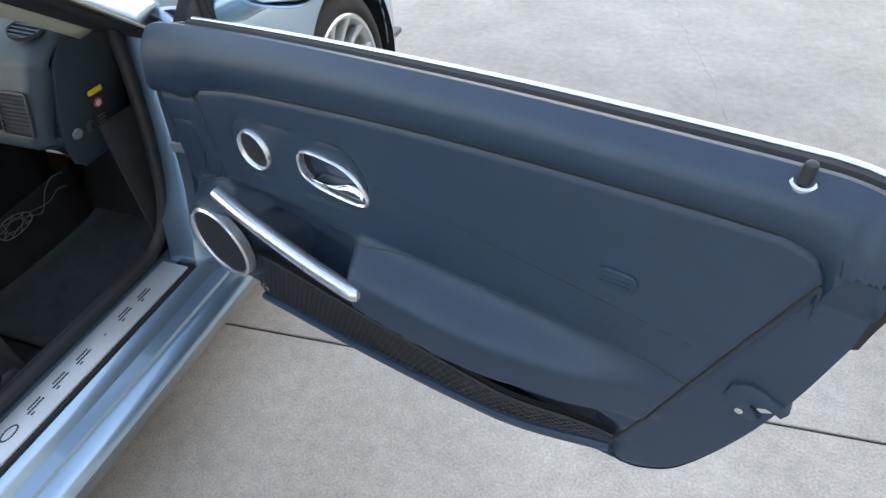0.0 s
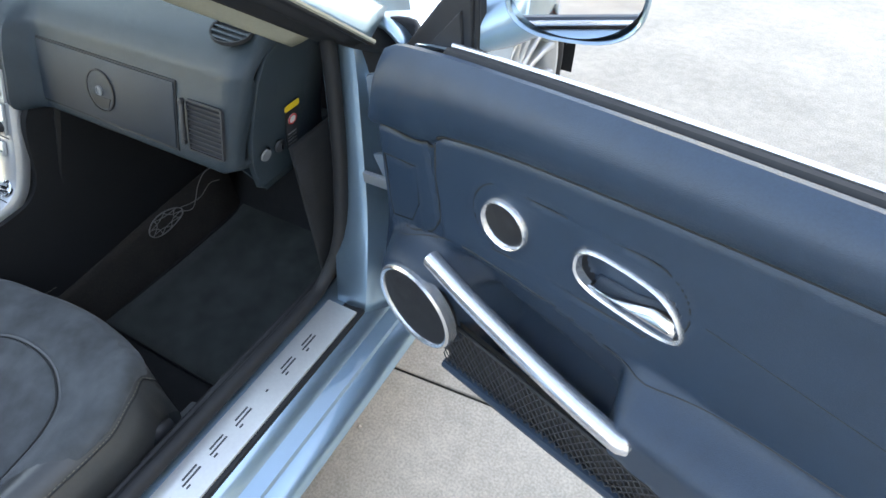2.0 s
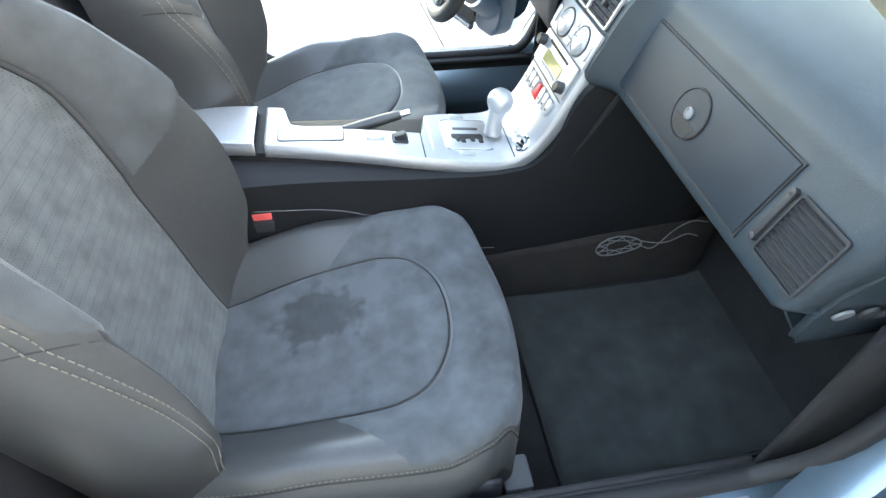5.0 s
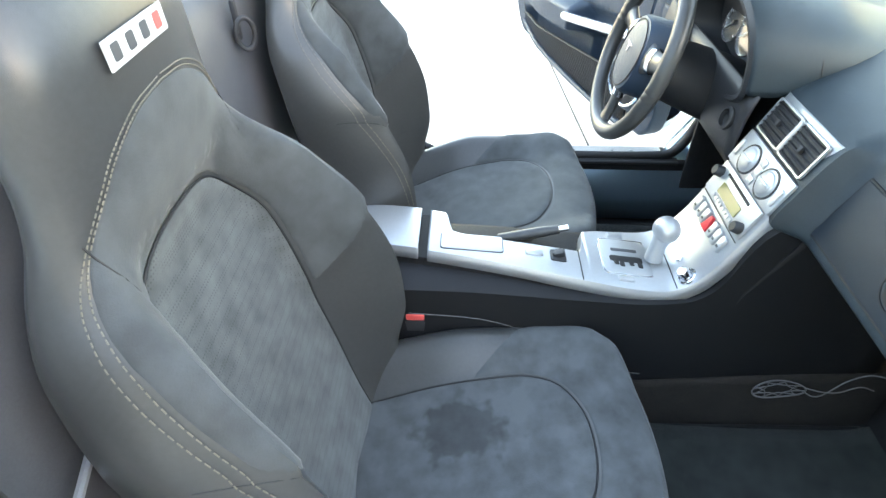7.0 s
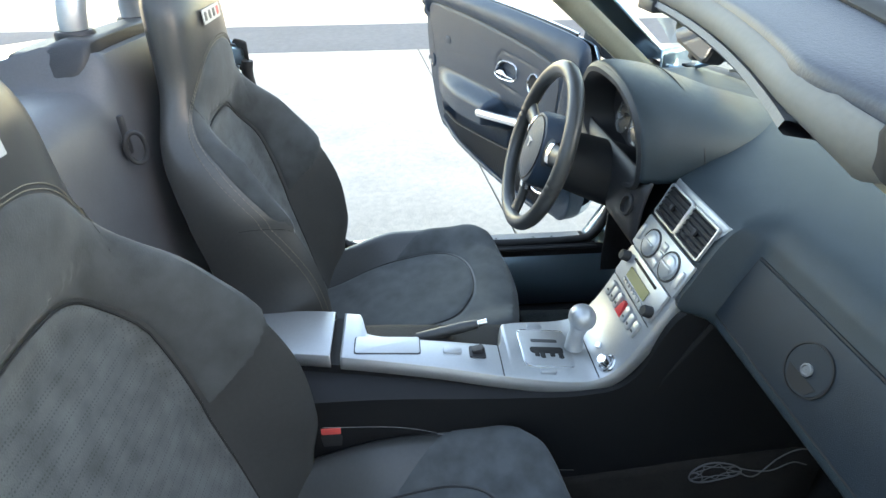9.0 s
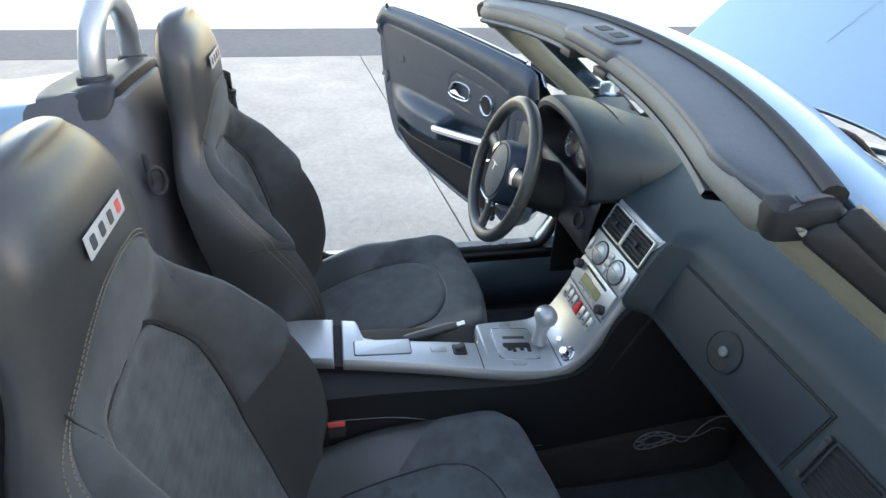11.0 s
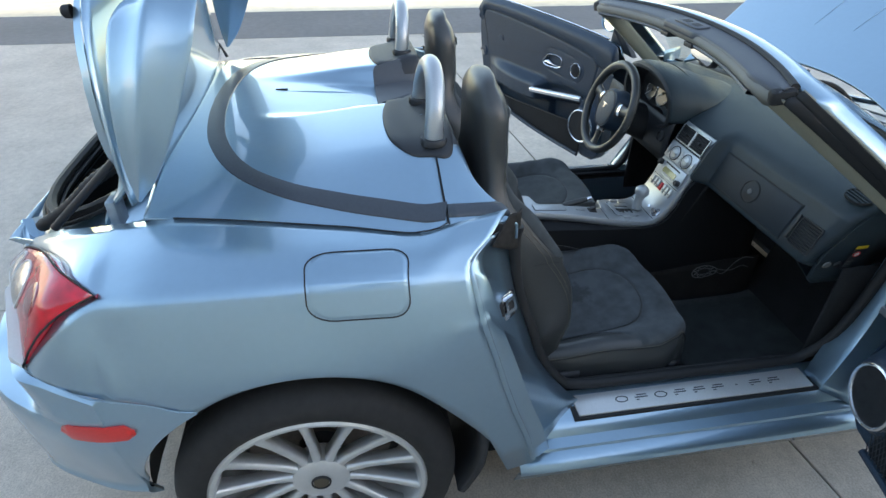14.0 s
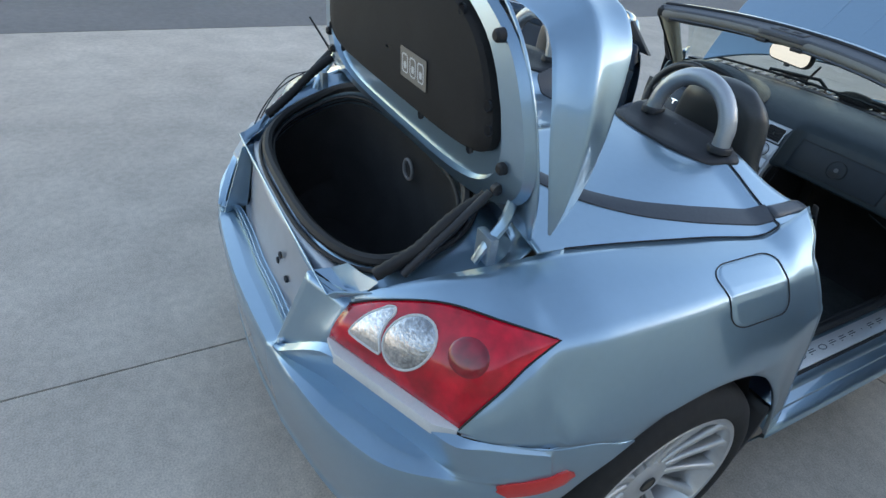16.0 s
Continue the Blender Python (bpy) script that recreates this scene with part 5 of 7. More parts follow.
    part("lock_knob", lathe([(0.006, 0.0), (0.006, 0.016), (0.005, 0.020), (0.003, 0.021), (0.0005, 0.021)], M @ pose(0.985, 0.931, -0.002, -80, 0, 0), 14), BLACK, d)
    # embossed pill mark
    part("emblem_plate", prism(rrect(0.052, 0.030, 0.014, 6), M @ pose(0.852, 0.742, -0.003, 0, 0, 3), 0.0055, 0.0015), VINYL, d)
    for k in range(3):
        part("emblem_bar", prism(rrect(0.036, 0.003, 0.0012, 2, cy=-0.007 + 0.007 * k), M @ pose(0.852, 0.742, 0.002, 0, 0, 3), 0.0014), VINYL, d)
    # map pocket with a net
    lo = [M @ Vector((u, lerp(u, [(0.10, 0.296), (0.33, 0.306), (0.55, 0.325), (0.72, 0.350), (0.82, 0.370), (0.90, 0.398)]), 0.018 - 0.02 * ease((u - 0.7) / 0.2))) for u in [0.10 + 0.80 * k / 60 for k in range(61)]]
    hi = [M @ Vector((u, lerp(u, [(0.10, 0.460), (0.25, 0.455), (0.36, 0.448), (0.50, 0.440), (0.68, 0.432), (0.83, 0.430), (0.90, 0.430)]), 0.030 - 0.03 * ease((u - 0.7) / 0.2))) for u in [0.10 + 0.80 * k / 60 for k in range(61)]]
    part("pocket_back", loft([[a.lerp(b, v) + (M.to_3x3() @ Vector((0, 0, -0.012))) for a, b in zip(lo, hi)] for v in (0, 0.5, 1.0)]), RUBBER, d)
    bm = bmesh.new()
    for i in range(0, 60):
        for j in range(5):
            p0 = lo[i].lerp(hi[i], j / 5)
            p1 = lo[i + 1].lerp(hi[i + 1], (j + 1) / 5)
            p2 = lo[i + 1].lerp(hi[i + 1], j / 5)
            p3 = lo[i].lerp(hi[i], (j + 1) / 5)
            tube([p0, p1], 0.0012, 4, cap=False, bm=bm)
            tube([p2, p3], 0.0012, 4, cap=False, bm=bm)
    part("pocket_net", bm, NET, d, "black elastic pocket net")
    part("pocket_lip", tube(lo, 0.011, 8, flat=1.0), VINYL, d)
    part("pocket_rim", tube(hi, 0.004, 6), RUBBER, d)
    # mirror sail panel
    part("sail_panel", prism([(-0.070, 0.828), (0.078, 0.850), (0.074, 0.972), (0.066, 0.974)], M @ pose(0, 0, -0.105), 0.030, 0.004), BLACK, d)
    part("sail_ridge", prism([(-0.020, 0.842), (0.066, 0.856), (0.062, 0.925)], M @ pose(0, 0, -0.076), 0.006, 0.002), BLACK, d)
    part("window_channel", tube([M @ Vector((0.081, 0.850, -0.080)), M @ Vector((0.079, 0.91, -0.084)), M @ Vector((0.075, 0.972, -0.088))], 0.0045, 8), RUBBER, d)
    # latch end
    LM = M @ pose(1.036, 0.620, -0.03) @ Matrix.Diagonal((0.8, 0.8, 0.9, 1))
    lc = part("latch_cover", prism([(-0.040, 0.0), (-0.036, 0.026), (-0.014, 0.042), (0.010, 0.036), (0.046, 0.014), (0.040, -0.002), (0.010, 0.014), (-0.004, 0.012), (-0.006, -0.002), (0.018, -0.020), (0.010, -0.034), (-0.012, -0.032), (-0.034, -0.016)], LM, 0.024, 0.003), VINYL, d, "dark moulded cover round the door latch")
    part("latch_slot", prism(rrect(0.042, 0.030, 0.006, 4, cx=0.012, cy=0.0), LM @ pose(0, 0, 0.008, 0, 0, -36), 0.006), RUBBER, lc)
    part("latch_claw", prism([(0.004, -0.006), (0.024, 0.006), (0.028, -0.002), (0.012, -0.014)], LM @ pose(0, 0, 0.014), 0.006, 0.002), CHROME, lc)
    part("latch_bolt", lathe([(0.006, 0), (0.006, 0.003), (0.003, 0.004), (0.0005, 0.004)], LM @ pose(-0.012, -0.018, 0.024), 12), CHROME, lc)
    part("end_rubber", tube([M @ Vector((u, z, -0.045)) for u, z in ((1.085, 0.74), (1.092, 0.80), (1.090, 0.87), (1.075, 0.925))], 0.013, 8), RUBBER, d)
    # outside mirror
    mm = M @ pose(0.170, 0.950, -0.158, -7, 22, 0)
    rws = []
    for w, n in ((0.001, -0.085), (0.55, -0.075), (0.85, -0.045), (0.98, -0.01), (1.0, 0.012), (0.97, 0.016), (0.93, 0.010)):
        rws.append([mm @ Vector((0.086 * w * math.copysign(abs(math.cos(t)) ** 0.75, math.cos(t)), 0.056 * w * math.copysign(abs(math.sin(t)) ** 0.75, math.sin(t)), n)) for t in [2 * math.pi * k / 36 for k in range(36)]])
    mi = part("mirror_housing", loft(rws, close_v=True), PAINT, d, "painted door mirror")
    part("mirror_glass", lathe([(0.0005, 0.008), (1.0, 0.008)], mm @ Matrix.Diagonal((0.079, 0.051, 1, 1)), 36), MIRROR, mi)
    part("mirror_foot", tube([M @ Vector((0.05, 0.885, -0.095)), M @ Vector((0.07, 0.895, -0.14)), M @ Vector((0.12, 0.930, -0.20))], [0.028, 0.038, 0.044], 16), PAINT, mi)
    return d


door(1, (0.85, 1.443, 0), radians(-15.8))
door(-1, (0.872, 1.375, 0), radians(-22))

# ---- cabin ----
part("floor_pan", box(-0.64, 0.64, 0.40, 1.9, 0.09, 0.150), CARPET, car)
for s in (1, -1):
    part("side_lining", smooth_loft([[(s * x, y, z) for x, z in ((0.648, 0.345), (0.636, 0.30), (0.628, 0.20), (0.625, 0.10))] for y in (0.42, 0.9, 1.45, 1.7)], 6, 8), CARPET, car, solid=0.006)
    part("footwell_front", smooth_loft([[(s * x, 1.60, 0.140), (s * x, 1.70, 0.22), (s * x, 1.76, 0.42), (s * x, 1.77, 0.64)] for x in (0.08, 0.35, 0.64)], 6, 14), CARPET, car, solid=0.01)
    k = part("kick_panel", smooth_loft([[(s * 0.625, y, 0.14), (s * 0.632, y, 0.40), (s * 0.632, y, 0.66)] for y in (1.44, 1.55, 1.77)], 6, 8), CARPET, car, solid=0.01)
rws = [[(x, y, z) for y, z in ((0.40, h0), (0.75, h0 + 0.01), (1.0, h1), (1.16, h2), (1.24, h3), (1.32, h4), (1.60, h5))] for x, h0, h1, h2, h3, h4, h5 in ((0.120, 0.12, 0.12, 0.12, 0.12, 0.12, 0.12), (0.112, 0.30, 0.30, 0.30, 0.32, 0.35, 0.40), (0.100, 0.505, 0.500, 0.495, 0.53, 0.68, 0.72), (0.080, 0.515, 0.508, 0.500, 0.535, 0.70, 0.74), (-0.080, 0.515, 0.508, 0.500, 0.535, 0.70, 0.74), (-0.100, 0.505, 0.500, 0.495, 0.53, 0.68, 0.72), (-0.112, 0.30, 0.30, 0.30, 0.32, 0.35, 0.40), (-0.120, 0.12, 0.12, 0.12, 0.12, 0.12, 0.12))]
part("tunnel", loft([spline(r, 40) for r in rws]), TUNNEL, car, solid=0.006)
for s in (1, -1):
    part("tunnel_carpet", smooth_loft([[(s * 0.126, y, 0.12), (s * 0.120, y, 0.22), (s * 0.117, y, zz)] for y, zz in ((0.62, 0.36), (0.9, 0.33), (1.1, 0.29), (1.4, 0.32), (1.65, 0.34))], 12, 8), CARPET2, car, "dark brown tunnel carpet", solid=0.004)
    part("console_stitch", tube(spline([(s * 0.1135, 0.70, 0.47), (s * 0.1145, 0.85, 0.455), (s * 0.1185, 0.98, 0.40), (s * 0.1205, 1.08, 0.335), (s * 0.1205, 1.15, 0.32)], 30), 0.0006, 4), GREYP, car)

# console top: a silver strip that sweeps up into the stack
SY = [(0.44, 0.545), (0.60, 0.556), (0.735, 0.560), (0.90, 0.548), (1.02, 0.531), (1.11, 0.518), (1.165, 0.516), (1.20, 0.532), (1.225, 0.565), (1.245, 0.605), (1.29, 0.705), (1.338, 0.815)]
CY = spline([(0, y, z) for y, z in SY], 90)


def console_edges(y):
    """The driver's edge, cut away beside the hand brake, and the passenger's edge, which runs in towards the rear."""
    x0 = lerp(y, [(0.44, -0.108), (0.62, -0.105), (0.72, -0.092), (0.77, -0.084), (1.03, -0.070), (1.064, -0.078), (1.167, -0.090), (1.22, -0.096), (1.34, -0.096)])
    cut = lerp(y, [(0.76, -0.034), (0.80, -0.020), (0.90, -0.010), (1.03, -0.006)])
    k = ease((y - 0.761) / 0.016) * (1 - ease((y - 1.018) / 0.016))
    return x0 * (1 - k) + cut * k, lerp(y, [(0.44, 0.006), (0.617, 0.022), (0.733, 0.042), (0.88, 0.064), (1.008, 0.081), (1.105, 0.088), (1.20, 0.090), (1.34, 0.090)])


def strip(i0, i1, section):
    rws = []
    for k in range(i0 * 4, (i1 - 1) * 4 + 1):
        i = min(88, k // 4)
        p = CY[i].lerp(CY[i + 1], k / 4 - i)
        d = (CY[min(i + 2, 89)] - CY[max(i - 1, 0)]).normalized()
        n = Vector((0, -d.z, d.y))
        rws.append([Vector((x, 0, 0)) + p + n * e for x, e in section(p.y)])
    return loft(rws)


def top_section(y, up=0.0):
    x0, x1 = console_edges(y)
    return [(x, e + up) for x, e in ((x0, -0.024), (x0 + 0.001, -0.008), (x0 + 0.004, -0.002), (x0 + 0.009, 0), (x1 - 0.009, 0), (x1 - 0.004, -0.002), (x1 - 0.001, -0.008), (x1 + 0.002, -0.024))]


def base_section(y):
    x0, x1 = console_edges(y)
    out = 0.104 + (x1 + 0.012 - 0.104) * ease((y - 1.10) / 0.10)
    return [(-0.108, -0.11), (min(x0 - 0.012, -0.100), -0.085), (x0 - 0.002, -0.060), (x0 + 0.001, -0.018), (x1 - 0.001, -0.018), (x1 + 0.003, -0.050), (x1 * 0.65 + out * 0.35, -0.11), (out, -0.18 + 0.11 * ease((y - 1.15) / 0.08))]


con = part("console", strip(16, 90, top_section), SILVER, car, "satin silver centre console and stack", solid=0.003)
part("armrest_lid", strip(0, 16, lambda y: top_section(y, 0.002)), SILVER, car, "satin silver console bin lid", solid=0.003)
part("console_base", strip(0, 90, base_section), TUNNEL, car, solid=0.004)
part("bin_latch", box(0.028, 0.044, 0.655, 0.695, 0.512, 0.524, r=0.003), BLACK, car)


def on_strip(y):
    i = min(range(90), key=lambda k: abs(CY[k].y - y))
    d = (CY[min(i + 1, 89)] - CY[max(i - 1, 0)]).normalized()
    return pose_axes(CY[i], (1, 0, 0), d)


def pad(name, y, x, w, h, mat, t=0.003, r=0.004, label="", parent=None, lift=0.0):
    return part(name, prism(rrect(w, h, r, 4, cx=x), on_strip(y) @ pose(0, 0, lift), t, min(t, r) * 0.5), mat, parent or con, label)


pad("console_tray", 0.822, 0.011, 0.043, 0.115, SILVER, 0.0025, 0.005)
pad("console_gap", 0.822, 0.011, 0.046, 0.118, RUBBER, 0.001, 0.006)
pad("window_switch", 0.932, 0.022, 0.016, 0.034, SILVER, 0.004)
pad("switch_well", 0.981, 0.023, 0.030, 0.030, BLACK, 0.003)
part("switch_stalk", prism(rrect(0.014, 0.022, 0.004), on_strip(0.981) @ pose(0.023, 0.002, 0.003, 25, 0, 0), 0.010, 0.003), BLACK, con)
pad("console_joint", 1.012, 0.038, 0.082, 0.0022, RUBBER, 0.0008, 0.0008)
# hand brake
part("hand_brake", tube(spline([(-0.060, 0.80, 0.490), (-0.058, 0.90, 0.518), (-0.056, 0.985, 0.540)], 12), [0.011] * 9 + [0.011, 0.010, 0.009], 12), LEATHER, car)
part("brake_button", tube([(-0.056, 0.985, 0.540), (-0.056, 1.003, 0.545)], 0.006, 10), CHROME, car)
# gear selector
g = pad("gear_surround", 1.108, 0.0, 0.104, 0.098, CHROME, 0.0015, 0.014)
pad("gear_plate", 1.108, 0.0, 0.098, 0.092, SILVER, 0.0025, 0.012)
pad("gear_slot", 1.108, 0.008, 0.018, 0.064, RUBBER, 0.0032, 0.006)
for k in range(4):
    pad("gate_notch", 1.085 + 0.014 * k, 0.018 + 0.004 * (k % 2), 0.016, 0.010, RUBBER, 0.0033, 0.003)
pad("gear_legend", 1.108, -0.018, 0.010, 0.052, MARK, 0.0031, 0.003)
for x in (-0.062, 0.062):
    pad("mode_button", 1.098, x, 0.014, 0.03, SILVER, 0.005, 0.004)
part("gear_lever", tube(spline([(0.006, 1.157, 0.522), (0.004, 1.159, 0.548), (0.002, 1.163, 0.566), (0.0, 1.166, 0.580)], 14), [0.017, 0.0165, 0.016, 0.0155, 0.015, 0.0145, 0.0145, 0.015, 0.016, 0.017, 0.018, 0.0185, 0.0185, 0.018], 14), SILVER, car, "satin silver gear lever and round knob")
bm = bmesh.new()
bmesh.ops.create_uvsphere(bm, u_segments=24, v_segments=16, radius=0.0265, matrix=pose(0, 1.168, 0.588, -25, 0, 0) @ Matrix.Diagonal((1, 0.95, 0.92, 1)))
part("gear_knob", bm, SILVER, car)
part("ash_joint", prism(rrect(0.170, 0.0022, 0.0008, 2), on_strip(1.180) @ pose(0, 0, 0), 0.001), RUBBER, con)
part("lighter_socket", lathe([(0.0175, 0), (0.0175, 0.004), (0.0145, 0.0055), (0.0125, 0.002)], on_strip(1.203) @ pose(0.066, 0, 0.0), 24), CHROME, con)
part("lighter_knob", lathe([(0.0105, 0), (0.0105, 0.018), (0.0085, 0.021), (0.0005, 0.021)], on_strip(1.203) @ pose(0.066, 0, 0.0), 20), CHROME, con)
part("alarm_lamp", lathe([(0.007, 0), (0.007, 0.004), (0.005, 0.006), (0.0005, 0.006)], on_strip(1.200) @ pose(0.018, 0, 0), 16), CHROME, con)

# stack face
ST = pose_axes((-0.003, 1.2465, 0.6085), (1, 0, 0), CY[89] - CY[84])


def face(name, x, s, w, h, mat, t=0.004, r=0.003, label="", up=0.001, parent=None):
    return part(name, prism(rrect(w, h, r, 4), ST @ pose(x, s, up), t, min(t, r) * 0.4), mat, parent or con, label)


for k in range(7):
    x = -0.062 + 0.0205 * k
    if k == 3:
        part("hazard_button", prism([(x - 0.012, -0.022), (x + 0.012, -0.022), (x + 0.004, 0.006), (x - 0.004, 0.006)], ST @ pose(0, 0, 0.001), 0.007, 0.002), HAZARD, con, "red triangular hazard button")
    else:
        b = face("stack_button", x, -0.007, 0.0155, 0.031, SILVER, 0.006, 0.005)
        part("button_mark", prism(rrect(0.007, 0.004, 0.001, 2), ST @ pose(x, -0.012, 0.007), 0.0006), MARK, b)
face("row_joint", 0, 0.0165, 0.165, 0.0018, RUBBER, 0.0006, 0.0008)
r = face("radio", 0, 0.053, 0.164, 0.060, SILVER, 0.005, 0.003, "silver radio with an amber display")
part("radio_display", prism(rrect(0.082, 0.0205, 0.002, 2), ST @ pose(0.0, 0.048, 0.0065), 0.0012), LCD, r, "olive liquid-crystal display")
part("cassette_slot", prism(rrect(0.095, 0.005, 0.001, 2), ST @ pose(0.0, 0.072, 0.0062), 0.0012), RUBBER, r)
for k in range(8):
    part("radio_key", prism(rrect(0.0085, 0.0065, 0.002, 3), ST @ pose(-0.039 + 0.0111 * k, 0.0305, 0.0062), 0.003), SILVER, r)
for x, s in ((-0.070, 0.062), (0.070, 0.038)):
    part("radio_knob", lathe([(0.0105, 0), (0.0100, 0.013), (0.008, 0.0155), (0.0005, 0.0155)], ST @ pose(x, s, 0.006), 20), BLACK, r)
face("climate_panel", 0, 0.1165, 0.180, 0.062, SILVER, 0.0055, 0.003, "satin silver climate panel", -0.001)
for x in (-0.040, 0.036):
    k = part("climate_knob", lathe([(0.0235, 0), (0.0235, 0.003), (0.0205, 0.004), (0.0195, 0.006), (0.0175, 0.0072), (0.0005, 0.0072)], ST @ pose(x + 0.003, 0.1135, 0.0035), 32), SILVER, con, "silver climate knob in a dark ring")
    part("knob_ring", lathe([(0.0275, 0.0), (0.0270, 0.0025), (0.0238, 0.0025)], ST @ pose(x + 0.003, 0.1135, 0.0035), 32), BLACK, k)
    part("knob_grip", box(-0.017, 0.017, -0.003, 0.003, 0.0068, 0.0100, r=0.001), SILVER, k).matrix_basis = ST @ pose(x + 0.003, 0.1135, 0.0035)
for dx, ds in ((0, 0.016), (0, -0.018), (0.001, -0.001)):
    face("climate_button", dx + 0.001, 0.1135 + ds, 0.018, 0.014, SILVER, 0.003, 0.003, up=0.004)
for x in (-0.080, 0.079):
    face("seat_heat_button", x, 0.1135, 0.012, 0.032, SILVER, 0.004, 0.005, up=0.004)
face("stack_joint", 0, 0.149, 0.178, 0.0016, RUBBER, 0.0006, 0.0008)


def vent(x, s, w, h, m=None, parent=None, nm="air_vent"):
    m = m or (ST @ pose(x, s, 0.001))
    v = part(nm, prism(rrect(w, h, 0.003, 3), m, 0.001), RUBBER, parent or con, "black slatted air vent")
    part("vent_frame", ring(rrect(w + 0.006, h + 0.006, 0.005, 3), rrect(w, h, 0.003, 3), m, 0.005), SILVER if parent is None else BLACK, v)
    nsl = 6 if parent is None else 10
    for k in range(nsl):
        part("slat", box(-w / 2, w / 2, -0.0012, 0.0012, 0.000, 0.0045), BLACK, v, smooth=False).matrix_basis = m @ pose(0, -h / 2 + h * (k + 0.5) / nsl, 0, 30, 0, 0)
    if parent is None:
        part("vent_tab", box(-0.004, 0.004, -0.006, 0.006, 0.002, 0.009, r=0.001), BLACK, v).matrix_basis = m
    return v


vent(-0.043, 0.1855, 0.076, 0.056)
vent(0.043, 0.1855, 0.076, 0.056)
part("vent_divider", prism(rrect(0.006, 0.056, 0.002, 2), ST @ pose(0, 0.1855, 0.001), 0.006), SILVER, con)

# dashboard


def dash_end_x(p):
    """The dash ends lean in towards the foot."""
    x, y, z = p
    xe = lerp(z, [(0.585, 0.585), (0.70, 0.606), (0.80, 0.634), (0.87, 0.642)])
    if abs(x) > 0.52:
        x = math.copysign(0.52 + (abs(x) - 0.52) * (xe - 0.52) / 0.122, x)
    return Vector((x, y, z))


def dash_row(x):
    e = ease((abs(x) - 0.617) / 0.03)
    b = 0.05 * (1 - (x / 0.65) ** 2)
    c = 0.028 * (1 - ease((abs(x) - 0.098) / 0.022))
    return [(x, 1.60 + 2.2 * b, 0.872 - 0.02 * e), (x, 1.50 + b, 0.872 - 0.02 * e), (x, 1.425, 0.850 - 0.02 * e), (x, 1.385 + 0.015 * e - c, 0.822 - 0.012 * e), (x, 1.372 + 0.03 * e - 1.5 * c, 0.795 - 0.004 * e), (x, 1.350 + 0.035 * e - 1.7 * c, 0.735), (x, 1.332 + 0.035 * e - 1.7 * c, 0.676), (x, 1.345 + 0.035 * e, 0.655 + 0.01 * e), (x, 1.43 + 0.02 * e, 0.628 + 0.02 * e), (x, 1.60, 0.63)]


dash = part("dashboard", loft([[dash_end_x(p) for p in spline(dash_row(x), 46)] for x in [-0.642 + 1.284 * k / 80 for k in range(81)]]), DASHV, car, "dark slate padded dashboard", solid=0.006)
for s in (1, -1):
    rws = []
    for z in (0.585, 0.60, 0.65, 0.70, 0.76, 0.80, 0.83, 0.855):
        y0 = lerp(z, [(0.585, 1.400), (0.60, 1.382), (0.65, 1.374), (0.735, 1.385), (0.80, 1.402), (0.83, 1.425), (0.855, 1.48)])
        rws.append([dash_end_x((s * 0.6425, y0 + (1.56 - y0) * q, z)) + Vector((-s * 0.006 * (q == 0), 0, 0)) for q in (0, 0.03, 0.3, 0.7, 1)])
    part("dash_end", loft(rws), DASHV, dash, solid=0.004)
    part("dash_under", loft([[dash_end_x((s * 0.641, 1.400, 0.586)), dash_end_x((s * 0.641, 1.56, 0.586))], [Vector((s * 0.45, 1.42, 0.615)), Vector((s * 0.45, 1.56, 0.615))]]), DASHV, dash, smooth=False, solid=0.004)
FACE = pose_axes((0.306, 1.350, 0.735), (1, 0, 0), (0, 0.040, 0.118))
gx0, gx1 = 0.125 - 0.306, 0.484 - 0.306
glove = part("glovebox", prism([(gx0, -0.054), (gx0 + 0.01, 0.056), (gx1 + 0.006, 0.054), (gx1, -0.056)], FACE @ pose(0, 0, -0.004), 0.008, 0.003), DASHDARK, dash, "slate glovebox lid with a round key catch")
part("glovebox_gap", ring([(gx0 - 0.003, -0.057), (gx0 + 0.008, 0.059), (gx1 + 0.009, 0.057), (gx1 + 0.003, -0.059)], [(gx0, -0.054), (gx0 + 0.01, 0.056), (gx1 + 0.006, 0.054), (gx1, -0.056)], FACE @ pose(0, 0, -0.002), 0.0035), RUBBER, dash)
part("catch_ring", lathe([(0.036, 0.003), (0.036, 0.0065), (0.034, 0.0068), (0.0335, 0.003)], FACE, 36), RUBBER, glove)
part("catch_disc", lathe([(0.0335, 0.003), (0.033, 0.0060), (0.0005, 0.0062)], FACE, 36), DASHDARK, glove)
part("catch_grip", prism([(-0.026, -0.010), (0.026, -0.010), (0.018, -0.026), (0, -0.031), (-0.018, -0.026)], FACE @ pose(0, 0, 0.0055), 0.0012), RUBBER, glove)
part("key_lock", lathe([(0.0085, 0.005), (0.0085, 0.009), (0.006, 0.010), (0.005, 0.0085), (0.0005, 0.0085)], FACE, 20), GREYP, glove)
vent(0, 0, 0.072, 0.078, FACE @ pose(0.250, -0.006, 0.001), dash, "side_vent")
part("vent_wheel", box(-0.004, 0.004, -0.034, 0.034, 0, 0.006, r=0.002), BLACK, dash).matrix_basis = FACE @ pose(0.203, -0.004, 0.003)
for z in (0.030, -0.036):
    part("vent_stud", lathe([(0.005, 0), (0.005, 0.007), (0.0005, 0.008)], FACE @ pose(0.203, z, 0.003), 12), BLACK, dash)
DV = pose(0.581, 1.430, 0.8575, 14, 4, 0)
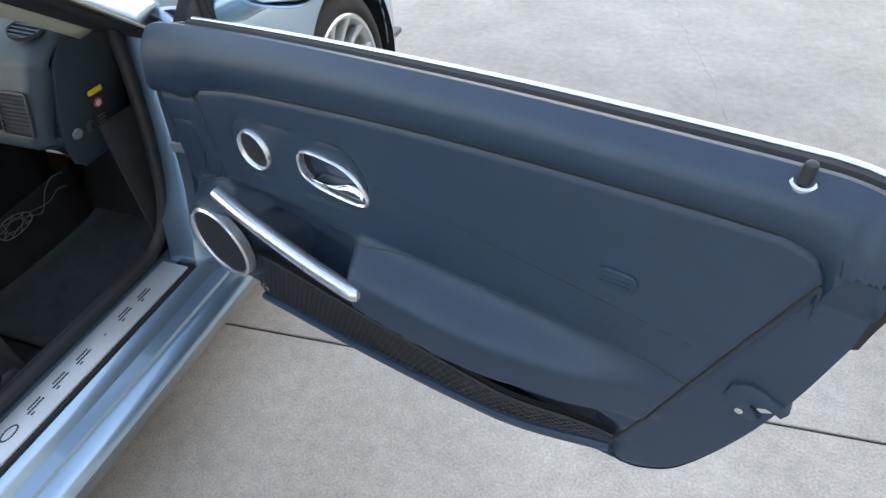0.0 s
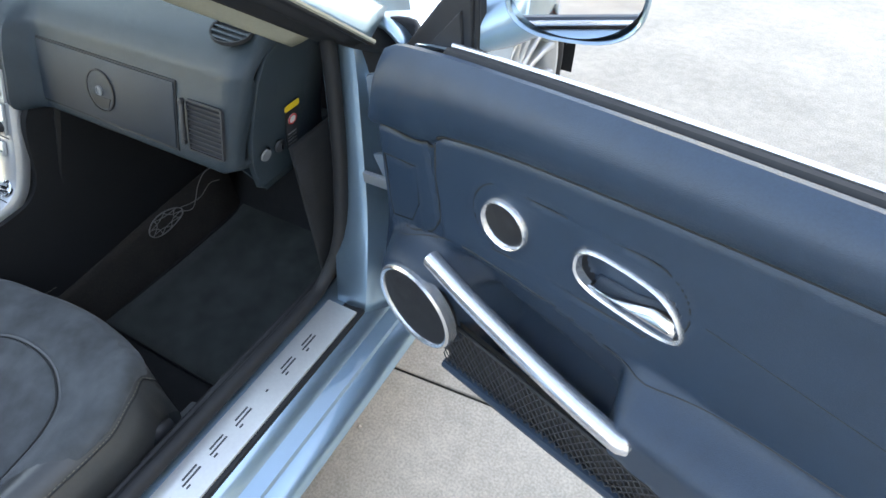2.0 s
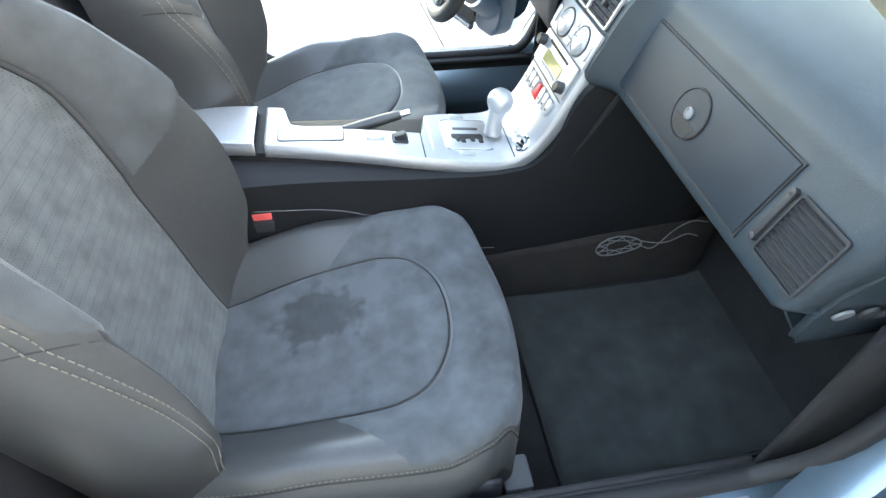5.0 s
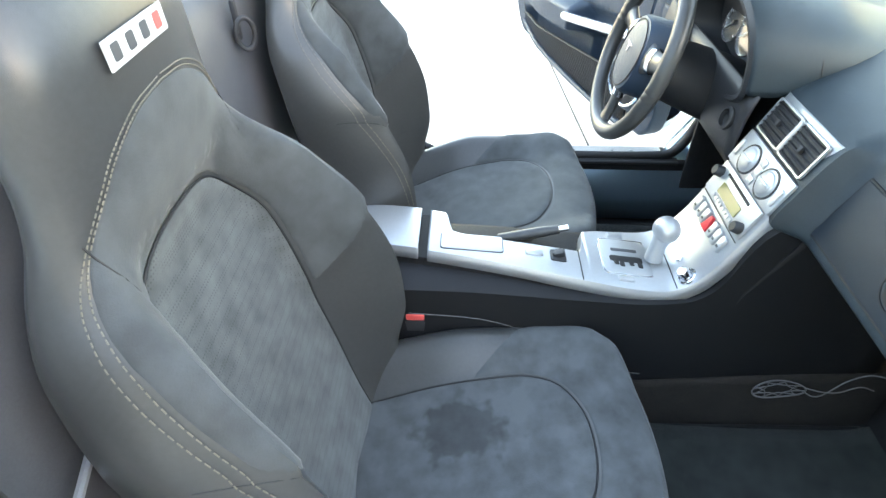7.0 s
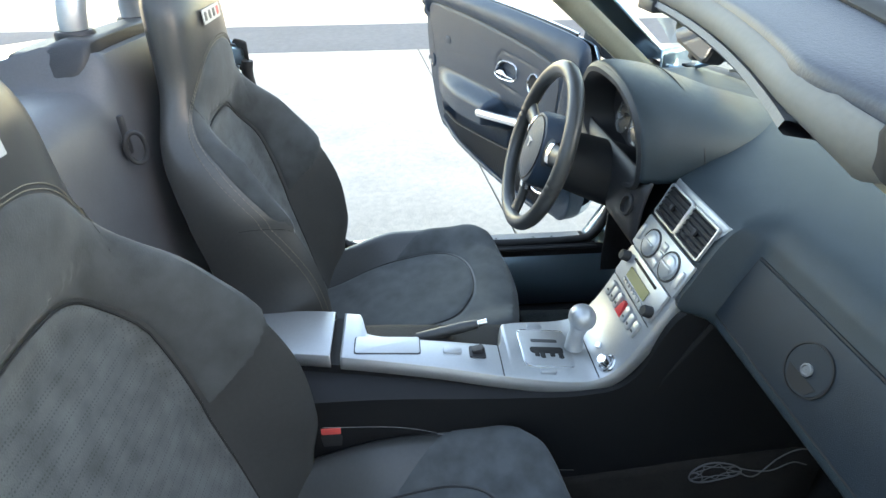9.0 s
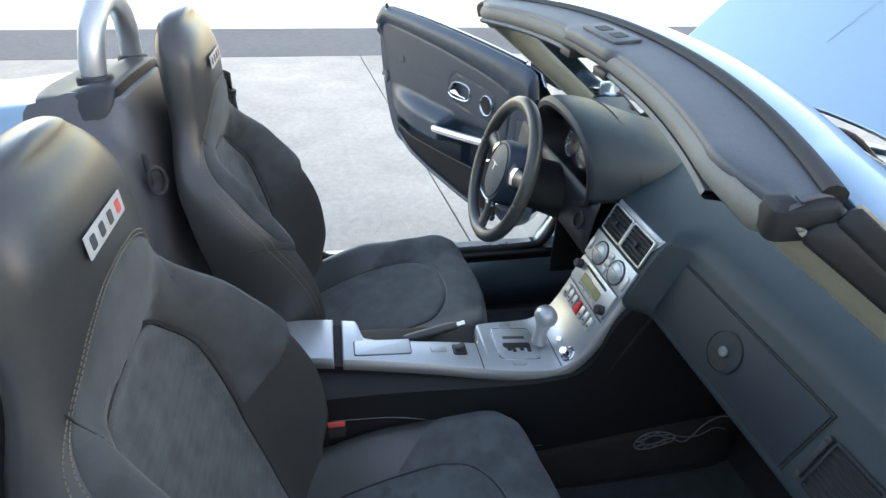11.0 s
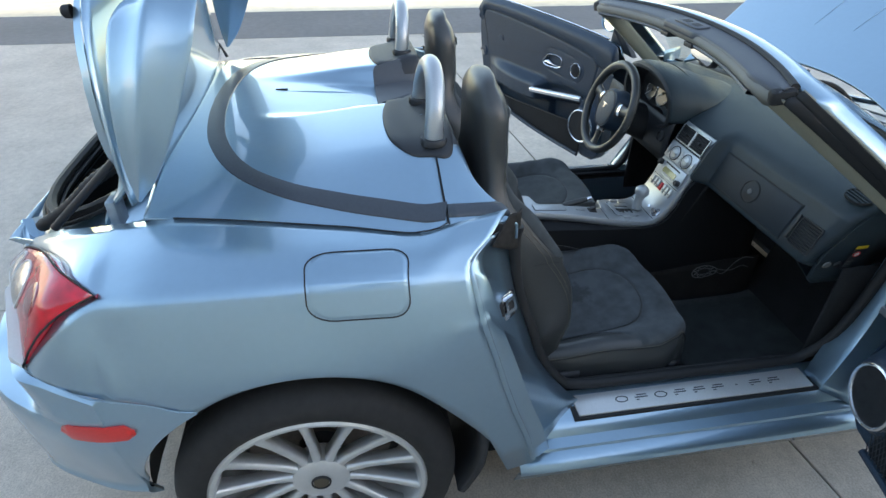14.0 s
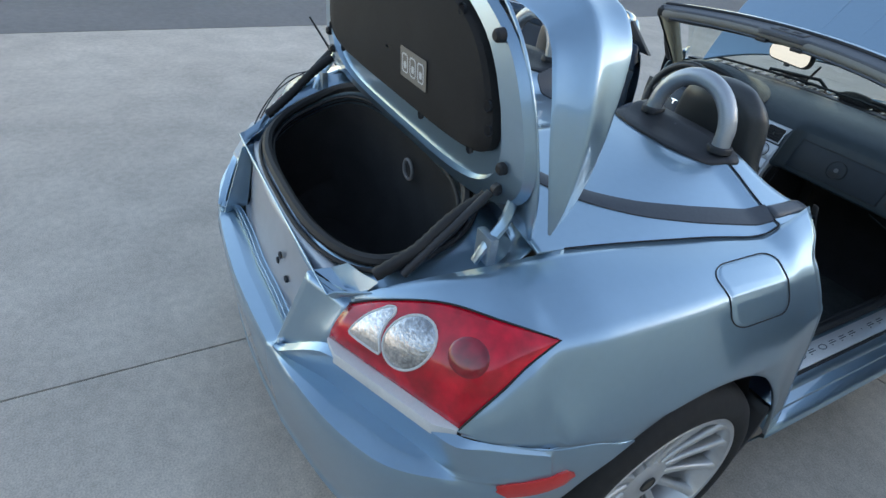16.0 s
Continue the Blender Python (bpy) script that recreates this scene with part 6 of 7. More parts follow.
dv = part("demister_vent", lathe([(0.0005, 0.001), (0.86, 0.001), (0.90, 0.005), (0.97, 0.0055), (1.0, 0.0)], DV @ Matrix.Diagonal((0.037, 0.029, 1, 1)), 32), RUBBER, dash, "oval black dash-top vent")
for k in range(5):
    yy = -0.020 + 0.010 * k
    w = 0.032 * math.sqrt(max(0.05, 1 - (yy / 0.026) ** 2))
    part("slat", box(-w, w, -0.0018, 0.0018, 0.001, 0.0045), DASHV, dv, smooth=False).matrix_basis = DV @ pose(0, yy, 0)
# stickers and switch on the dash end
E = pose_axes((0.6075, 1.474, 0.684), (0, 1, 0), (0.27, 0.15, 1))
stk = part("warning_sticker", prism(rrect(0.030, 0.085, 0.003, 2), E @ pose(0, -0.01, 0), 0.001), BLACK, dash, "black airbag warning sticker with a yellow head")
part("sticker_head", prism(rrect(0.036, 0.012, 0.003, 2, cy=0.044), E @ pose(0, -0.004, 0.0005), 0.0012), YELLOW, stk)
part("sticker_sign", prism(oval(0.0105, n=20, cy=0.018), E @ pose(0, -0.006, 0.001), 0.0012), WHITE, stk)
part("sticker_red", ring(oval(0.0105, n=20, cy=0.018), oval(0.0075, n=20, cy=0.018), E @ pose(0, -0.006, 0.0015), 0.0012), HAZARD, stk)
for k in range(5):
    part("sticker_bar", prism(rrect(0.022, 0.0025, 0.0008, 1, cy=-0.012 - 0.008 * k), E @ pose(0, -0.006, 0.001), 0.0006), GREYP, stk)
part("airbag_switch", lathe([(0.0125, 0), (0.012, 0.004), (0.008, 0.006), (0.0005, 0.006)], E @ pose(-0.033, -0.028, 0), 20), BLACK, dash)
part("switch_slot", box(-0.001, 0.001, -0.006, 0.006, 0.0055, 0.0072), CHROME, dash).matrix_basis = E @ pose(-0.033, -0.028, 0)
part("end_button", lathe([(0.012, 0), (0.011, 0.003), (0.0005, 0.003)], E @ pose(-0.067, -0.026, 0), 20), GREYP, dash)
# instrument binnacle
BX = -0.305
rws = []
for y, rx, rz, zc in ((1.276, 0.192, 0.130, 0.824), (1.284, 0.200, 0.136, 0.823), (1.32, 0.206, 0.136, 0.824), (1.38, 0.206, 0.120, 0.828), (1.45, 0.192, 0.088, 0.836), (1.53, 0.150, 0.050, 0.846), (1.62, 0.08, 0.022, 0.852)):
    rws.append([Vector((BX + rx * math.copysign(abs(math.cos(t)) ** 0.9, math.cos(t)), y - 0.014 * math.sin(t), zc + rz * math.copysign(abs(math.sin(t)) ** 0.92, math.sin(t)))) for t in [math.pi * (k / 40 * 1.1 - 0.05) for k in range(41)]])
bn = part("binnacle", loft([[c[i] for c in [spline([r[j] for r in rws], 30) for j in range(41)]] for i in range(30)]), DASHV, car, "hooded instrument binnacle", solid=0.008)
part("cover_seam", tube([Vector((BX + 0.2065 * math.cos(t), 1.385 - 0.014 * math.sin(t), 0.829 + 0.1195 * math.sin(t))) for t in [math.pi * k / 40 for k in range(41)]], 0.0013, 5), STITCH2, bn)


def mouth(y, g, lift=0.0):
    """Outline of the instrument opening, drawn in by g."""
    o = []
    for k in range(56):
        t = 2 * math.pi * k / 56
        c, v = math.copysign(abs(math.cos(t)) ** 0.8, math.cos(t)), math.copysign(abs(math.sin(t)) ** 0.85, math.sin(t))
        o.append(Vector((BX + (0.192 - g) * c, y - 0.014 * math.sin(t), 0.824 + lift + ((0.130 - g) if v > 0 else (0.085 - g * 0.6)) * v)))
    return o


part("binnacle_bezel", loft([mouth(1.278, 0.0), mouth(1.272, 0.008), mouth(1.274, 0.018), mouth(1.290, 0.026), mouth(1.345, 0.036), mouth(1.356, 0.075), mouth(1.358, 0.079)] + [[Vector((BX, 1.358, 0.824)).lerp(p, 0.02) for p in mouth(1.358, 0.079)]], close_v=True), BLACK, bn, "black recessed instrument surround")
for x, z, r in ((BX, 0.842, 0.047), (BX - 0.088, 0.828, 0.037), (BX + 0.088, 0.828, 0.037)):
    gm = pose_axes((x, 1.348, z), (1, 0, 0), (0, 0.25, 1.0))
    gd = part("gauge", lathe([(0.0005, 0.0), (r, 0.0), (r + 0.002, 0.004)], gm, 32), GAUGE, bn, "dark dial with a bright ring")
    part("gauge_ring", lathe([(r, 0.0), (r + 0.0008, 0.004), (r + 0.0022, 0.0035), (r + 0.0025, 0)], gm, 40), SATIN, gd)
    part("gauge_hub", lathe([(r * 0.15, 0), (r * 0.13, 0.005), (0.0005, 0.005)], gm, 14), BLACK, gd)
    part("gauge_needle", box(-0.0008, 0.0008, 0, r * 0.8, 0.003, 0.0045), WHITE, gd, smooth=False).matrix_basis = gm @ pose(0, 0, 0, 0, 0, 130)
    for k in range(9):
        part("gauge_tick", box(-0.0008, 0.0008, r * 0.80, r * 0.93, 0.001, 0.0018), WHITE, gd, smooth=False).matrix_basis = gm @ pose(0, 0, 0, 0, 0, -130 + 32 * k)
part("ignition_ring", lathe([(0.022, 0.0), (0.022, 0.006), (0.016, 0.008), (0.015, 0.0), (0.0005, -0.002)], pose_axes((-0.150, 1.282, 0.735), (1, 0, 0), (0, 0.3, 1)), 24), BLACK, dash)
part("column_shroud", tube(spline([(-0.328, 1.16, 0.775), (-0.328, 1.24, 0.745), (-0.328, 1.36, 0.70)], 10), [0.05, 0.055, 0.06, 0.062, 0.064, 0.066, 0.068, 0.07, 0.07, 0.07], 18), BLACK, car)
for a, L in ((155, 0.16), (25, 0.14), (205, 0.12)):
    part("column_stalk", tube([(-0.328, 1.195, 0.765), (-0.328 + L * math.cos(radians(a)), 1.175, 0.765 + L * 0.6 * math.sin(radians(a)))], [0.008, 0.010], 8), BLACK, car)
# lower dash on the driver side
part("knee_panel", smooth_loft([[(x, 1.300, 0.80), (x, 1.290, 0.74), (x, 1.300, 0.66), (x, 1.40, 0.57), (x, 1.55, 0.55)] for x in (-0.64, -0.40, -0.20, -0.100)], 8, 10), BLACK, dash, solid=0.006)

# steering wheel
W = pose_axes((-0.328, 1.142, 0.788), (1, 0, 0), (0, 0.30, 0.954))
sw = part("steering_wheel", tube([W @ Vector((0.165 * math.cos(t), 0.165 * math.sin(t), 0)) for t in [2 * math.pi * k / 72 for k in range(72)]], 0.0160, 14, closed=True), LEATHER, car, "three-spoke black leather steering wheel")
rws = [[W @ Vector((0.066 * q * math.copysign(abs(math.cos(t)) ** 0.8, math.cos(t)), 0.078 * q * math.copysign(abs(math.sin(t)) ** 0.9, math.sin(t)) - 0.004, h)) for t in [2 * math.pi * k / 36 for k in range(36)]] for q, h in ((1.02, -0.05), (1.0, 0.0), (0.93, 0.012), (0.6, 0.019), (0.02, 0.021))]
part("airbag_pad", loft(rws, close_v=True), VINYL, sw)
part("pad_seam", tube([W @ Vector((0.058 * math.cos(t), 0.068 * math.sin(t) - 0.004, 0.0145)) for t in [2 * math.pi * k / 40 for k in range(40)]], 0.0015, 5, closed=True), RUBBER, sw)
for a, wd in ((168, 0.030), (12, 0.030), (-90, 0.026)):
    d = Vector((math.cos(radians(a)), math.sin(radians(a)), 0))
    n = Vector((-d.y, d.x, 0))
    rws = []
    for r, w, h in ((0.05, wd * 1.15, 0.0), (0.085, wd * 0.8, -0.004), (0.12, wd * 0.6, -0.008), (0.160, wd * 0.9, -0.004)):
        rws.append([W @ (d * r + n * w * math.cos(t) + Vector((0, 0, h + 0.010 * math.sin(t)))) for t in [2 * math.pi * k / 14 for k in range(14)]])
    part("spoke", loft([[c[i] for c in [spline([q[j] for q in rws], 10) for j in range(14)]] for i in range(10)], close_v=True), LEATHER, sw)
    rws = [[W @ (d * r + n * wd * 0.86 * math.cos(t) + Vector((0, 0, h - 0.002 + 0.0125 * math.sin(t)))) for t in [2 * math.pi * k / 14 for k in range(14)]] for r, h in ((0.078, -0.002), (0.092, -0.004))]
    part("spoke_clasp", loft(rws, close_v=True), CHROME, sw)
em = bmesh.new()
prism([(-0.003, -0.008), (0.003, -0.008), (0.004, 0.006), (0.022, 0.010), (0.004, 0.012), (-0.004, 0.012), (-0.022, 0.010), (-0.004, 0.006)], W @ pose(0, 0.004, 0.021, 0, 0, 0), 0.002, bm=em)
part("wheel_emblem", em, CHROME, sw, "small bright emblem shape", smooth=False)
# pedals
for x in (-0.42, -0.30):
    part("pedal", box(x - 0.03, x + 0.03, 1.52, 1.535, 0.27, 0.34, r=0.006), RUBBER, car)

# ---- seats ----
def seat(cx, side):
    """side: +1 where the outer bolster lies at larger x."""
    rise = 0.030 if side > 0 else 0.050

    def back_y(v):
        return lerp(v, [(0, 0.53), (0.3, 0.482), (0.6, 0.440), (0.72, 0.428), (0.85, 0.424), (0.94, 0.422), (0.98, 0.428), (1.0, 0.436)])

    def crease(a):
        """Height at which the shoulder lobe ends and the lower bolster begins."""
        return 0.355 + 0.15 * ease((a - 0.52) / 0.46)

    def back(u, v):
        """u from -1 to 1 across the front, v from 0 at the foot to 1 at the top of the head."""
        z = 0.315 + 0.835 * v - 0.012 * ease((v - 0.8) / 0.2)
        w = lerp(v, [(0, 0.232), (0.12, 0.240), (0.26, 0.250), (0.38, 0.254), (0.50, 0.249), (0.62, 0.222), (0.72, 0.176), (0.80, 0.148), (0.88, 0.139), (0.93, 0.130), (0.965, 0.115), (0.985, 0.101), (1.0, 0.085)])
        y = lerp(v, [(0, 0.655), (0.12, 0.618), (0.25, 0.584), (0.45, 0.536), (0.65, 0.494), (0.80, 0.480), (0.92, 0.466), (1.0, 0.445)])
        f = lerp(v, [(0, 0.030), (0.12, 0.068), (0.25, 0.122), (0.38, 0.140), (0.5, 0.124), (0.62, 0.080), (0.75, 0.038), (0.9, 0.022), (1, -0.005)])
        a = min(1.0, abs(u))
        y += f * ease((a - 0.46) / 0.44) - 0.012 * (1 - a * a) * (1 if v < 0.7 else 0)
        y -= 0.095 * max(0, (a - 0.84) / 0.16) ** 2
        # shoulder lobes stand proud above the crease, the lower bolsters bulge under it
        lobe = ease((a - 0.50) / 0.12) * (1 - ease((v - 0.62) / 0.12))
        y += lobe * (0.008 * ease((v - crease(a) + 0.02) / 0.05) - 0.003 * math.exp(-((v - crease(a)) / 0.010) ** 2))
        # a sewn dart on either shoulder
        d = (v - 0.635) * 0.33 - (a - 0.58) * 0.115
        if 0.57 < a < 0.92:
            y -= 0.004 * math.exp(-(d / 0.0035) ** 2)
        # the head is a rounded pad
        k = ease((v - 0.62) / 0.14)
        if k > 0:
            yb = back_y(v)
            yf = lerp(v, [(0.6, 0.520), (0.72, 0.512), (0.80, 0.518), (0.90, 0.519), (0.96, 0.508), (1.0, 0.488)])
            y = y * (1 - k) + k * (yb + (yf - yb) * (0.5 + 0.5 * (1 - a ** 2.6) ** (1 / 2.6)))
        return Vector((cx + w * u, y, z))

    def wrap(v):
        fr = [back(-1 + 2 * k / 56, v) for k in range(57)]
        w = abs(fr[-1].x - cx)
        z, yb, k = fr[0].z, back_y(v), ease((v - 0.62) / 0.14)
        bk = []
        for x, y in ((0.99, 0.55), (0.95, 0.22), (0.80, 0.05), (0.4, 0.0), (0, 0.0), (-0.4, 0.0), (-0.80, 0.05), (-0.95, 0.22), (-0.99, 0.55)):
            y = y * (1 - k) + k * (1 - (1 - abs(x) ** 2.6) ** (1 / 2.6))
            bk.append(Vector((cx + w * x, yb + (fr[0].y - yb) * y, z)))
        return fr + bk

    rws = [wrap(k / 90) for k in range(91)]
    top = rws[-1]
    c = sum(top, Vector()) / len(top)
    for q, h in ((0.90, 0.006), (0.75, 0.011), (0.5, 0.015), (0.2, 0.0175), (0.01, 0.018)):
        rws.append([c + (p - c) * q + Vector((0, 0, h)) for p in top])

    def cush(u, t):
        """t from 0 at the back to 1 at the front edge, 1..1.3 round the nose."""
        y = 0.60 + 0.500 * min(t, 1.0)
        z = lerp(t, [(0, 0.340), (0.35, 0.346), (0.75, 0.385), (0.92, 0.402), (1.0, 0.396)])
        w = lerp(t, [(0, 0.235), (0.3, 0.258), (0.75, 0.268), (0.92, 0.254), (1.0, 0.228)])
        a = abs(u)
        z += 0.058 * ease((a - 0.48) / 0.36) * (1 - 0.70 * ease((t - 0.35) / 0.5)) - 0.05 * max(0, (a - 0.84) / 0.16) ** 2
        y -= 0.042 * a * a * ease((t - 0.6) / 0.4)
        z += rise * ease(t / 0.45)
        if t > 1:
            q = (t - 1) / 0.3
            y += 0.020 * math.sin(min(1, q * 1.3) * math.pi) - 0.03 * q * q
            z -= 0.125 * q
        return Vector((cx + w * u, y, z))

    def cushrow(t):
        fr = [cush(-1 + 2 * k / 40, t) for k in range(41)]
        return [Vector((fr[0].x + 0.012, fr[0].y, 0.245)), Vector((fr[0].x - 0.004, fr[0].y, fr[0].z - 0.05))] + fr + [Vector((fr[-1].x + 0.004, fr[-1].y, fr[-1].z - 0.05)), Vector((fr[-1].x - 0.012, fr[-1].y, 0.245))]

    base = part("seat", loft([cushrow(k / 44 * 1.3) for k in range(45)]), LEATHER, car, "slate leather bucket seat with suede centre panels" + (" and worn cushion" if side > 0 else ""))
    b = part("backrest", loft(rws, close_v=True), LEATHER, base)

    def normal(fn, u, v):
        n = (fn(min(1, u + 0.02), v) - fn(max(-1, u - 0.02), v)).cross(fn(u, v + 0.01) - fn(u, v - 0.01)).normalized()
        return -n if (n.y < 0 if fn is back else n.z < 0) else n

    def panel(fn, inner, outer, nm, mat, lift, nq, lab, par, open_ends=False):
        """A padded panel between two lines of (u, v) on the seat, its edges rolled under."""
        rr, last = [], len(inner) - 1
        for i, (p, o) in enumerate(zip(inner, outer)):
            row = []
            for j in range(nq + 1):
                q = 0.5 - 0.5 * math.cos(math.pi * j / nq)
                u, v = p[0] + (o[0] - p[0]) * q, p[1] + (o[1] - p[1]) * q
                e = min(1, 9 * (1 - q), 1 if open_ends else min(9 * q, min(i, last - i) / 2.5))
                row.append(fn(u, v) + normal(fn, u, v) * (lift * math.sqrt(max(0, 2 * e - e * e)) - 0.001))
            rr.append(row)
        return part(nm, loft(rr), mat, par, lab)

    def curve(pts, n):
        """A smooth even line through (u, v) points and its mirror image."""
        pts = [(u, v, 0) for u, v in pts]
        pts = pts + [(-u, v, 0) for u, v, _ in pts[:-1]][::-1]
        dense = spline(pts, 600)
        run = [0.0]
        for a, q in zip(dense, dense[1:]):
            run.append(run[-1] + (q - a).length)
        out, i = [], 0
        for k in range(n):
            goal = run[-1] * k / (n - 1)
            while i < len(run) - 2 and run[i + 1] < goal:
                i += 1
            out.append((dense[i].x, dense[i].y))
        return out

    # backrest: perforated insert, suede shoulders round it
    rim = curve([(-0.50, 0.03), (-0.535, 0.18), (-0.55, 0.36), (-0.565, 0.50), (-0.56, 0.575), (-0.47, 0.635), (-0.28, 0.668), (0.0, 0.675)], 101)
    mid = [(0.0, 0.05 + (v - 0.03) * 0.72) for u, v in rim]
    panel(back, mid, rim, "back_insert", PERF, 0.007, 22, "perforated grey suede back insert", b, True)
    low = crease(0.57) + 0.012
    edge_in = curve([(-0.565, low), (-0.578, 0.50), (-0.572, 0.580), (-0.48, 0.642), (-0.285, 0.676), (0.0, 0.683)], 101)
    edge_out = curve([(-0.925, crease(0.925) + 0.012), (-0.940, 0.60), (-0.938, 0.68), (-0.88, 0.742), (-0.66, 0.800), (-0.34, 0.832), (0.0, 0.840)], 101)
    panel(back, edge_in, edge_out, "back_yoke", SUEDE2, 0.004, 18, "grey suede shoulder yoke", b)
    part("insert_seam", tube([back(u, v) + normal(back, u, v) * 0.0015 for u, v in rim], 0.0018, 5), STITCH2, b)
    for sg in (1, -1):
        ps = [back(sg * (0.58 + 0.34 * k / 24), 0.635 + 0.118 * k / 24) for k in range(25)]
        part("dart_seam", tube([p + Vector((0, 0.0028, 0)) for p in ps], 0.0011, 5), STITCH2, b)
        # twin stitching along the outer edge of the shoulder and down the bolster
        uv = spline([(0.86, 0.05, 0), (0.885, 0.20, 0), (0.905, 0.34, 0), (0.925, 0.45, 0), (0.945, 0.56, 0), (0.945, 0.665, 0), (0.895, 0.738, 0), (0.69, 0.800, 0), (0.36, 0.836, 0), (0.0, 0.845, 0)], 110)
        for off in (0, 1):
            ps = []
            for q in uv:
                u, v = sg * min(0.985, q.x + 0.018 * off), q.y + 0.006 * off * ease((q.y - 0.7) / 0.12)
                ps.append(back(u, v) + normal(back, u, v) * 0.0016)
            bm = bmesh.new()
            for k in range(109):
                tube([ps[k].lerp(ps[k + 1], 0.1), ps[k].lerp(ps[k + 1], 0.75)], 0.0008, 4, bm=bm)
            part("stitching", bm, STITCH, b)
        ps = [back(sg * (0.56 + 0.43 * k / 20), crease(0.56 + 0.43 * k / 20)) for k in range(21)]
        part("lobe_seam", tube([p + Vector((0, -0.002, 0)) for p in ps], 0.0013, 5), STITCH2, b)
    # head mark as plain bars
    hm = pose_axes(back(0.10, 0.905) + Vector((0, 0.002, 0)), (-1, 0, 0), back(0, 0.92) - back(0, 0.87))
    hb = part("head_badge", prism(rrect(0.104, 0.024, 0.001, 2), hm, 0.0012), PALEP, b, "pale woven badge with dark bars", smooth=False)
    for k in range(4):
        part("badge_bar", prism(rrect(0.012, 0.014, 0.002, 2, cx=-0.037 + 0.0247 * k), hm @ pose(0, 0, 0.0012), 0.0006), (MARK if k < 3 else REDP), hb, smooth=False)
    # cushion: insert, suede front that wraps both sides
    rim = curve([(-0.50, 0.05), (-0.545, 0.30), (-0.56, 0.52), (-0.545, 0.64), (-0.46, 0.74), (-0.26, 0.805), (0.0, 0.822)], 81)
    panel(cush, [(0.0, 0.06 + (t - 0.05) * 0.75) for u, t in rim], rim, "cushion_insert", SUEDE3 if side > 0 else SUEDE2, 0.007, 20, "suede cushion insert, rubbed in places", base, True)
    part("insert_seam", tube([cush(u, t) + normal(cush, u, t) * 0.0015 for u, t in rim], 0.0018, 5), STITCH2, base)
    near = curve([(-0.565, 0.43), (-0.572, 0.54), (-0.555, 0.65), (-0.47, 0.75), (-0.265, 0.815), (0.0, 0.832)], 81)
    far = curve([(-0.93, 0.64), (-0.935, 0.80), (-0.93, 0.95), (-0.90, 1.06), (-0.55, 1.12), (0.0, 1.13)], 81)
    panel(cush, near, far, "cushion_nose", SUEDE3 if side > 0 else SUEDE2, 0.004, 18, "suede cushion front, darker where rubbed", base)
    for sg in (1, -1):
        ps = [cush(sg * 0.945, 0.02 + 1.06 * k / 70) for k in range(71)]
        bm = bmesh.new()
        for k in range(70):
            tube([ps[k].lerp(ps[k + 1], 0.1) + Vector((sg * 0.001, 0, 0.001)), ps[k].lerp(ps[k + 1], 0.7) + Vector((sg * 0.001, 0, 0.001))], 0.0009, 4, bm=bm)
        part("stitching", bm, STITCH, base)
        part("edge_seam", tube([p + Vector((sg * 0.004, 0, -0.001)) for p in ps], 0.0012, 5), STITCH2, base)
    part("seat_valance", smooth_loft([[(cx + w * x, y, z) for y, z in ((0.60, 0.20), (0.85, 0.19), (1.04, 0.205), (1.06, 0.27))] for x, w in ((-1, 0.245), (-0.98, 0.25), (0.98, 0.25), (1, 0.245))], 10, 12), BLACK, base)
    part("side_shield", smooth_loft([[(cx + side * x, y, z) for x, z in ((0.250, 0.17), (0.262, 0.23), (0.264, 0.29), (0.258, z1))] for y, z1 in ((0.56, 0.345), (0.75, 0.355), (0.95, 0.360), (1.05, 0.345))], 14, 8), BLACK, base, "black plastic seat side shield", solid=0.008)
    for y in (0.86, 0.925):
        part("seat_control", box(cx + side * 0.268 - 0.005, cx + side * 0.268 + 0.005, y, y + 0.045, 0.245, 0.262, r=0.003), GREYP, base)
    for dx in (-0.17, 0.17):
        part("seat_rail", box(cx + dx - 0.018, cx + dx + 0.018, 0.55, 1.11, 0.115, 0.150, r=0.003), SILVER, base)
        part("seat_leg", box(cx + dx - 0.012, cx + dx + 0.012, 0.62, 1.0, 0.148, 0.25), BLACK, base)
    part("rail_end", box(cx + side * 0.195 - 0.03, cx + side * 0.195 + 0.03, 1.075, 1.125, 0.150, 0.215, r=0.006), GREYP, base)
    part("tilt_lever", tube([(cx + side * 0.20, 0.435, 0.72), (cx + side * 0.262, 0.45, 0.715)], 0.005, 8), SILVER, base)
    return base


seat(0.345, 1)
seat(-0.350, -1)
for s in (1, -1):
    bk = part("belt_buckle", box(s * 0.092 - 0.014, s * 0.092 + 0.014, 0.690, 0.730, 0.36, 0.440, r=0.004), BLACK, car, "black seat belt buckle with a red button")
    part("buckle_button", box(s * 0.092 - 0.013, s * 0.092 + 0.013, 0.692, 0.728, 0.439, 0.456, r=0.003), REDP, bk)
    part("belt_stalk", tube([(s * 0.105, 0.66, 0.2), (s * 0.092, 0.71, 0.37)], 0.010, 8), BLACK, bk)
    g = part("belt_guide", box(min(s * 0.112, s * 0.124), max(s * 0.112, s * 0.124), 0.408, 0.418, 0.885, 0.950, r=0.004), BLACK, car, "black belt guide loop")
    part("guide_loop", tube([(s * (0.118 + 0.010 * math.cos(t)), 0.424 + 0.012 * math.cos(t), 0.895 + 0.026 * math.sin(t)) for t in [2 * math.pi * k / 24 for k in range(24)]], 0.0045, 8, closed=True), BLACK, g)
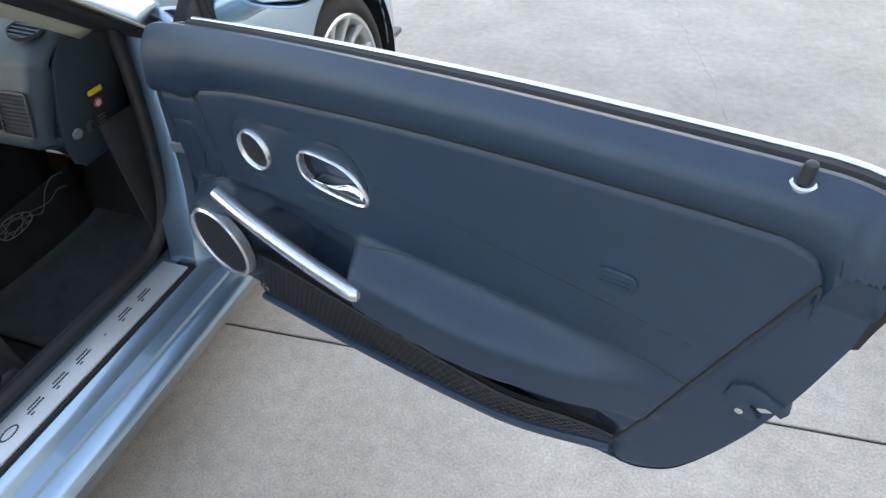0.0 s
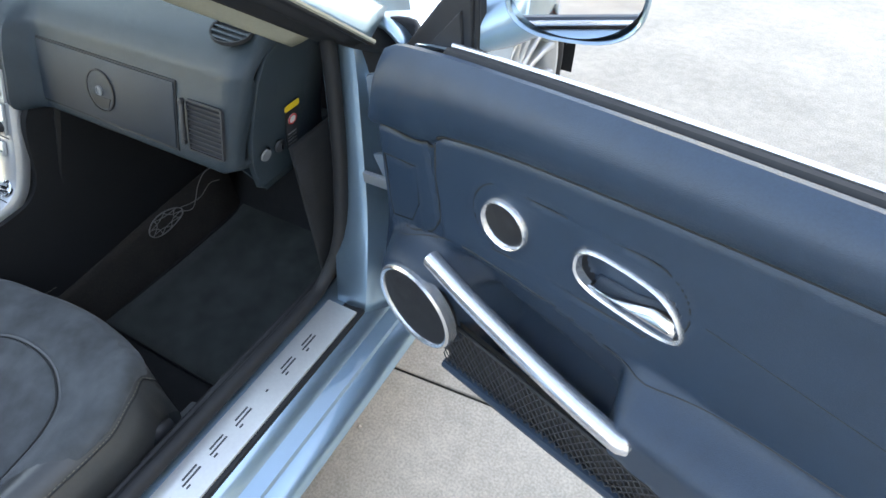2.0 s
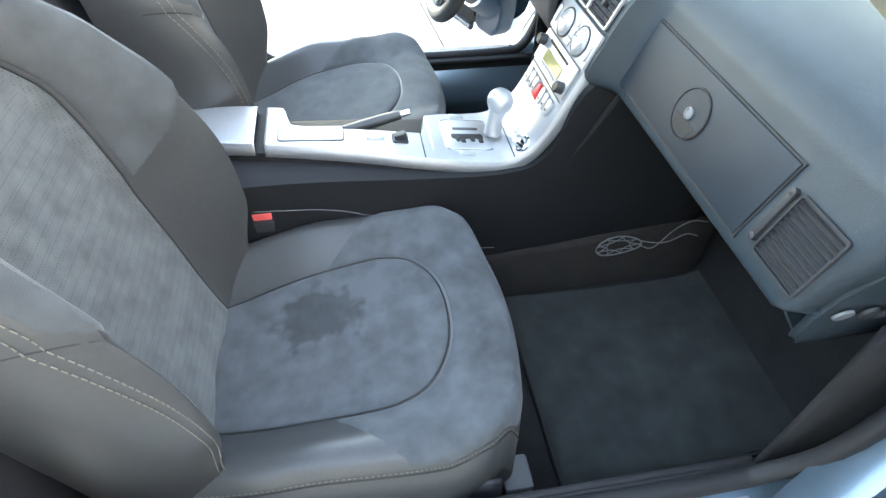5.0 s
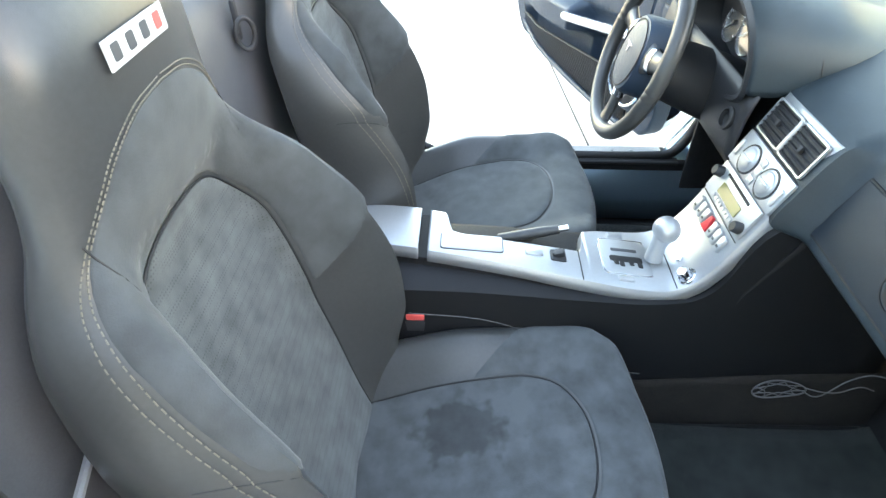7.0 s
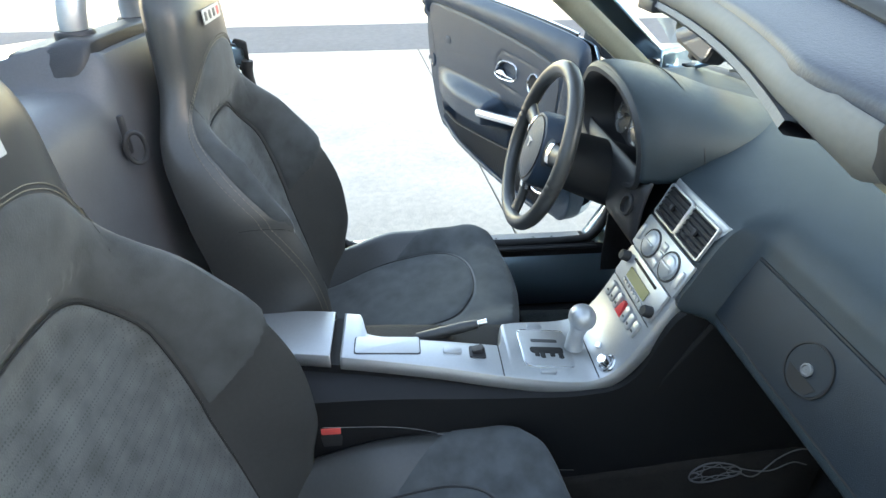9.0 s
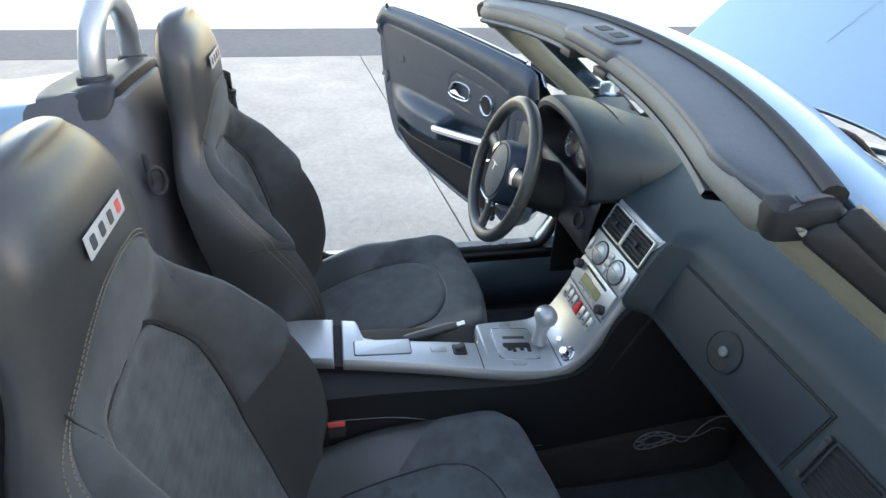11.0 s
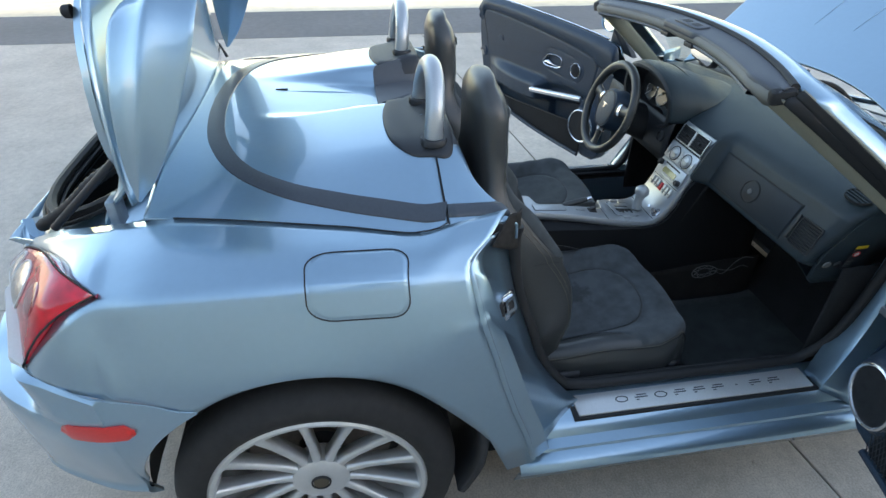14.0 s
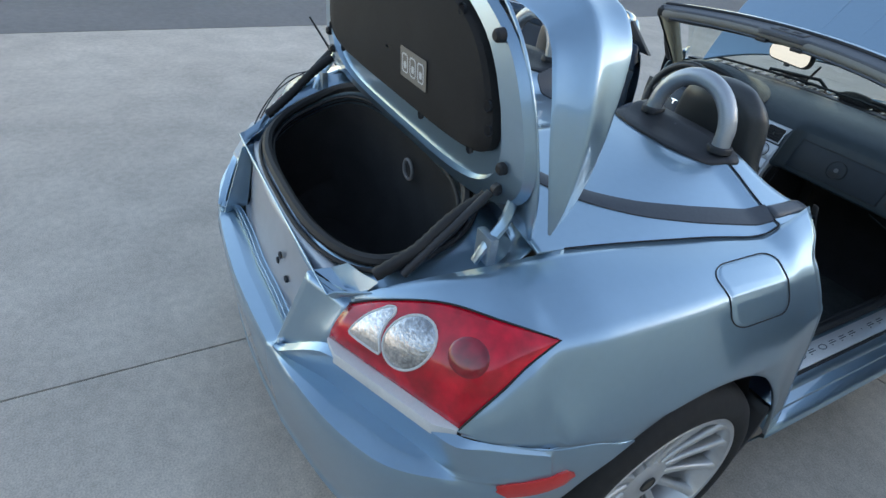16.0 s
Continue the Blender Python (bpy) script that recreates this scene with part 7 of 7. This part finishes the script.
# floor mats and the cargo net on the tunnel
for s in (1, -1):
    m = part("floor_mat", smooth_loft([[(s * x, y, z) for y, z in ((1.185, 0.160), (1.30, 0.159), (1.50, 0.160), (1.64, 0.172), (1.685, 0.20))] for x in (0.132, 0.30, 0.45, 0.56)], 12, 20), MAT, None, solid=0.008)
    tagged(m, "charcoal carpet floor mat in the footwell", "floor mat", group="floor mats in the footwells")
    e = [(s * 0.132, 1.64, 0.174), (s * 0.132, 1.185, 0.162), (s * 0.56, 1.185, 0.162), (s * 0.56, 1.64, 0.174)]
    part("mat_binding", tube(e, 0.005, 6), RUBBER, m)
NETC = Vector((0.128, 1.475, 0.285))


def net_at(y, z):
    """The crumpled net hangs on the tunnel side."""
    return Vector((0.1235 + 0.004 * math.sin(40 * y + 25 * z), NETC.y + y, NETC.z + z))


bm = bmesh.new()
for k in range(9):
    a = 2 * math.pi * k / 9
    tube(spline([net_at(-0.045 + 0.050 * math.cos(a), 0.026 * math.sin(a)), net_at(-0.045 + 0.026 * math.cos(a + 0.7), 0.013 * math.sin(a + 0.7)), net_at(-0.045 + 0.050 * math.cos(a + 1.5), 0.026 * math.sin(a + 1.5))], 9), 0.0012, 5, bm=bm)
tube([net_at(-0.045 + 0.052 * math.cos(a), 0.027 * math.sin(a)) for a in [2 * math.pi * k / 30 for k in range(30)]], 0.0018, 5, closed=True, bm=bm)
tube(spline([net_at(0.0, 0.0), net_at(0.035, -0.012), net_at(0.075, 0.030), net_at(0.11, 0.052), net_at(0.145, 0.05)], 22), 0.0014, 5, bm=bm)
tube(spline([net_at(0.0, 0.012), net_at(0.035, 0.004), net_at(0.07, 0.0), net_at(0.11, 0.012), net_at(0.14, 0.004)], 22), 0.0014, 5, bm=bm)
part("cargo_net", bm, NET2, car, "grey stretch net crumpled on the tunnel side")

# ---- windscreen ----
def hdr(x):
    """Header line: y and z over x."""
    a = abs(x) / 0.52
    return 1.225 - 0.085 * a ** 2.2, 1.168 - 0.022 * a ** 2


rws = []
for k in range(109):
    x = 0.545 * (k / 54 - 1)
    y, z = hdr(x)
    e = 0.044 * ease((abs(x) - 0.43) / 0.13) - 0.010 * (1 - ease((abs(x) - 0.085) / 0.015))
    rws.append(spline([(x, y + 0.052, z - 0.042), (x, y + 0.045, z - 0.018), (x, y + 0.034, z - 0.002), (x, y + 0.018, z + 0.004), (x, y - 0.004, z + 0.001), (x, y - 0.046 + e, z - 0.003), (x, y - 0.055 + e, z - 0.008), (x, y - 0.056 + e, z - 0.022)], 24))
fr = part("windscreen_frame", loft(rws), FRAME, car, "windscreen header with dark roof seal", solid=0.004)
part("header_seal", tube([(x, hdr(x)[0] + 0.026, hdr(x)[1] + 0.004) for x in [0.545 * (k / 24 - 1) for k in range(49)]], 0.011, 10, flat=0.8), RUBBER, fr)
def lining(x):
    """Section of the pale lining, which runs over into the pillar trim at its ends."""
    y, z = hdr(x)
    k, s = ease((abs(x) / 0.53 - 0.80) / 0.20), math.copysign(1, x)
    row = [(x, y - 0.052, z - 0.012), (x, y - 0.060, z - 0.022), (x, y - 0.052, z - 0.036), (x, y - 0.02, z - 0.046), (x, y + 0.075, z - 0.058)]
    end = [(s * 0.554, 1.132, 1.122), (s * 0.535, 1.130, 1.108), (s * 0.510, 1.134, 1.096), (s * 0.485, 1.144, 1.088), (s * 0.505, 1.200, 1.106)]
    return spline([Vector(a).lerp(Vector(b), k) for a, b in zip(row, end)], 14)


part("header_lining", loft([lining(0.53 * (k / 24 - 1)) for k in range(49)]), LINING, fr, solid=0.003)
lt = part("latch_plate", prism(rrect(0.135, 0.046, 0.008, 3), pose(0.0, hdr(0)[0] - 0.022, hdr(0)[1] + 0.000, 5, 0, 0), 0.004, 0.001), FRAME, fr, "recessed roof latch plate")
for x in (-0.028, 0.028):
    part("latch_hole", prism(rrect(0.034, 0.022, 0.004, 3, cx=x), pose(0.0, hdr(0)[0] - 0.022, hdr(0)[1] + 0.004, 5, 0, 0), 0.0008), RUBBER, lt)
for s in (1, -1):
    part("header_cap", prism(rrect(0.036, 0.060, 0.012, 4), pose(s * 0.535, hdr(0.52)[0] + 0.002, hdr(0.52)[1] - 0.034, 12, s * 8, s * -18), 0.032, 0.012), RUBBER, fr)
    # sun visor folded flat under the lining, with its clip
    sv = part("sun_visor", loft([[(s * x, hdr(x)[0] + d, hdr(x)[1] + z) for d, z in ((-0.060, -0.036), (-0.063, -0.041), (-0.058, -0.046), (0.050, -0.066), (0.050, -0.060))] for x in [0.07 + 0.39 * k / 14 for k in range(15)]], close_v=True), FRAME, fr, "dark grey sun visor folded flat under the header")
    part("visor_clip", box(min(s * 0.050, s * 0.095), max(s * 0.050, s * 0.095), hdr(0)[0] - 0.068, hdr(0)[0] - 0.02, hdr(0)[1] - 0.050, hdr(0)[1] - 0.036, r=0.003), BLACK, sv)
    # pillars: pale trim, black seal, painted post, each between two long edges
    def edge(a, b, m, q):
        v = (Vector(a) * (1 - q) + Vector(b) * q) + 2 * q * (1 - q) * Vector(m)
        return Vector((s * v.x, v.y, v.z))

    qs = [k / 20 * 1.02 for k in range(21)]
    A = [edge((0.485, 1.144, 1.088), (0.642, 1.465, 0.838), (0, 0, 0), q) for q in qs]
    B = [edge((0.554, 1.132, 1.112), (0.686, 1.485, 0.850), (0.007, 0.005, 0.003), q) for q in qs]
    C = [edge((0.562, 1.165, 1.143), (0.765, 1.518, 0.845), (0.022, 0.004, 0.010), q) for q in qs]
    D = [edge((0.546, 1.232, 1.147), (0.742, 1.601, 0.860), (0.004, 0.002, 0.002), q) for q in qs]
    out, up = Vector((s, 0, 0)), Vector((0, 0, 1))
    part("pillar_trim", loft([spline([a + Vector((s * 0.022, 0.058, 0.018)), a + Vector((s * 0.004, 0.006, 0.002)), a.lerp(b, 0.5) + Vector((0, -0.005, 0.003)), b + up * 0.010], 12) for a, b in zip(A, B)]), TAN, fr, "pale windscreen pillar trim", solid=0.004)
    part("pillar_seal", loft([spline([b, b.lerp(c, 0.2) + up * 0.006 - Vector((0, 0.004, 0)), b.lerp(c, 0.45) + up * 0.004, b.lerp(c, 0.6) - up * 0.002, b.lerp(c, 0.8) + up * 0.005, c + up * 0.001], 14) for b, c in zip(B, C)]), RUBBER, fr, "black pillar seal", solid=0.006)
    part("seal_edge", tube([c + up * 0.002 for c in C], 0.0035, 6), TAN, fr)
    part("pillar_foot", smooth_loft([[(s * 0.655, 1.49, 0.872), (s * 0.69, 1.50, 0.875), (s * 0.725, 1.535, 0.865), (s * 0.75, 1.60, 0.84)], [(s * 0.650, 1.52, 0.84), (s * 0.69, 1.53, 0.82), (s * 0.735, 1.565, 0.80), (s * 0.77, 1.63, 0.78)]], 6, 10), BLACK, fr, solid=0.01)
# painted surround, one sweep from foot to foot over the header
def along(a, b, m, q):
    return Vector(a) * (1 - q) + Vector(b) * q + 2 * q * (1 - q) * Vector(m)


inn = [Vector((x, hdr(x)[0] + 0.034, hdr(x)[1] + 0.001)) for x in (0, 0.12, 0.24, 0.36, 0.45, 0.51)] + [along((0.562, 1.165, 1.143), (0.765, 1.518, 0.845), (0.022, 0.004, 0.010), q) for q in (0.06, 0.16, 0.32, 0.5, 0.75, 1.0)]
out = [Vector((x, hdr(x)[0] + 0.104, hdr(x)[1] - 0.006)) for x in (0, 0.12, 0.24, 0.36, 0.44, 0.49)] + [along((0.546, 1.232, 1.147), (0.742, 1.601, 0.860), (0.004, 0.002, 0.002), q) for q in (0.08, 0.18, 0.34, 0.5, 0.75, 1.0)]
rws = []
for a, b in zip(spline(inn, 70), spline(out, 70)):
    k = ease((a.x - 0.44) / 0.14)
    n = Vector((0.75 * k, 0.2, 1.0)).normalized()
    rws.append(spline([a - n * 0.008, a + n * 0.003, a.lerp(b, 0.3) + n * 0.011, a.lerp(b, 0.7) + n * 0.011, b + n * 0.001, b - n * 0.018], 16))
part("surround_paint", loft(flip(rws[1:])[::-1] + rws), PAINT, fr, "painted windscreen surround", solid=0.004)
# glass
rws = []
for k in range(25):
    x = k / 12 - 1
    y0, z0 = hdr(0.50 * x)
    bot = Vector((0.725 * x, 1.60 + 0.17 * (1 - x * x), 0.868 + 0.012 * (1 - x * x)))
    topv = Vector((0.535 * x, y0 + 0.096, z0 - 0.030))
    rws.append([topv.lerp(bot, q) + Vector((0, 0.03 * math.sin(math.pi * q), 0.02 * math.sin(math.pi * q))) for q in [j / 10 for j in range(11)]])
gl = part("windscreen_glass", loft(rws), GLASS, car, "clear windscreen glass")
gl.visible_shadow = False
MM = pose_axes((0.0, 1.285, 1.083), (1, -0.2, 0), (0, 0.1, 1))
mr = part("rear_mirror", prism(rrect(0.20, 0.068, 0.032, 6), MM, 0.02, 0.006), BLACK, car, "black interior mirror")
part("mirror_face", prism(rrect(0.190, 0.058, 0.028, 6), MM @ pose(0, 0, 0.0205), 0.001), MIRROR, mr)
part("mirror_knob", box(-0.010, 0.010, -0.044, -0.030, 0.002, 0.016, r=0.003), BLACK, mr).matrix_basis = MM
part("mirror_stem", tube([(0, 1.29, 1.09), (0, 1.305, 1.125)], 0.008, 8), BLACK, mr)

# cowl, wipers, wings, bonnet, bay
part("cowl", smooth_loft([[(x, 1.595 + 0.165 * (1 - (x / 0.72) ** 2) + d, z) for d, z in ((0.0, 0.860), (0.04, 0.862), (0.09, 0.852), (0.14, 0.82))] for x in (-0.70, -0.35, 0, 0.35, 0.70)], 30, 10), BLACK, car, "black slatted cowl panel", solid=0.006)
for k in range(26):
    x = -0.60 + 1.2 * k / 25
    y = 1.595 + 0.165 * (1 - (x / 0.72) ** 2)
    part("cowl_rib", box(x - 0.003, x + 0.003, y + 0.035, y + 0.10, 0.858, 0.868, r=0.001), PALEP, car)
for x0, x1 in ((0.42, -0.18), (-0.10, -0.60)):
    f = lambda x: (x, 1.625 + 0.165 * (1 - (x / 0.72) ** 2), 0.885)
    part("wiper", tube([f(x0 + (x1 - x0) * k / 12) for k in range(13)], 0.006, 6), BLACK, car, "black wiper arm and blade")
    part("wiper", tube([(x0, f(x0)[1] + 0.05, 0.87), (x0 - 0.04, f(x0)[1] + 0.03, 0.905), (x0 + (x1 - x0) * 0.5, f(x0 + (x1 - x0) * 0.5)[1], 0.898)], 0.008, 6), BLACK, car)


def wing_row(y):
    a = arch(y, 2.34, 0.318, 0.372)
    lo = max(a, 0.26)
    tx = lerp(y, [(1.58, 0.700), (1.8, 0.690), (2.2, 0.640), (2.7, 0.57), (2.95, 0.50), (3.15, 0.36)])
    tz = lerp(y, [(1.58, 0.855), (1.8, 0.828), (2.2, 0.745), (2.7, 0.65), (2.95, 0.60), (3.15, 0.55)])
    wx = lerp(y, [(1.58, 0.812), (1.8, 0.792), (2.1, 0.748), (2.34, 0.730), (2.6, 0.705), (2.75, 0.68), (2.95, 0.60), (3.15, 0.43)])
    wx2 = lerp(y, [(1.58, 0.825), (1.8, 0.800), (2.1, 0.753), (2.4, 0.733), (2.75, 0.685), (2.95, 0.61), (3.15, 0.44)])
    mz = max(0.60, lo + 0.03)
    mz = min(mz, tz - 0.04)
    return spline([(tx, y, tz), (tx + (wx - tx) * 0.55, y, tz - 0.012), (wx - 0.012, y, tz - 0.06), (wx, y, (tz + mz) / 2 - 0.02), (wx2, y, mz - 0.01), (wx2 - 0.003, y, min(lo, mz - 0.012))], 18)


both("front_wing", [wing_row(1.57 + 1.58 * k / 70) for k in range(71)], PAINT, solid=0.008)
part("nose", smooth_loft([[(x, 3.05 + 0.16 * (1 - (x / 0.6) ** 2), z) for z in (0.20, 0.35, 0.50, 0.60)] for x in (-0.55, -0.3, 0, 0.3, 0.55)], 16, 10), PAINT, car, solid=0.01)
for s in (1, -1):
    rws = [[(s * x, 2.34 + r * math.cos(t), 0.318 + r * math.sin(t)) for t in [math.pi * (k / 24 * 1.16 - 0.08) for k in range(25)]] for x, r in ((0.715, 0.370), (0.60, 0.38), (0.44, 0.38))]
    part("wheel_well", loft(rws), RUBBER, car)
BH = radians(38)


def hood(u, r):
    """u from -1 to 1 across, r metres from the rear edge."""
    w = lerp(r, [(0, 0.60), (0.2, 0.655), (0.5, 0.70), (0.9, 0.63), (1.2, 0.47)])
    x = abs(0.59 * u)
    d = r * math.cos(BH) - 0.30 * x ** 2 - 0.35 * x ** 4
    return Vector((w * u, 1.733 + d, 1.004 - 0.03 * x * x + d * math.tan(BH) + 0.02 * r * (1.2 - r)))


us = [-1, -0.997, -0.988] + [k / 20 - 0.95 for k in range(39)] + [0.988, 0.997, 1]
rs = [0, 0.002, 0.008] + [1.2 * j / 24 for j in range(1, 24)] + [1.192, 1.198, 1.2]
hd = part("bonnet", loft([[hood(u, r) for u in us] for r in rs]), PAINT, car, "raised pale blue bonnet with moulded strakes", solid=0.010, offset=1.0)
for u in (-0.38, -0.13, 0.13, 0.38):
    part("bonnet_strake", tube([hood(u, 0.17 + 0.88 * k / 16) + Vector((0, -0.0006, 0.0006)) for k in range(17)], [0.0006] + [0.0018] * 15 + [0.0006], 6), PAINT, hd)
bay = part("engine_bay", box(-0.62, 0.62, 1.80, 3.0, 0.25, 0.27), GREYP, car, "dark engine bay floor")
part("bay_wall", loft([[(x, 1.80 + 0.1 * (1 - (x / 0.66) ** 2), z) for z in (0.25, 0.5, 0.82)] for x in [0.66 * (k / 10 - 1) for k in range(21)]]), GREYP, bay, solid=0.01)
for s in (1, -1):
    part("inner_wing", smooth_loft([[(s * 0.69, y, 0.825 - 0.21 * max(0, y - 1.8)), (s * 0.64, y, 0.81 - 0.21 * max(0, y - 1.8)), (s * 0.60, y, 0.73 - 0.21 * max(0, y - 1.8)), (s * 0.58, y, 0.30)] for y in (1.70, 2.0, 2.4, 2.9)], 14, 10), PAINT, bay, solid=0.006)
part("engine_cover", smooth_loft([[(x, y, z) for x, z in ((-0.26, 0.55), (-0.25, 0.68), (-0.12, 0.73), (0.12, 0.73), (0.25, 0.68), (0.26, 0.55))] for y in (1.98, 2.05, 2.4, 2.60)], 10, 18), GREYP, bay, solid=0.01)
part("air_box", box(0.30, 0.56, 1.86, 2.06, 0.66, 0.80, r=0.02), PALEP, bay, "pale plastic box")
part("fluid_tank", box(0.34, 0.55, 2.15, 2.40, 0.58, 0.74, r=0.03), PALEP, bay, "pale fluid tank")
part("fuse_box", box(-0.56, -0.32, 1.88, 2.12, 0.66, 0.79, r=0.015), BLACK, bay)
part("cap", lathe([(0.035, 0), (0.033, 0.025), (0.0005, 0.027)], pose(0.44, 2.26, 0.74), 20), BLACK, bay)
random.seed(11)
for k in range(7):
    x0, y0 = random.uniform(-0.5, 0.55), random.uniform(1.88, 2.1)
    ps = spline([(x0, y0, 0.76), (x0 + random.uniform(-0.15, 0.15), y0 + 0.12, 0.79 + random.uniform(-0.03, 0.02)), (x0 + random.uniform(-0.2, 0.2), y0 + 0.28, 0.78), (x0 + random.uniform(-0.2, 0.2), y0 + 0.42, 0.66)], 16)
    part("hose", tube(ps, random.choice((0.006, 0.011, 0.018)), 8), RUBBER if k % 3 else SILVER, bay)
part("strut_brace", tube([(-0.60, 1.96, 0.75), (0.60, 1.96, 0.75)], 0.014, 10), SILVER, bay)

part("bay_trim", smooth_loft([[(x, 1.845 + 0.10 * (1 - (x / 0.66) ** 2) + d, z) for d, z in ((0.0, 0.775), (0.03, 0.792), (0.10, 0.788), (0.13, 0.76))] for x in (-0.60, -0.3, 0, 0.3, 0.60)], 24, 10), PALEP, bay, "pale ribbed trim behind the engine", solid=0.006)
part("prop_rod", tube([(-0.222, 1.850, 0.862), (-0.165, 1.822, 0.955)], 0.006, 8), BLACK, bay)
# added pale sheet, standing in for the far wing's gutter, and what stands before it
part("pale_bay_sheet", smooth_loft([[(x, 2.10 + 0.10 * (1 - (x / 0.66) ** 2) + d, z - 0.04 * (x / 0.66) ** 2) for d, z in ((0.0, 0.700), (0.12, 0.715), (0.35, 0.700), (0.62, 0.650))] for x in (-0.60, -0.3, 0, 0.3, 0.60)], 20, 12), PALEP, bay, "pale ribbed sheet added over the engine", solid=0.006)
for d, z in ((0.06, 0.712), (0.10, 0.716), (0.20, 0.713)):
    part("sheet_rib", tube([(x, 2.10 + 0.10 * (1 - (x / 0.66) ** 2) + d, z + 0.002 - 0.04 * (x / 0.66) ** 2) for x in [0.57 * (j / 12 - 1) for j in range(25)]], 0.006, 6), GREYP, bay)
bx = part("air_cleaner", prism(rrect(0.20, 0.13, 0.022, 4), pose(0.045, 1.905, 0.745, 4, 0, -24), 0.105, 0.014), WHITE, bay, "pale air cleaner box with a black duct")
for k in range(3):
    part("box_rib", box(-0.085, 0.085, -0.002, 0.002, 0.104, 0.108, r=0.001), PALEP, bx).matrix_basis = pose(0.045, 1.905, 0.745, 4, 0, -24) @ pose(0, -0.03 + 0.03 * k, 0)
part("air_duct", tube(spline([(-0.02, 1.835, 0.862), (0.03, 1.815, 0.876), (0.09, 1.822, 0.868), (0.14, 1.85, 0.82)], 26), [0.028 + 0.003 * (k % 2) for k in range(26)], 14), RUBBER, bx, "black ribbed air duct")
bt = part("battery", prism(rrect(0.15, 0.09, 0.010, 3), pose(-0.195, 1.862, 0.74, 0, 0, -12), 0.10, 0.006), PALEP, bay, "pale battery with dark caps")
for k in range(3):
    part("terminal", lathe([(0.012, 0), (0.012, 0.014), (0.006, 0.018), (0.0005, 0.018)], pose(-0.24 + 0.04 * k, 1.868 - 0.008 * k, 0.84), 12), BLACK if k else DISC, bt)
part("battery_lead", tube(spline([(-0.24, 1.868, 0.855), (-0.18, 1.83, 0.875), (-0.12, 1.85, 0.86), (-0.08, 1.88, 0.80)], 16), 0.007, 8), DISC, bt)
for k in range(3):
    part("cowl_seal", tube([(x, 1.775 + 0.012 * k + 0.05 * (1 - (x / 0.66) ** 2), 0.868 + 0.004 * k) for x in [-0.05 + 0.60 * j / 14 for j in range(15)]], 0.0045, 6), RUBBER if k != 1 else GREYP, bay)
